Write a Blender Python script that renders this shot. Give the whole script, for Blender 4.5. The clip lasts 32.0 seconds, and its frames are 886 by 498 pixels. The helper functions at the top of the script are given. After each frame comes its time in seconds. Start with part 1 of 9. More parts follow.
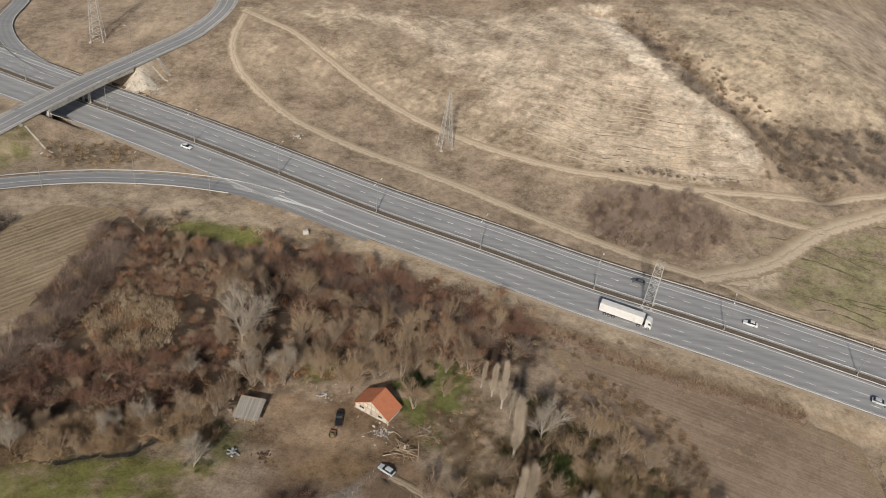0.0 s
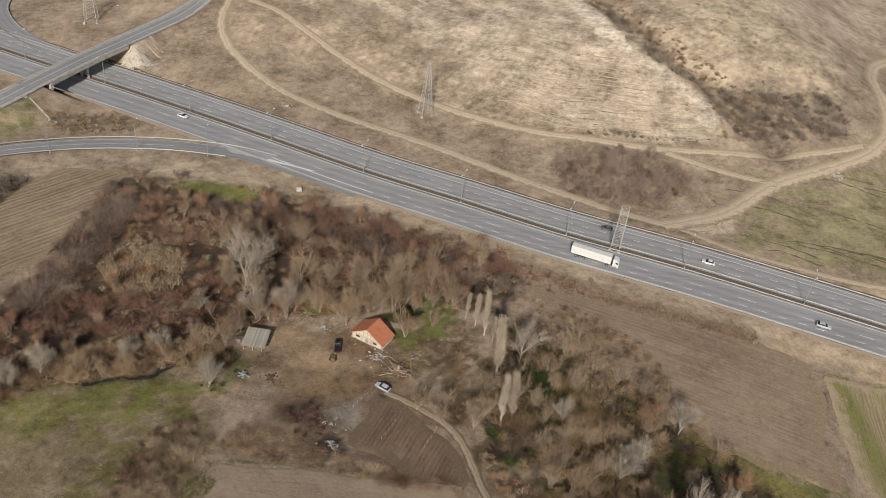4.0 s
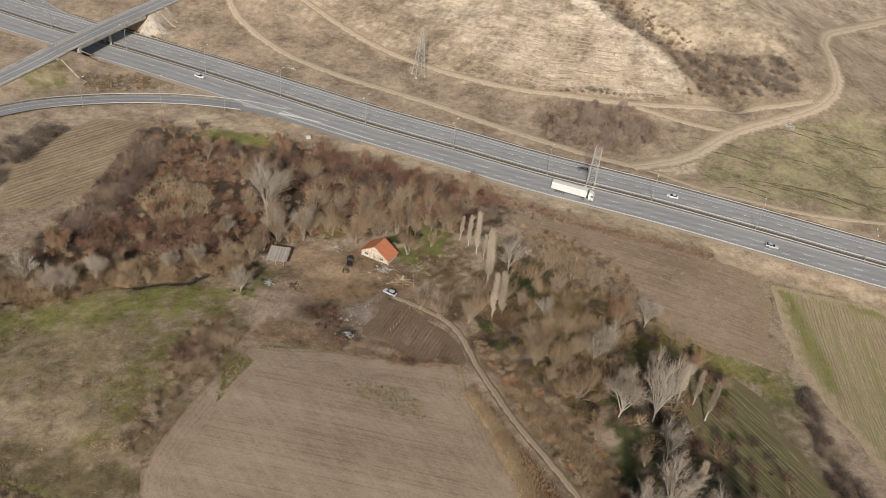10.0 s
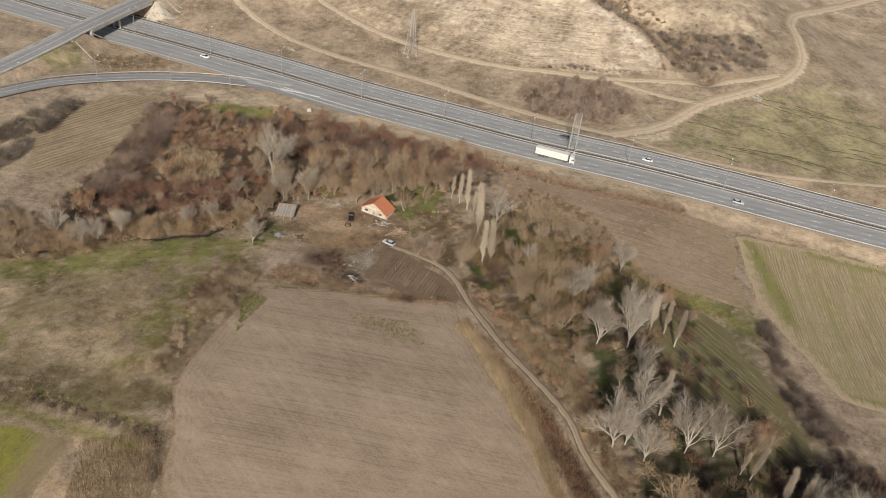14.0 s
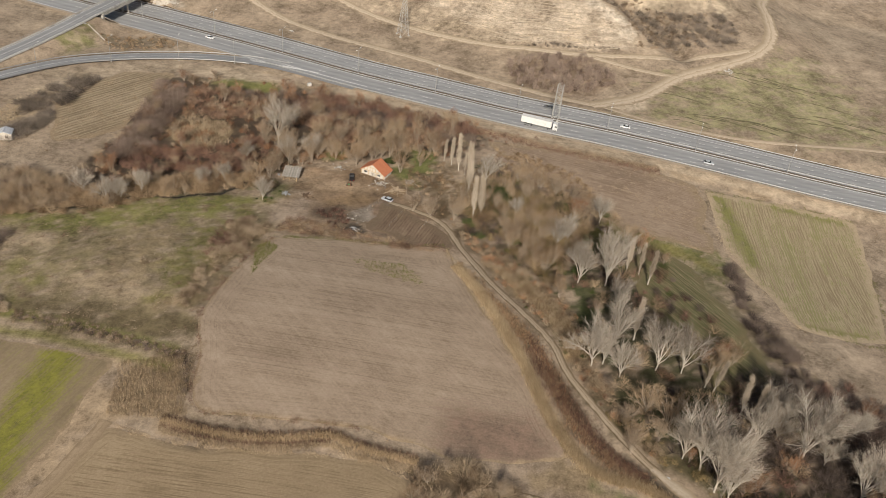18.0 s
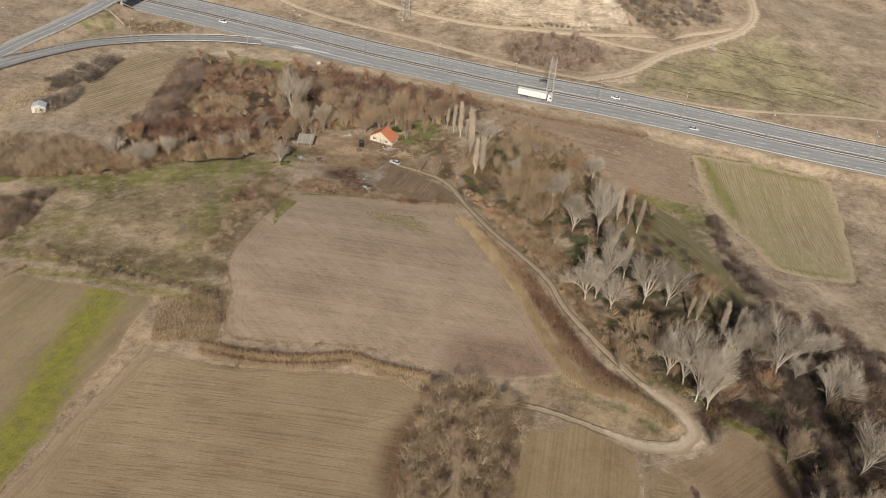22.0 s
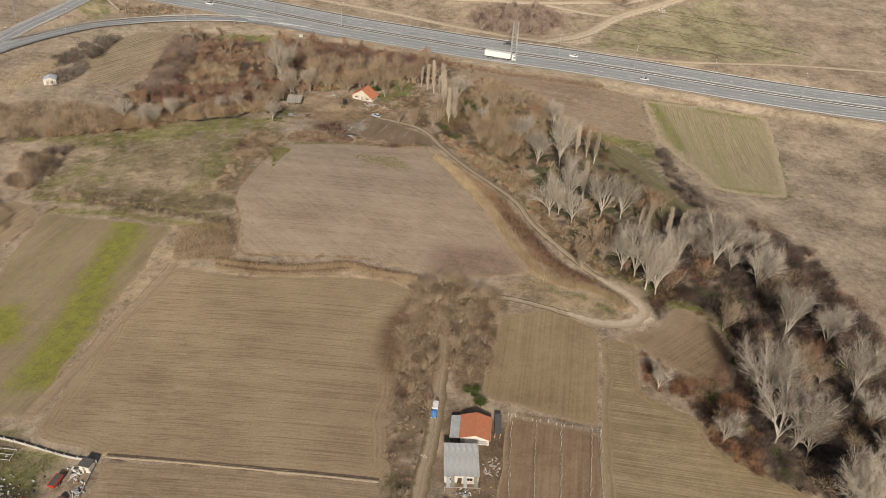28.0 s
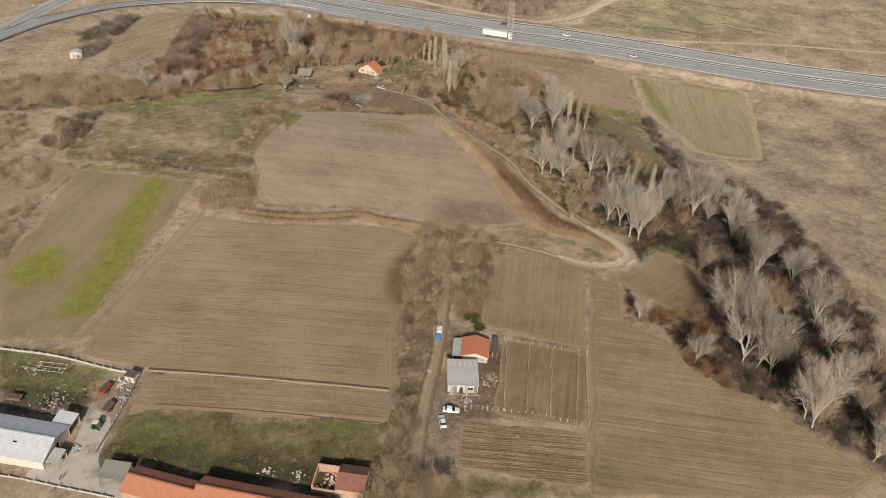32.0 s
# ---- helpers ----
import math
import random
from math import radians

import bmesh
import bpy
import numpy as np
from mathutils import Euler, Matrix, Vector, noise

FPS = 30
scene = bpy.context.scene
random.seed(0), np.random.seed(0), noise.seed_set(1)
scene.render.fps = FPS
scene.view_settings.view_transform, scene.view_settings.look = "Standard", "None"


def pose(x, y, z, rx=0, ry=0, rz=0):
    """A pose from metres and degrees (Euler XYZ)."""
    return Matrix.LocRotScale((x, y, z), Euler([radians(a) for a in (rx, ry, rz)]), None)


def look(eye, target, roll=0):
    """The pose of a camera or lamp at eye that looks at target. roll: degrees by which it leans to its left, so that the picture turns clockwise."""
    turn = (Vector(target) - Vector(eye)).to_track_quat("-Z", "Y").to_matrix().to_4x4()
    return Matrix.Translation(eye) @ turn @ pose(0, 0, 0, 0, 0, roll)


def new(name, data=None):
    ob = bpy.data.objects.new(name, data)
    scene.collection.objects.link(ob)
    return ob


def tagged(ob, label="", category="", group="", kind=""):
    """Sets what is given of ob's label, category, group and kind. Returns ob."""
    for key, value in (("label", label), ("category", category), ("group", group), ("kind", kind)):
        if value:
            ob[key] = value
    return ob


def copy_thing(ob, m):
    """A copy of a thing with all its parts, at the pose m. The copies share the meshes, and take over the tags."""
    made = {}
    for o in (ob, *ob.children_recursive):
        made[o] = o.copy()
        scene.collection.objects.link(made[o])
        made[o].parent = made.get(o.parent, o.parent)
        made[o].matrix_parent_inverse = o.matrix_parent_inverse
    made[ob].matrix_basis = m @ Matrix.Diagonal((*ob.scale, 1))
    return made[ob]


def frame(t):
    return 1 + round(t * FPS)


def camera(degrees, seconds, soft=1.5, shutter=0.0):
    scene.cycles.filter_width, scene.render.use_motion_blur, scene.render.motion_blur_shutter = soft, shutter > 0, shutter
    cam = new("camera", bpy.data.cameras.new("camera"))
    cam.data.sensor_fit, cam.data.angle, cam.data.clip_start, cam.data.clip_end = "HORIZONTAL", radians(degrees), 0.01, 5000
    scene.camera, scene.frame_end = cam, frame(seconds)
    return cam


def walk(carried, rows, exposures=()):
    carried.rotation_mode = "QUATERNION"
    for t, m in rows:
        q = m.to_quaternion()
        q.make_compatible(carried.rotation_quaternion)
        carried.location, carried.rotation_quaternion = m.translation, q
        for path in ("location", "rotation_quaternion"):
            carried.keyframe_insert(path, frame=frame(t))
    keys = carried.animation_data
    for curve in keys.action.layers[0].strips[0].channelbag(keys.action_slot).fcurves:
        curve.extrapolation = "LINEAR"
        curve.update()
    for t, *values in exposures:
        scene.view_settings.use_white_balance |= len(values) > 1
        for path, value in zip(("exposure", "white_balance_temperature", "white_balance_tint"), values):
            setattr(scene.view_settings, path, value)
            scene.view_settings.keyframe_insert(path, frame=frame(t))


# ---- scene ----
# ---------------------------------------------------------------- camera
cam = camera(55.64, 32.0, soft=0.7)
# seconds, x, y, z, turn to the left, tilt, lean
PATH = [
    (0, 0.00, 0.00, 156.00, 0.000, -35.741, 7.051),
    (1, -0.49, -6.65, 155.30, -0.410, -35.639, 7.099),
    (2, -0.64, -13.73, 155.44, -1.358, -35.563, 7.056),
    (3, -1.02, -20.71, 155.30, -1.769, -35.504, 7.009),
    (3.5, -1.16, -24.20, 155.37, -1.916, -35.511, 7.030),
    (5.5, -1.98, -38.31, 156.69, -2.560, -35.574, 7.156),
    (6, -2.44, -41.27, 156.23, -2.723, -35.530, 7.185),
    (7, -2.83, -48.53, 156.63, -2.770, -35.550, 7.179),
    (8, -3.22, -55.91, 157.22, -3.094, -35.533, 7.127),
    (9, -3.37, -63.24, 157.70, -3.233, -35.524, 7.014),
    (10, -4.06, -70.01, 157.46, -3.338, -35.493, 7.137),
    (11, -4.33, -77.45, 157.72, -3.352, -35.458, 7.099),
    (12, -4.40, -84.75, 158.05, -3.281, -35.463, 6.956),
    (13, -4.65, -92.73, 158.57, -3.532, -35.331, 6.816),
    (14, -5.26, -99.70, 158.35, -4.169, -35.220, 6.854),
    (14.5, -5.50, -103.15, 158.40, -4.458, -35.188, 6.815),
    (16.5, -6.13, -118.12, 159.33, -4.577, -35.221, 6.607),
    (17, -6.33, -121.97, 159.52, -4.707, -35.202, 6.560),
    (18, -7.00, -129.64, 159.67, -4.951, -35.155, 6.521),
    (19, -7.01, -137.09, 160.13, -4.931, -35.209, 6.223),
    (20, -8.09, -144.49, 159.49, -5.091, -35.036, 6.096),
    (21, -9.27, -151.72, 159.11, -5.134, -34.967, 5.957),
    (22, -10.08, -159.32, 159.14, -5.051, -34.927, 5.760),
    (23, -10.58, -166.70, 159.15, -4.924, -34.924, 5.545),
    (24, -10.59, -174.09, 158.89, -4.725, -34.840, 5.253),
    (25, -11.13, -181.71, 158.39, -5.310, -34.717, 4.929),
    (25.5, -11.55, -185.54, 158.51, -5.676, -34.684, 4.738),
    (27.5, -12.38, -200.70, 158.61, -6.639, -34.636, 4.082),
    (28, -12.65, -204.41, 158.66, -6.677, -34.652, 3.962),
    (29, -13.33, -211.94, 158.66, -6.647, -34.672, 3.764),
    (30, -14.30, -219.50, 158.83, -6.666, -34.711, 3.763),
    (31, -15.35, -227.18, 159.14, -6.719, -34.718, 3.779),
    (32, -16.78, -234.87, 159.58, -6.921, -34.718, 4.081),
]


def aimed(x, y, z, yaw, pitch, roll):
    a, b = radians(yaw), radians(pitch)
    ahead = Vector((-math.sin(a) * math.cos(b), math.cos(a) * math.cos(b), math.sin(b)))
    eye = Vector((x, y, z))
    return look(eye, eye + ahead * 100, roll)


walk(cam, [(t, aimed(*row)) for t, *row in PATH], exposures=[(0, -0.14, 6600, 10), (12, 0.01, 6750, 10), (32, 0.13, 6950, 10)])

# ---------------------------------------------------------------- sky and sun
SUN_UP, SUN_TURN = radians(31), radians(187)
world = bpy.data.worlds.new("sky")
scene.world = world
world.use_nodes = True
sky = world.node_tree.nodes.new("ShaderNodeTexSky")
sky.sky_type, sky.sun_disc = "NISHITA", False
sky.sun_elevation, sky.sun_rotation = SUN_UP, SUN_TURN
sky.air_density, sky.dust_density = 1.0, 3.0
backing = world.node_tree.nodes["Background"]
world.node_tree.links.new(sky.outputs[0], backing.inputs[0])
backing.inputs[1].default_value = 0.059
sun = new("sun", bpy.data.lights.new("sun", "SUN"))
sun.data.energy, sun.data.angle, sun.data.color = 4.15, radians(3.5), (1.0, 0.95, 0.87)
sun.matrix_world = look((0, 0, 0), (-math.sin(SUN_TURN) * math.cos(SUN_UP), -math.cos(SUN_TURN) * math.cos(SUN_UP), -math.sin(SUN_UP)))
sun.location = (0, -300, 250)

# ---------------------------------------------------------------- materials
MATS = {}


def node_mat(name):
    m = bpy.data.materials.new(name)
    m.use_nodes = True
    t = m.node_tree
    return m, t, t.nodes["Principled BSDF"]


def put(t, kind, **values):
    n = t.nodes.new(kind)
    for key, v in values.items():
        n.inputs[key].default_value = v
    return n


def ramp(t, factor, stops):
    r = t.nodes.new("ShaderNodeValToRGB")
    e = r.color_ramp.elements
    while len(e) < len(stops):
        e.new(0.5)
    for one, (at, c) in zip(e, stops):
        one.position, one.color = at, (*c, 1)
    t.links.new(factor, r.inputs[0])
    return r.outputs[0]


def mixed(t, a, b, factor, blend="MIX"):
    n = t.nodes.new("ShaderNodeMix")
    n.data_type, n.blend_type = "RGBA", blend
    for socket, v in ((n.inputs[0], factor), (n.inputs[6], a), (n.inputs[7], b)):
        if isinstance(v, (int, float)):
            socket.default_value = v
        elif isinstance(v, tuple):
            socket.default_value = (*v, 1)
        else:
            t.links.new(v, socket)
    return n.outputs[2]


def math_node(t, op, a, b=None):
    n = t.nodes.new("ShaderNodeMath")
    n.operation = op
    for k, v in enumerate((a, b)):
        if v is None:
            continue
        if isinstance(v, (int, float)):
            n.inputs[k].default_value = v
        else:
            t.links.new(v, n.inputs[k])
    return n.outputs[0]


def noise_at(t, where, scale, detail=4.0, rough=0.6):
    n = put(t, "ShaderNodeTexNoise", Scale=scale, Detail=detail, Roughness=rough)
    t.links.new(where, n.inputs["Vector"])
    return n.outputs[0]


def bumped(t, bsdf, height, strength, distance):
    b = put(t, "ShaderNodeBump", Strength=strength, Distance=distance)
    t.links.new(height, b.inputs["Height"])
    t.links.new(b.outputs[0], bsdf.inputs["Normal"])


def surface(name, dark, light, scale=1.0, rough=0.8, bump=0.3, depth=0.02, metal=0.0, own=True, spread=0.0, wear=None, wear_scale=0.3):
    """A material with fine grain and larger blotches between two colours; own: coordinates of the object, not of the place."""
    if name in MATS:
        return MATS[name]
    m, t, s = node_mat(name)
    if own:
        where = t.nodes.new("ShaderNodeTexCoord").outputs["Object"]
    else:
        where = t.nodes.new("ShaderNodeNewGeometry").outputs["Position"]
    fine, broad = noise_at(t, where, 6 * scale, 5), noise_at(t, where, 0.9 * scale, 3)
    both = math_node(t, "ADD", math_node(t, "MULTIPLY", fine, 0.5), math_node(t, "MULTIPLY", broad, 0.5))
    c = ramp(t, both, ((0.36, dark), (0.64, light)))
    if wear:
        c = mixed(t, c, wear, ramp(t, noise_at(t, where, wear_scale * scale, 6, 0.7), ((0.52, (0, 0, 0)), (0.66, (1, 1, 1)))))
    if spread:
        r = t.nodes.new("ShaderNodeObjectInfo").outputs["Random"]
        f = math_node(t, "ADD", math_node(t, "MULTIPLY", r, 2 * spread), 1 - spread)
        c = mixed(t, c, f, 1.0, "MULTIPLY")
    t.links.new(c, s.inputs["Base Color"])
    s.inputs["Roughness"].default_value, s.inputs["Metallic"].default_value = rough, metal
    if bump:
        bumped(t, s, fine, bump, depth)
    MATS[name] = m
    return m


def twig_mat(name, dark, mid, light):
    """Bark of thin twigs; every twig and every patch differs a little."""
    m, t, s = node_mat(name)
    g = t.nodes.new("ShaderNodeNewGeometry")
    patch = noise_at(t, g.outputs["Position"], 0.12, 3)
    f = math_node(t, "ADD", math_node(t, "MULTIPLY", g.outputs["Random Per Island"], 0.45), math_node(t, "MULTIPLY", patch, 0.6))
    info = t.nodes.new("ShaderNodeObjectInfo").outputs["Random"]
    f = math_node(t, "ADD", f, math_node(t, "MULTIPLY", math_node(t, "SUBTRACT", info, 0.5), 0.38))
    tone = t.nodes.new("ShaderNodeAttribute")
    tone.attribute_name = "tone"
    f = math_node(t, "ADD", f, tone.outputs["Fac"])
    t.links.new(ramp(t, f, ((0.25, dark), (0.5, mid), (0.8, light))), s.inputs["Base Color"])
    s.inputs["Roughness"].default_value = 0.85
    s.inputs["Specular IOR Level"].default_value = 0.2
    return m


def soil(name, dark, mid, light, turn, pitch=1.0, rows=0.6, green=None, green_amount=0.0, stripes=0.3, cross=None, tint=None, around=(0.29, 0.218, 0.143), furrow=0.0, sown=0.0, headland=0.0, wander=1.6, ridge=1.3):
    """Worked earth: fine rows along one direction, broader passes of the tractor, blotches and clods, thinning into the land around.
    tint: the colour of the part that the patch marks out; cross: a second direction of passes."""
    m, t, s = node_mat(name)
    pos = t.nodes.new("ShaderNodeNewGeometry").outputs["Position"]

    def lines(angle, size, stretch, detail):
        turned = put(t, "ShaderNodeMapping", Rotation=(0, 0, -radians(angle)))
        t.links.new(pos, turned.inputs[0])
        drawn = put(t, "ShaderNodeMapping", Scale=(stretch, 1, 1))
        t.links.new(turned.outputs[0], drawn.inputs[0])
        return noise_at(t, drawn.outputs[0], 1.0 / size, detail, 0.65), turned.outputs[0]

    fine, turned = lines(turn, pitch * 0.75, 0.012, 5)
    passes, _ = lines(turn, pitch * 6, 0.03, 2)
    edges = t.nodes.new("ShaderNodeAttribute")
    edges.attribute_name = "edges"
    split = t.nodes.new("ShaderNodeSeparateColor")
    t.links.new(edges.outputs["Color"], split.inputs[0])
    if headland:
        inward = t.nodes.new("ShaderNodeCombineXYZ")
        t.links.new(math_node(t, "MULTIPLY", split.outputs[2], 12 / pitch), inward.inputs[0])
        t.links.new(noise_at(t, pos, 0.03, 2), inward.inputs[1])
        turns = noise_at(t, inward.outputs[0], 1.0, 4, 0.65)
        outer = ramp(t, split.outputs[2], ((headland * 0.6, (1, 1, 1)), (headland, (0, 0, 0))))
        fine = mixed(t, fine, turns, outer)
    clod, small, blot = noise_at(t, pos, 1.6, 7, 0.8), noise_at(t, pos, 0.3, 5, 0.7), noise_at(t, pos, 0.035, 4, 0.6)
    total = math_node(t, "MULTIPLY", fine, rows)
    for source, weight in ((clod, 0.5), (small, 0.35), (blot, 0.45), (passes, stripes)):
        total = math_node(t, "ADD", total, math_node(t, "MULTIPLY", source, weight))
    middle = 0.5 * (rows + 1.3 + stripes)
    if cross is not None:
        other, _ = lines(cross, pitch * 1.6, 0.02, 3)
        total = math_node(t, "ADD", total, math_node(t, "MULTIPLY", other, 0.22))
        middle += 0.11
    if furrow or sown:
        w = put(t, "ShaderNodeTexWave", Scale=0.31 / ridge, Distortion=wander, Detail=3.0)
        w.inputs["Detail Scale"].default_value = 0.7
        w.bands_direction = "Y"
        t.links.new(turned, w.inputs[0])
    if furrow:
        total = math_node(t, "ADD", total, math_node(t, "MULTIPLY", math_node(t, "SUBTRACT", w.outputs["Fac"], 0.5), furrow))
    share = math_node(t, "MULTIPLY", total, 0.5 / middle)
    c = ramp(t, share, ((0.5 - 0.095 / middle, dark), (0.5, mid), (0.5 + 0.095 / middle, light)))
    if green:
        patchy = math_node(t, "MULTIPLY", math_node(t, "ADD", small, fine), 0.5)
        if sown:
            stand = math_node(t, "ADD", math_node(t, "MULTIPLY", math_node(t, "SUBTRACT", w.outputs["Fac"], 0.5), sown), math_node(t, "MULTIPLY", math_node(t, "SUBTRACT", blot, 0.5), 0.5))
            patchy = math_node(t, "ADD", patchy, math_node(t, "ADD", stand, math_node(t, "MULTIPLY", math_node(t, "SUBTRACT", passes, 0.5), 0.5)))
        c = mixed(t, c, green, math_node(t, "MULTIPLY", ramp(t, patchy, ((0.52, (0, 0, 0)), (0.65, (1, 1, 1)))), green_amount))
    broken = math_node(t, "MULTIPLY", math_node(t, "SUBTRACT", math_node(t, "ADD", math_node(t, "MULTIPLY", small, 0.6), math_node(t, "MULTIPLY", fine, 0.4)), 0.5), 3.2)
    if tint:
        uneven = mixed(t, tint, ramp(t, math_node(t, "ADD", math_node(t, "MULTIPLY", clod, 0.5), math_node(t, "MULTIPLY", small, 0.5)), ((0.36, (0.5, 0.52, 0.55)), (0.5, (1, 1, 1)), (0.64, (1.4, 1.35, 1.4)))), 1.0, "MULTIPLY")
        drawn = math_node(t, "MULTIPLY", math_node(t, "SUBTRACT", math_node(t, "ADD", math_node(t, "MULTIPLY", small, 0.35), math_node(t, "MULTIPLY", fine, 0.65)), 0.5), 4.0)
        c = mixed(t, c, uneven, ramp(t, math_node(t, "ADD", split.outputs[1], drawn), ((0.05, (0, 0, 0)), (1.1, (0.95, 0.95, 0.95)))))
    near = mixed(t, around, ramp(t, clod, ((0.3, (0.7, 0.7, 0.7)), (0.7, (1.3, 1.3, 1.3)))), 1.0, "MULTIPLY")
    c = mixed(t, near, c, ramp(t, math_node(t, "ADD", split.outputs[0], broken), ((0.2, (0, 0, 0)), (0.7, (1, 1, 1)))))
    t.links.new(c, s.inputs["Base Color"])
    s.inputs["Roughness"].default_value = 0.95
    s.inputs["Specular IOR Level"].default_value = 0.1
    # Faint sheen lifts grazing views, standing in for distance haze.
    s.inputs["Sheen Weight"].default_value, s.inputs["Sheen Roughness"].default_value = 0.14, 0.45
    s.inputs["Sheen Tint"].default_value = (1.0, 0.88, 0.7, 1)
    bumped(t, s, total, 0.6, 0.12)
    return m


def land_mat():
    """The open land: its colour comes from the plants and soils of each area, with shade and haze put into some, broken
    up at four sizes.
    """
    m, t, s = node_mat("dry_land")
    pos = t.nodes.new("ShaderNodeNewGeometry").outputs["Position"]
    cover = t.nodes.new("ShaderNodeAttribute")
    cover.attribute_name = "cover"
    n1, n2 = noise_at(t, pos, 0.06, 5, 0.65), noise_at(t, pos, 0.35, 6, 0.7)
    n3 = noise_at(t, pos, 2.0, 6, 0.8)
    n4 = noise_at(t, pos, 0.9, 8, 0.85)
    k = math_node(t, "ADD", math_node(t, "MULTIPLY", n1, 0.5), math_node(t, "MULTIPLY", n2, 0.38))
    k = math_node(t, "ADD", k, 0.06)
    k = math_node(t, "ADD", k, math_node(t, "MULTIPLY", math_node(t, "SUBTRACT", math_node(t, "ADD", n3, n4), 1.0), 0.34))
    parts = t.nodes.new("ShaderNodeSeparateXYZ")
    t.links.new(pos, parts.inputs[0])
    bench = t.nodes.new("ShaderNodeAttribute")
    bench.attribute_name = "bench"
    level = math_node(t, "ADD", math_node(t, "MULTIPLY", bench.outputs["Fac"], 0.2), math_node(t, "MULTIPLY", noise_at(t, pos, 0.05, 3, 0.6), 1.1))
    bands = t.nodes.new("ShaderNodeCombineXYZ")
    t.links.new(level, bands.inputs[2])
    t.links.new(math_node(t, "MULTIPLY", parts.outputs[0], 0.03), bands.inputs[0])
    # Terrace bands: pale benches and their thin shadow lines, put into the colour.
    strata = math_node(t, "SUBTRACT", noise_at(t, bands.outputs[0], 2.2, 5, 0.7), 0.5)
    k = math_node(t, "ADD", k, math_node(t, "MULTIPLY", math_node(t, "MULTIPLY", strata, cover.outputs["Alpha"]), 0.42))
    f = ramp(t, k, ((0.36, (0.42, 0.40, 0.37)), (0.50, (1, 1, 1)), (0.64, (1.6, 1.6, 1.6))))
    c = mixed(t, cover.outputs["Color"], f, 1.0, "MULTIPLY")
    t.links.new(c, s.inputs["Base Color"])
    s.inputs["Roughness"].default_value = 0.95
    s.inputs["Specular IOR Level"].default_value = 0.1
    # Sheen added so that far, grazing land brightens as it would in haze.
    s.inputs["Sheen Weight"].default_value, s.inputs["Sheen Roughness"].default_value = 0.14, 0.45
    s.inputs["Sheen Tint"].default_value = (1.0, 0.88, 0.7, 1)
    bumped(t, s, k, 0.8, 0.3)
    return m


def asphalt_mat(name, dark, light):
    m, t, s = node_mat(name)
    pos = t.nodes.new("ShaderNodeNewGeometry").outputs["Position"]
    turned = put(t, "ShaderNodeMapping", Rotation=(0, 0, radians(21)), Scale=(0.03, 1.1, 1))
    t.links.new(pos, turned.inputs[0])
    lanes, patch, grain = noise_at(t, turned.outputs[0], 0.8, 3), noise_at(t, pos, 0.08, 4), noise_at(t, pos, 9, 4, 0.8)
    k = math_node(t, "ADD", math_node(t, "MULTIPLY", lanes, 0.5), math_node(t, "MULTIPLY", patch, 0.3))
    k = math_node(t, "ADD", k, math_node(t, "MULTIPLY", grain, 0.2))
    across = t.nodes.new("ShaderNodeSeparateXYZ")
    t.links.new(t.nodes.new("ShaderNodeUVMap").outputs[0], across.inputs[0])
    lane_wear = math_node(t, "COSINE", math_node(t, "MULTIPLY", across.outputs[0], 2 * math.pi * 3.5))
    k = math_node(t, "ADD", k, math_node(t, "MULTIPLY", lane_wear, 0.07))
    t.links.new(ramp(t, k, ((0.35, dark), (0.65, light))), s.inputs["Base Color"])
    s.inputs["Roughness"].default_value = 0.58
    bumped(t, s, grain, 0.2, 0.01)
    return m


def rut_mat(name, track, edge, middle):
    """A dirt track: two worn ruts, a rough middle and soft edges, by the UV across it."""
    m, t, s = node_mat(name)
    uv = t.nodes.new("ShaderNodeUVMap").outputs[0]
    part_uv = t.nodes.new("ShaderNodeSeparateXYZ")
    t.links.new(uv, part_uv.inputs[0])
    pos = t.nodes.new("ShaderNodeNewGeometry").outputs["Position"]
    n2, n3 = noise_at(t, pos, 0.5, 5, 0.7), noise_at(t, pos, 3, 5, 0.7)
    x = math_node(t, "ADD", part_uv.outputs[0], math_node(t, "MULTIPLY", math_node(t, "SUBTRACT", n2, 0.5), 0.6))
    c = ramp(t, x, ((0.08, edge), (0.24, track), (0.42, track), (0.5, middle), (0.58, track), (0.92, edge)))
    f = ramp(t, math_node(t, "ADD", math_node(t, "MULTIPLY", n2, 0.5), math_node(t, "MULTIPLY", n3, 0.5)), ((0.3, (0.7, 0.69, 0.67)), (0.7, (1.2, 1.2, 1.2))))
    t.links.new(mixed(t, c, f, 1.0, "MULTIPLY"), s.inputs["Base Color"])
    s.inputs["Roughness"].default_value = 0.95
    s.inputs["Specular IOR Level"].default_value = 0.1
    bumped(t, s, n3, 0.5, 0.08)
    return m


# ---------------------------------------------------------------- plan of the place
THICKET_NORTH = [(-103.7, 210.5), (-89.2, 218.4), (-57, 217), (-39.3, 212.5), (-21.8, 207.9), (3.7, 204.6), (28.7, 196.5), (31.8, 177.8), (16.1, 162.7), (-2.9, 167.2), (-20.9, 158.7), (-38.3, 153.1), (-49.3, 145.1), (-64, 127.7), (-85.3, 123.5), (-98.1, 115.6), (-108.8, 105.1), (-117.7, 125.3), (-115.4, 143), (-109.8, 160), (-106.9, 189.2)]
THICKET_EAST = [(27.2, 160.6), (36.1, 152.4), (47.9, 142.3), (64.4, 133.6), (65.2, 113.6), (55.5, 98.5), (49.2, 77.3), (41.5, 84.3), (32.4, 98.1), (22, 108.5), (17.5, 123)]
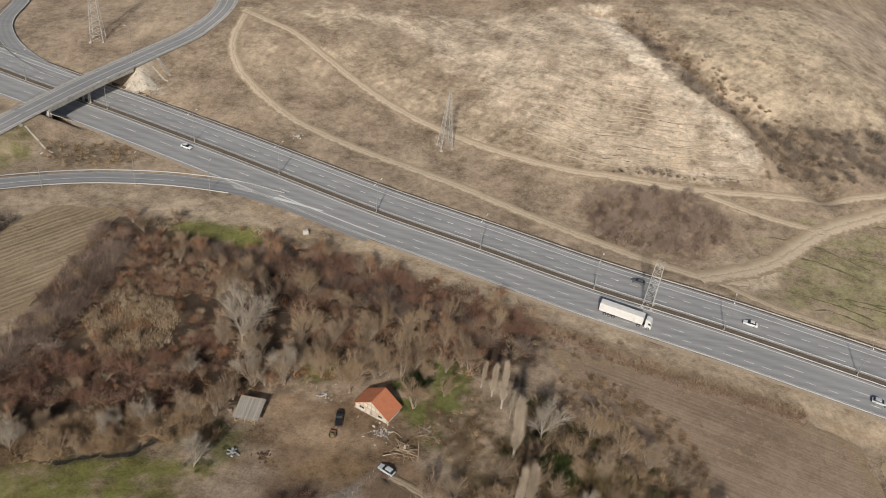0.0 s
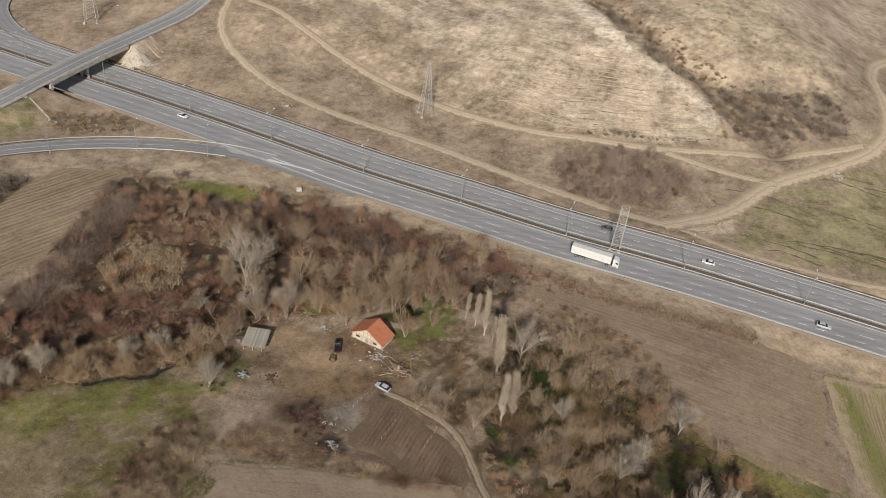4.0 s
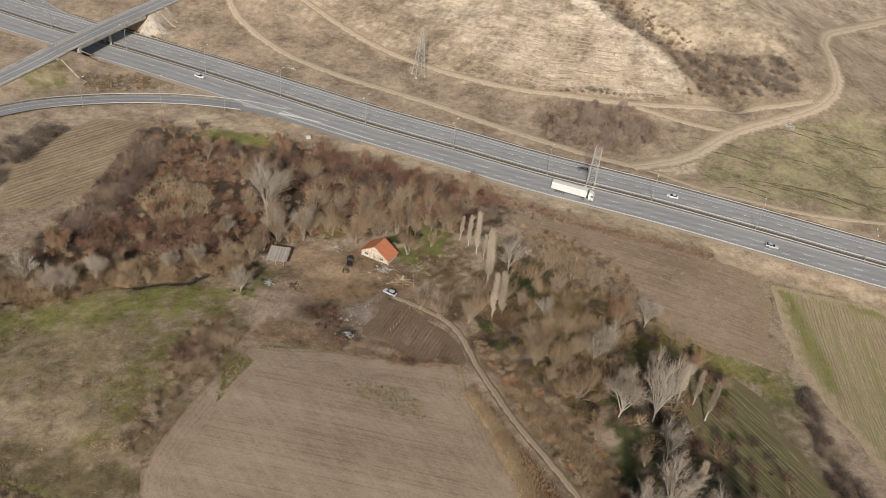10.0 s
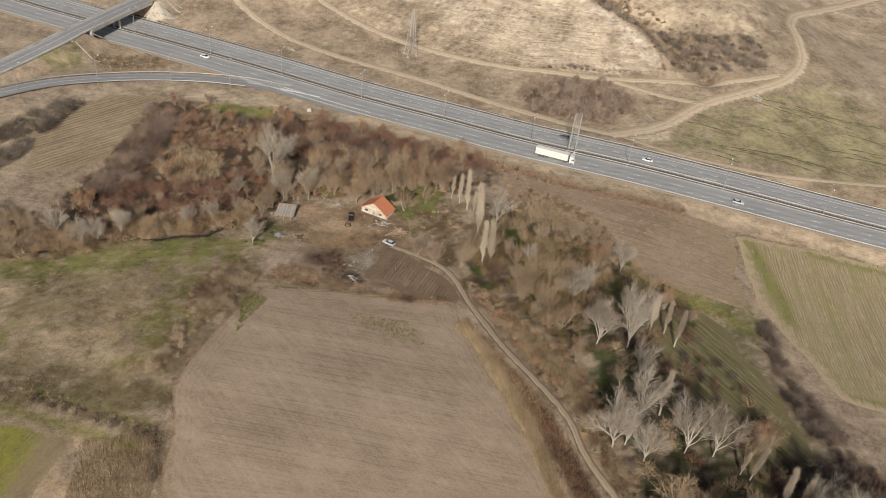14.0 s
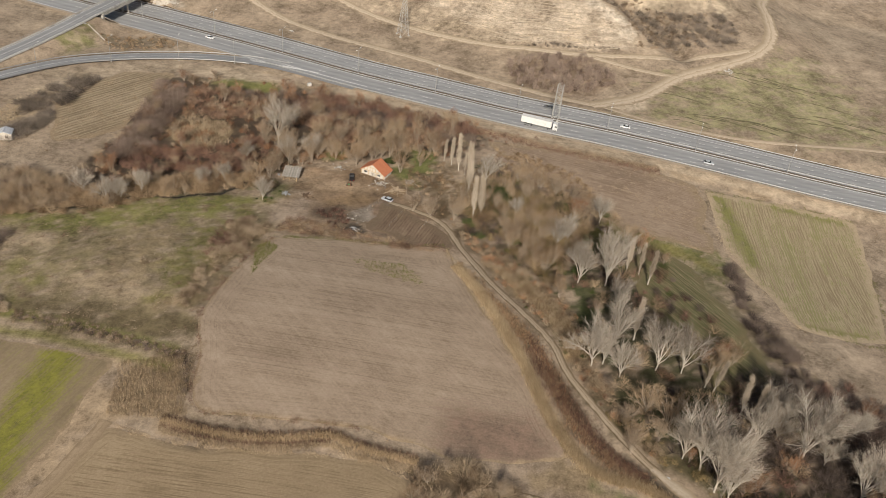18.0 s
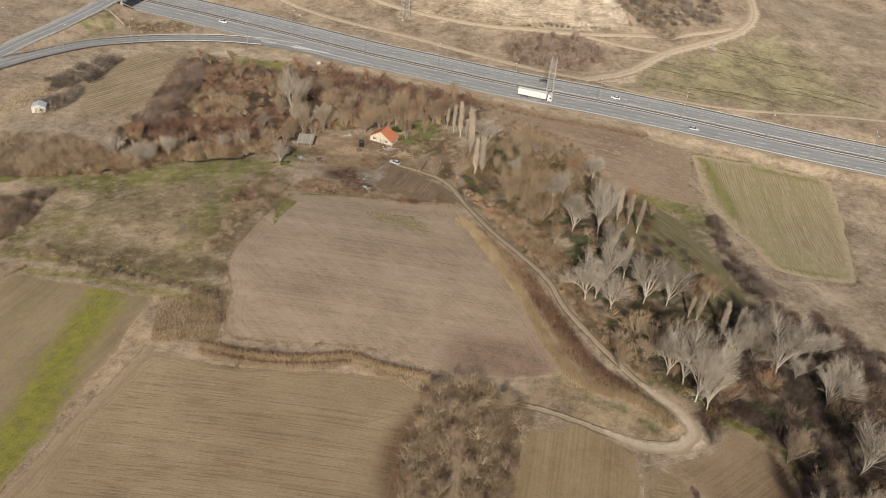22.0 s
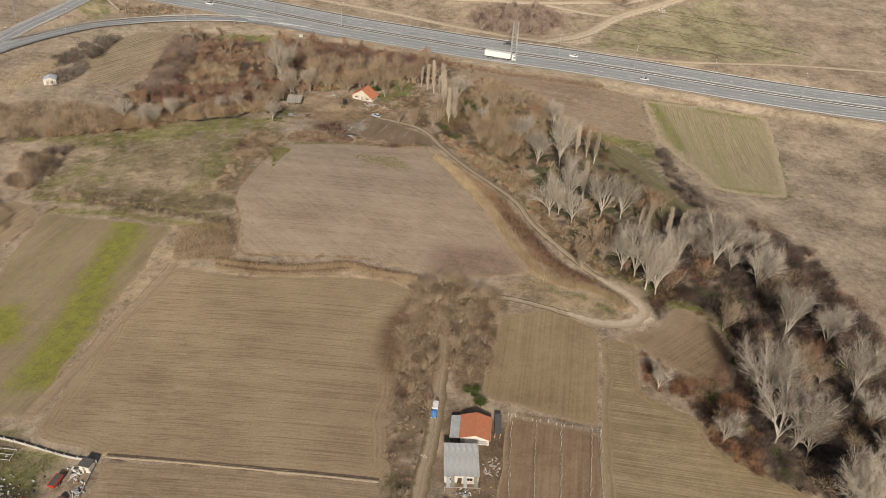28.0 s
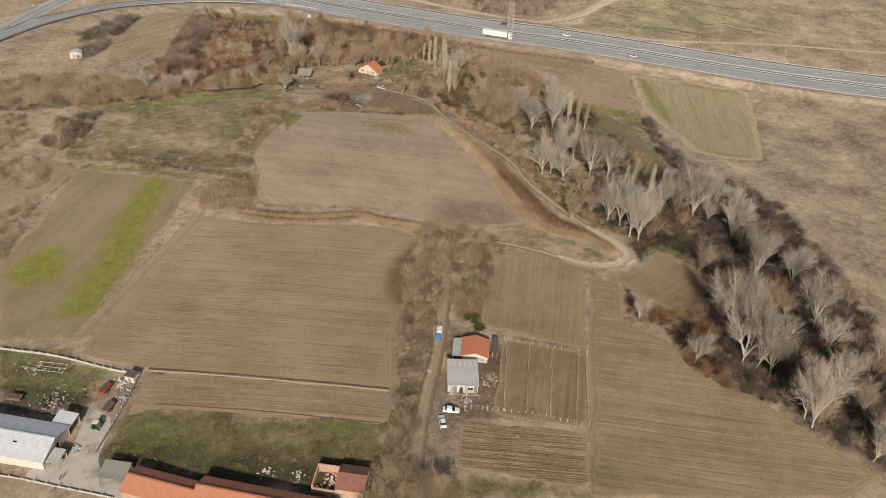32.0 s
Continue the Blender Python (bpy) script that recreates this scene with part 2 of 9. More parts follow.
WOOD_RIVER = [(62, 134.3), (81.8, 123.3), (91.6, 86.9), (96.3, 59.1), (107, 40.5), (125, 33.2), (137.3, 9), (138.2, -16.2), (136.3, -43.8), (128.3, -78.3), (114.6, -103.7), (105.1, -96.1), (98.2, -84.1), (85.9, -75.1), (75.4, -63.3), (77.6, -45.6), (93, -32), (95.5, -13.4), (82.8, -3.2), (71.5, 7.4), (59.5, 18.4), (54.2, 47.1), (53.6, 83.6)]
HEDGE_LANE = [(2.9, -1.6), (15, 5.8), (29.6, -3.4), (27.9, -16.3), (19.2, -42.4), (11.9, -47.8), (12.2, -25.8), (10, -20), (4.9, -53), (-1.3, -75.9), (-7.7, -88), (-7.2, -73.8), (-3.6, -42.9), (-1.8, -20.5)]
REEDS_DITCH = [(-58.1, 12.9), (-43.4, 9), (-29.5, 8.3), (-17.1, 9.9), (-9.9, 6.8), (4.2, 3.4)]
REEDS_PATCH = [(-73.5, 33.8), (-57.6, 36.5), (-52.5, 15.9), (-58.5, 14.8), (-72.1, 15.6)]
YARD_HOUSE = [(-39.3, 145), (-26.9, 151.3), (-14.9, 153), (-2.3, 150.1), (0.4, 134), (11.1, 118.5), (-1.8, 111.8), (-20.3, 112.7), (-39.6, 106.4), (-45.9, 110.6), (-39.4, 132.5)]
SCRUB_GARDEN = [(-39.7, 121), (-27.4, 125.7), (-13.8, 122.2), (6.2, 111.6), (14.1, 98.2), (-2.6, 98.4), (-18.2, 103.5), (-42.4, 102.3)]
MEADOW = [(-132.5, 96.8), (-113, 103), (-94.4, 115.8), (-65.7, 128), (-48.6, 122.6), (-41.4, 98.6), (-54.4, 68.3), (-59.6, 45.8), (-81.2, 45), (-114.4, 51.1)]
MEADOW_GREEN = [(-123.5, 101.5), (-95, 117.8), (-62.1, 130.9), (-54.5, 121.5), (-78.2, 96.8), (-68.9, 79.9), (-75.9, 66.6), (-103.5, 64.8), (-120.5, 66.6)]
HILL_PALE = [(-65.3, 374.4), (-26.3, 361.9), (14.3, 309.7), (48.6, 280.6), (88, 275.7), (114.7, 277.4), (115.8, 299.6), (97.7, 325.6), (78.2, 352.5), (65.8, 387.9)]
HILL_GULLY = [(68.4, 388.4), (82.8, 348.1), (100.3, 327.8), (118.9, 304.7), (116.7, 276), (142.4, 282.6), (173, 293.5), (163.5, 312.9), (131.4, 309.6), (110, 327.2), (90.1, 366.1), (82.3, 390.3)]
HILL_STRIPES = [(-74.4, 339.8), (-40.4, 348.2), (-7.7, 321.8), (26.2, 299), (59.9, 284.8), (88, 275.7), (48.4, 274.2), (3.9, 290.4), (-35.9, 315.9), (-57.8, 331)]
SCRUB_HILLFOOT = [(48.1, 262.9), (61.1, 266), (87.3, 269.3), (96.5, 257.7), (100.6, 245.2), (82.3, 232.9), (64.5, 233.6), (49, 241.3)]
PASTURE_EAST = [(101.1, 214.5), (129.7, 245.8), (152.2, 256), (203.6, 285.5), (215.6, 251.6), (219.2, 201.7), (172.7, 197.6), (135.3, 203.8)]
SLOPE_RAMP = [(-153.9, 208.8), (-137.8, 219.5), (-109.7, 230.2), (-77.6, 232.8), (-40.4, 220.9), (-73.2, 213.3), (-106.9, 221.1), (-131.4, 208), (-143.1, 184.1)]
DRY_MARGIN = [(-68.2, 230.3), (-31.3, 216.5), (12.1, 201.9), (52.5, 186.4), (91.3, 176.7), (128.1, 165.3), (158.2, 156.9), (154.8, 148.5), (125.2, 156.2), (89.1, 166.5), (51.5, 177), (12.1, 193.8), (-30.1, 206.3)]
GREEN_STRIP_EAST = [(66.5, 116.2), (76.7, 125.1), (88.5, 117.2), (109.8, 109.1), (115.2, 101.1), (107.4, 89), (91.5, 103.6), (76.4, 108.1)]
DARK_FIELD_EAST = [(86.2, 103.3), (100.4, 102.2), (108.5, 82.6), (113, 52.9), (113.4, 40), (96.4, 40.5), (96, 67.7)]
RUSSET_FIELD = [(193.9, 129.2), (238.5, 121.3), (147.2, -43.6), (143.5, -25.8), (144.1, 9.5), (162.1, 63.4)]
YARD_FARM = [(-85.4, -92.4), (-85.5, -83.1), (-85.3, -75.8), (-78.5, -80.0), (-77.7, -86.5), (-78.9, -92.8), (-76.4, -98.9), (-64.5, -105.4), (-46.7, -108.2), (-55.2, -110.1), (-65.7, -108.2), (-95.6, -99.1), (-92.9, -94.9), (-86.4, -95.3)]
GRASS_FARM = [(-116.2, -49.8), (-95.6, -58), (-84.1, -62.3), (-86, -72), (-88.6, -77.9), (-109.8, -68.3)]
CLEAR_LANE = [(2.6, -62.6), (10.9, -73.8), (6.9, -84.2), (4.8, -91.9), (-2.2, -91.8), (-1.3, -75.9)]
FIELD_MID = [(-43.2, 98.3), (-22.5, 99.5), (0.5, 98.6), (13.1, 100.1), (18.9, 80.8), (25, 62.6), (30.6, 47), (35.7, 33.2), (40.2, 18.8), (41.9, 9.2), (27, 6.3), (9.9, 7.5), (-10.3, 14.2), (-21.8, 15.3), (-40.5, 16.2), (-50, 17.9), (-53.4, 23.7), (-53.8, 36.6), (-57.3, 53.7), (-54.4, 68.3), (-48.7, 85.9)]
FIELD_SOUTH = [(-70.7, 12.9), (-54.4, 7.6), (-37.1, 5.4), (-19.8, 5.2), (-5.9, 4.1), (5.2, -2.5), (0.1, -20.7), (-3.7, -41.3), (-6.3, -53.6), (-6.1, -73.7), (-44.4, -68.9), (-74.5, -62.5), (-92.6, -54.7), (-87.5, -28.4), (-80.6, -5.1)]
FIELD_STRIP = [(-74, -64.2), (-8, -74.8), (-9, -86), (-38.8, -83.1), (-70.6, -77.2), (-74.7, -80.9)]
FIELD_LEFT = [(-119.4, 44.4), (-75.1, 34.5), (-77.6, 25.4), (-85.2, -5.3), (-92.7, -33.4), (-93.6, -48.7), (-116.6, -48.5), (-128.8, -12.2), (-124.9, 9.2)]
GREEN_BAND = [(-86.5, 31.4), (-91.5, 7.6), (-97.6, -13.5), (-104.3, -32.6), (-94, -34.6), (-88.7, -14), (-82, 16.9)]
FIELD_WHEAT = [(118.6, 152.1), (132.3, 150.3), (154.4, 145.7), (175.2, 138.7), (166.9, 103.7), (153.3, 65.3), (138.9, 65.3), (124.6, 68), (119.8, 91.8), (115.2, 116.4)]
FIELD_FALLOW = [(32.8, 177.9), (51.5, 177), (89.8, 169.8), (117.1, 154.8), (112.8, 131.4), (108.9, 108.9), (78.6, 118), (56.6, 140.6)]
FIELD_EAST = [(27.5, -12.3), (42, -8.1), (57.1, -18.7), (48.1, -57), (18.5, -46.5)]
FIELD_VINE = [(25.5, -52.6), (48.4, -58.9), (41.8, -87.5), (17.3, -83.2)]
FIELD_LONG = [(57.1, -22.1), (67.1, -25.3), (62, -45.1), (76.1, -55.9), (77.1, -68.1), (92.1, -79.7), (101.5, -94.1), (112.7, -107.2), (100.1, -112.3), (36.9, -110.3)]
FIELD_PLOT = [(9.8, -84.6), (41.4, -89.5), (38, -107.5), (5.4, -100.9)]
# Rough grass behind the barn, its colour darkened for the barn's shadow.
GRASS_BARN = [(-70.5, -77.6), (-9.1, -87), (-9, -100), (-16.1, -106), (-48.1, -103), (-78, -94)]
YELLOW_PATCH = [(115, 357.4), (128.3, 364.9), (138.4, 354.4), (133.7, 342.3), (121.4, 341.5)]
GULLY_FOOT = [(113.6, 301.9), (132.6, 307.7), (154.4, 311.9), (165, 296.9), (139.2, 282.6), (124.1, 283.5), (118.9, 291.9)]
SPOIL = [(-74.9, 369.4), (-65.8, 377.7), (-54.2, 375.5), (-53.6, 364.4), (-65.2, 359.4), (-71.9, 361.2)]
SPOIL_B = [(-93.9, 340.5), (-87, 348), (-80.3, 329.9), (-82.1, 321.7), (-90.2, 330.4)]
CREST = [(57.7, 392.8), (65.7, 393.9), (74.4, 359.1), (91.4, 334), (94.5, 328.8), (86.1, 327.5), (68.3, 347)]
FAR_PLAIN = [(166.3, 421.7), (216.7, 424.5), (185.2, 341.6), (175.7, 353.5), (181.1, 396.8), (157.0, 409.2)]
FIELD_TERRACE = [(-141, 182), (-130.7, 205.6), (-124.7, 215.7), (-103.8, 219.3), (-102.1, 201.7), (-108.0, 185.5), (-110.0, 166.7), (-119.1, 155.4), (-132, 150)]
FIELD_DARK = [(83.9, 108.4), (91.1, 104.6), (98.7, 94.1), (101.7, 80.1), (103.6, 71.1), (105.0, 58.5), (107.8, 43.5), (99.9, 37.7), (88.9, 33.0), (84.5, 46), (80, 60), (76.5, 74), (74, 88), (78, 101)]
HEDGE_WHEAT = [(111.2, 102.4), (114.6, 102.0), (111.9, 86.8), (113.2, 72.6), (115.4, 62.0), (118.8, 46.7), (118.1, 37.8), (109.3, 40.1), (108.6, 52.9), (106.3, 64.6), (106.5, 78.0)]
# Russet soil beside the lane hedge, with the hedge's shadow put into its colour.
HEDGE_SHADE_TILL = [(8, -1), (0, -6), (-6, -15), (-8.5, -26), (-7.5, -34), (-4, -40), (3, -36), (5, -25), (8, -10)]
# Strip behind the barn: dark grass with the barn's shadow put into its colour.
BARN_SHADOW_GRASS = [(-77, -89), (-60, -91), (-40, -95.5), (-25, -99), (-10, -96), (-8, -104), (-18, -108), (-48, -106), (-78, -97)]
# Ground below the lane bushes; tree shadows are put into its dark colour.
LANE_SOUTH = [(-7.7, -88.0), (-3.0, -75.9), (-5.2, -95.4), (-3.6, -104.2), (3.6, -106.0), (4.7, -111.6), (-14.9, -111.1), (-9.4, -98.9)]
ROUND_TILLED = [(82.4, -8.0), (89.2, -11.5), (94.9, -18.2), (95.0, -27.8), (92.1, -38.7), (88.7, -45.2), (82.7, -45.7), (78.2, -42.1), (72.1, -33.3), (66.0, -25.3), (61.0, -21.8), (68.6, -19.5), (75.7, -18.6)]
FIELD_HEDGE = [(-44, 104), (-52, 87), (-58.5, 69), (-60.5, 56), (-66, 58), (-63, 75), (-57, 93), (-50, 107)]
# Heights of the land on a 60 m lattice, west to east, each from south to north.
LIFTS = [
    -0.06, -0.22, -0.16, -0.02, 0.00, 0.48, 0.97, -0.59, -0.71, -0.14,
    -0.29, -1.52, -1.41, 0.11, 0.00, 0.53, -0.80, -2.96, 1.74, 1.24,
    0.63, -0.35, -1.12, 1.97, -1.15, -1.23, 0.50, -1.25, 10.24, 4.95,
    1.28, 0.97, 1.39, 2.66, -3.09, -1.78, 0.58, -5.18, 2.81, -0.30,
    0.58, -0.64, -1.17, 0.41, -1.49, 2.13, -4.73, 3.67, 14.12, -0.50,
    0.51, 0.92, 0.56, 1.71, -1.32, -0.40, -1.87, 1.32, 7.07, 4.94,
    0.08, 0.27, -0.06, -1.71, -4.92, 1.40, -1.26, 2.60, 15.53, 8.95,
    0.00, -0.00, -0.22, -1.06, -1.76, -0.32, -0.32, 0.75, -1.74, -1.24,
    0.00, -0.00, -0.01, -0.01, -0.52, -2.06, 0.86, 1.02, -2.82, -1.47,
]



MEAD_PALE = [(-97.2, 70.1), (-81.2, 78.5), (-66.1, 58.6), (-79.9, 58.0), (-93.6, 63.7)]
MEAD_PALE_B = [(-137.5, 92.0), (-113.9, 94.6), (-109.7, 87.3), (-125.2, 78.5), (-137.0, 81.1)]
MEAD_DARK = [(-128, 62), (-112.4, 56.9), (-96.5, 55.4), (-81.3, 56.4), (-63, 55.3), (-57.9, 45.7), (-58.1, 38.3), (-78.2, 43.6), (-102.4, 50), (-126, 56.5)]
WEST_BELT = [(-180.8, 115.4), (-171.8, 118.0), (-153.9, 125.8), (-133.8, 127.8), (-117.1, 123.0), (-112, 110), (-119.5, 103.7), (-143.8, 96.6), (-164.3, 95.6), (-173.3, 94.1)]
WEST_TAN = [(-175.9, 130.6), (-170.0, 144.7), (-160.5, 167.9), (-150.7, 188.6), (-144.6, 175.5), (-155.8, 150.9), (-161.5, 134.0), (-172.4, 120.1)]
WEST_DARK = [(-151.0, 150.0), (-144.8, 164.9), (-139.9, 171.9), (-136.4, 165.1), (-140.4, 154.4), (-145.5, 145.9)]
WEST_EDGE = [(-168.2, 88.8), (-153.0, 87.5), (-142.8, 66.9), (-146.7, 60.5), (-157.9, 58.8)]
DITCH_BRUSH = [(-107.6, 50.6), (-95.0, 48.2), (-83.3, 44.7), (-71.6, 40.9), (-56.9, 36.2), (-54.6, 24.0)]
DITCH_RUSSET = [(24.1, 73.4), (34.8, 55.7), (42.3, 33.8), (45.6, 18.8), (53.0, 7.1), (60.7, 1.0)]
STRAW_LINE = [(17, 88), (23.2, 75.7), (29.1, 59.2), (34.8, 40.5), (38.3, 25.2), (42.2, 14.8), (46.4, 6.8), (52.4, 3.4), (60.1, 1.4), (65.4, -3.4), (68.3, -9.0)]
GREEN_GLADE = [(89.9, 103.4), (102.0, 78.4), (103.8, 67.7), (108.0, 40.8), (93.8, 29.5), (89.3, 37.4), (91.7, 70.1), (84.4, 92.2)]
MEAD_GREEN_A = [(-142.5, 95.3), (-118, 104), (-95.6, 117), (-66.2, 131), (-55, 124), (-67.7, 108), (-94.3, 98), (-118.7, 92.1)]
MEAD_GREEN_B = [(-128.5, 68.2), (-110.5, 72.7), (-105.7, 63.1), (-118.3, 59.4), (-123.9, 56.1)]
MEAD_GREEN_C = [(-76.6, 82.9), (-63.0, 101.9), (-55.2, 103.3), (-57.5, 81.0), (-62.1, 65.6), (-70.2, 61.7)]
BARN_PALE = [(-36.9, -89.0), (-25.9, -89.4), (-25.5, -98.4), (-35.0, -96.3)]
BARN_GREEN = [(-25.9, -87.5), (-11.9, -87.9), (-12.0, -95.3), (-24.3, -96.7)]
TAN_HOLLOW = [(-94.9, 166.3), (-90.5, 176.5), (-74.7, 180.1), (-69.8, 172.0), (-71.0, 160.1), (-85.2, 154.7)]
PURPLE_HEDGE = [(-107.1, 207.1), (-97.7, 210.9), (-93.8, 202.7), (-94.6, 175.5), (-95.0, 154.7), (-99.9, 144.1), (-108.6, 142.2), (-107.4, 163.3), (-107.0, 185.5)]
VERGE_DARK = [(-54.5, 206.2), (-37.9, 210), (-13.4, 204), (7.7, 197), (26, 192), (30, 182), (8.0, 186.7), (-8.0, 190.9), (-35.3, 196.2), (-50.7, 196.5)]
BRAMBLES = [(-93.5, 203.5), (-80.8, 208), (-52.9, 206), (-48.2, 193.7), (-63.2, 185.1), (-80.1, 180.4), (-89.9, 183.0)]
DARK_HOLLOW = [(-105.6, 138.9), (-98.8, 153.8), (-84.3, 154.3), (-70.6, 158.7), (-59.9, 171.1), (-52.9, 155.4), (-64.1, 141.2), (-83.3, 137.2), (-97.2, 133.1)]
ORANGE_TREES = [(-47.1, 194.9), (-19.4, 190.7), (8.0, 186.7), (28, 184), (14, 166), (8.6, 167.4), (-6.0, 166), (-23.4, 163.0), (-38.9, 172.1)]
GREEN_HOUSE = [(-33.2, 164.4), (-25.5, 165.5), (-24.6, 158.7), (-31.3, 157.7)]
GREEN_HOUSE_B = [(-0.2, 168.7), (8.5, 166.8), (8.9, 153.2), (-1.4, 144.4), (-2.9, 154.6)]
GREEN_SHED = [(-52.0, 137.2), (-45.7, 140.9), (-42.4, 128.9), (-47.7, 125.6)]
VERGE_GREEN = [(-85.3, 212.3), (-62.7, 217.5), (-54.8, 208.0), (-61.9, 204.6), (-82.0, 207.3)]
YARD_PALE = [(-47, 115), (-44.1, 119), (-40.5, 124.6), (-37, 128), (-33.5, 125), (-35, 118.1), (-34.3, 112.3), (-37.8, 108.6), (-45.5, 109.6)]
YARD_DARK = [(-34.2, 122.3), (-26.7, 124.6), (-21.2, 120.8), (-21.1, 114.1), (-26.7, 114.4), (-32.4, 115.7)]
YARD_ORANGE = [(-29.7, 130.1), (-22.1, 133.6), (-11.6, 132.6), (-12.4, 125.4), (-20.9, 124.3), (-27.4, 124.5)]
YARD_SMOOTH = [(-38.0, 144.8), (-25.6, 144.1), (-10.5, 137.5), (-11.6, 132.6), (-22.2, 134.8), (-33.7, 136.7)]
GARDEN_DARK = [(-12.3, 124.3), (-6.9, 129.6), (-0.8, 125.7), (8.1, 116.7), (15.1, 108.0), (15, 101), (0.6, 97.2), (-8.9, 100.9), (-14.0, 112.9)]
GARDEN_GREY = [(-20.0, 122.1), (-12.4, 125.4), (-11.8, 118.7), (-18.5, 115.6)]
FOOT_BANK = [(52.4, 27.9), (56.8, 17.4), (66.3, 7.6), (74.5, 2.4), (76.6, -6.2), (78, -7), (82.6, -4.5), (88, -2.3), (88.6, 6.0), (83.4, 10.4), (73, 12), (64, 19)]
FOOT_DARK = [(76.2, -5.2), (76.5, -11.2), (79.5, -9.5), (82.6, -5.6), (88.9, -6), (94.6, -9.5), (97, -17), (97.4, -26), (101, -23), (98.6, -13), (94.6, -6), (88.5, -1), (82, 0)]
CORNER_GRASS = [(81.2, -6.0), (86.2, -6.9), (93.0, -10.1), (95.7, -17.1), (95.9, -23.3), (94.3, -24.1), (93.2, -17.2), (89.8, -12.4), (81.8, -9.4)]
BALK_WEST = [(-86.5, 35.5), (-76.2, 34.5), (-71.5, 15.5), (-75.5, 8), (-87.9, -18.2), (-96, -45), (-101, -44), (-94.0, -12.2), (-91.7, 7.0), (-88.3, 26.7)]
JUNCTION = [(84, 222.5), (93.7, 226), (103, 231.5), (112, 237), (111, 226), (106, 218), (101.6, 217), (94, 219.5)]
PALE_BANK = [(74.9, 219), (81.2, 216.6), (90.6, 213.4), (103.7, 208.8), (102.9, 206.2), (86.7, 212.2), (75.7, 217)]
ROAD_DITCH = [(24, 187), (40, 183.5), (55, 176), (67, 172.2), (80, 168.5), (92, 165.5), (102, 163.3)]
SLOPE_BRUSH = [(27.1, 193.7), (42.6, 190.7), (53.1, 185.2), (60.3, 180.5), (64.4, 175.6), (26.5, 173)]
BEND_INSIDE = [(40, 10), (46, 3.5), (52, 0.5), (60, -1), (65, -6), (67, -10.5), (64, -13), (57, -12.3), (48, -8), (38, -3.5), (32, -1), (36, 3)]
BEND_WEEDS = [[(47, 1.5), (52, 1.2), (56.5, -3.2), (55, -4), (50, -1.6), (46.2, 0)], [(59, -6), (62.5, -6.6), (64.5, -9.6), (62, -10.2), (59.4, -8.4)]]
SLOPE_EAST = [(-2.3, 153.3), (6.9, 164.8), (16.7, 157), (22.5, 140), (23, 122), (15, 117), (11, 122), (7.5, 130), (1.5, 140.0)]
GREEN_PLOT_A = [(2.8, 165.8), (9.4, 164.4), (11.1, 159.8), (5.4, 160.6)]
GREEN_PLOT_B = [(-0.5, 148.4), (4.2, 147.6), (4.4, 141.5), (0.6, 142.9)]
RED_BRUSH = [(34.7, 172.8), (48.9, 168.8), (66.5, 154.9), (73.4, 136.3), (67.9, 124.3), (56.7, 133.9), (43.1, 144.1), (33.8, 155.7)]
GREEN_EAST = [(58.2, 112.5), (70.7, 122.6), (71.3, 110.2), (59.2, 100.9)]
TRACK_EAST = [(16, 120), (22, 108.5), (32, 98), (41, 84), (49, 77), (54, 60), (54, 45), (59, 22), (70, 9), (66, 8), (60, 15), (54, 26), (48.5, 39), (45, 52), (38, 66), (30.5, 79), (22.5, 97.5), (15.5, 116)]
WOOD_EDGE = [(105, 40), (128, 42), (141, 22), (143, -20), (140, -48), (132, -80), (118, -104), (112, -98), (122, -76), (126, -45), (122, -10), (108, 20)]
BANK_CONCRETE = [(-135.8, 299.7), (-128.9, 317.4), (-118.4, 300.3), (-127.0, 293.3)]
RAMP_GREEN = [(-166.4, 253.8), (-153.2, 258.2), (-142.5, 240.1), (-155.1, 228.9)]
RAMP_WEEDS = [(-146.3, 252.1), (-118.7, 260.4), (-108.1, 249.0), (-134.2, 237.5)]
SCRAP_DARK = [(-110.4, -66.7), (-101.8, -66.6), (-88.0, -69.7), (-86.0, -74.5), (-91.7, -76.7), (-93.9, -78.6), (-107.6, -74.7)]
SCRAP_LANE = [(-112.9, -59.3), (-97.6, -61.3), (-85.0, -64.5), (-85.6, -67.7), (-102.4, -64.8), (-111.4, -63.8)]
TRACK_BEND = [(66, -18), (74, -16.5), (77.5, -10), (75.5, -3), (71, -5), (69, -11)]
PLOT_SOUTH = [(4.6, -103.0), (18.5, -105.4), (35.7, -108.6), (35.3, -110.3), (2.0, -109.5)]
VERGE_LOW = [(-8.7, -73.8), (-1.9, -73.8), (-2.7, -88.0), (-5.3, -99.0), (-9.3, -95.4), (-10.4, -84.0)]
# Cluttered earth round the farmhouses, darkened in colour for the buildings' shadows too.
HOUSE_GROUND = [(9, -52), (24, -52), (25, -80), (16, -84), (7, -82), (6, -66)]
LANE_VERGE = [(-10, -82), (-2, -72), (0, -86), (-2.5, -100), (-9, -100)]
DITCH_WEST = [(-117.6, 49.2), (-97.5, 46.4), (-80.3, 41.8), (-61.1, 35.7), (-55.5, 24.0), (-54.6, 11.6)]
DITCH_LINE = [(15.5, 98), (22.5, 82), (30, 67.5), (36.5, 54), (41.5, 39), (46.5, 24), (52, 12), (60, 3.5)]
MEDIAN = [(-330, 368), (-260, 335), (-183.3, 302.5), (-134.4, 283.4), (-95.6, 267), (-60.9, 252.4), (-24, 237), (12.2, 223.9), (48.3, 209.5), (86.2, 196.4), (122.4, 183), (158, 170.2), (199, 157), (260, 138.5), (330, 119)]
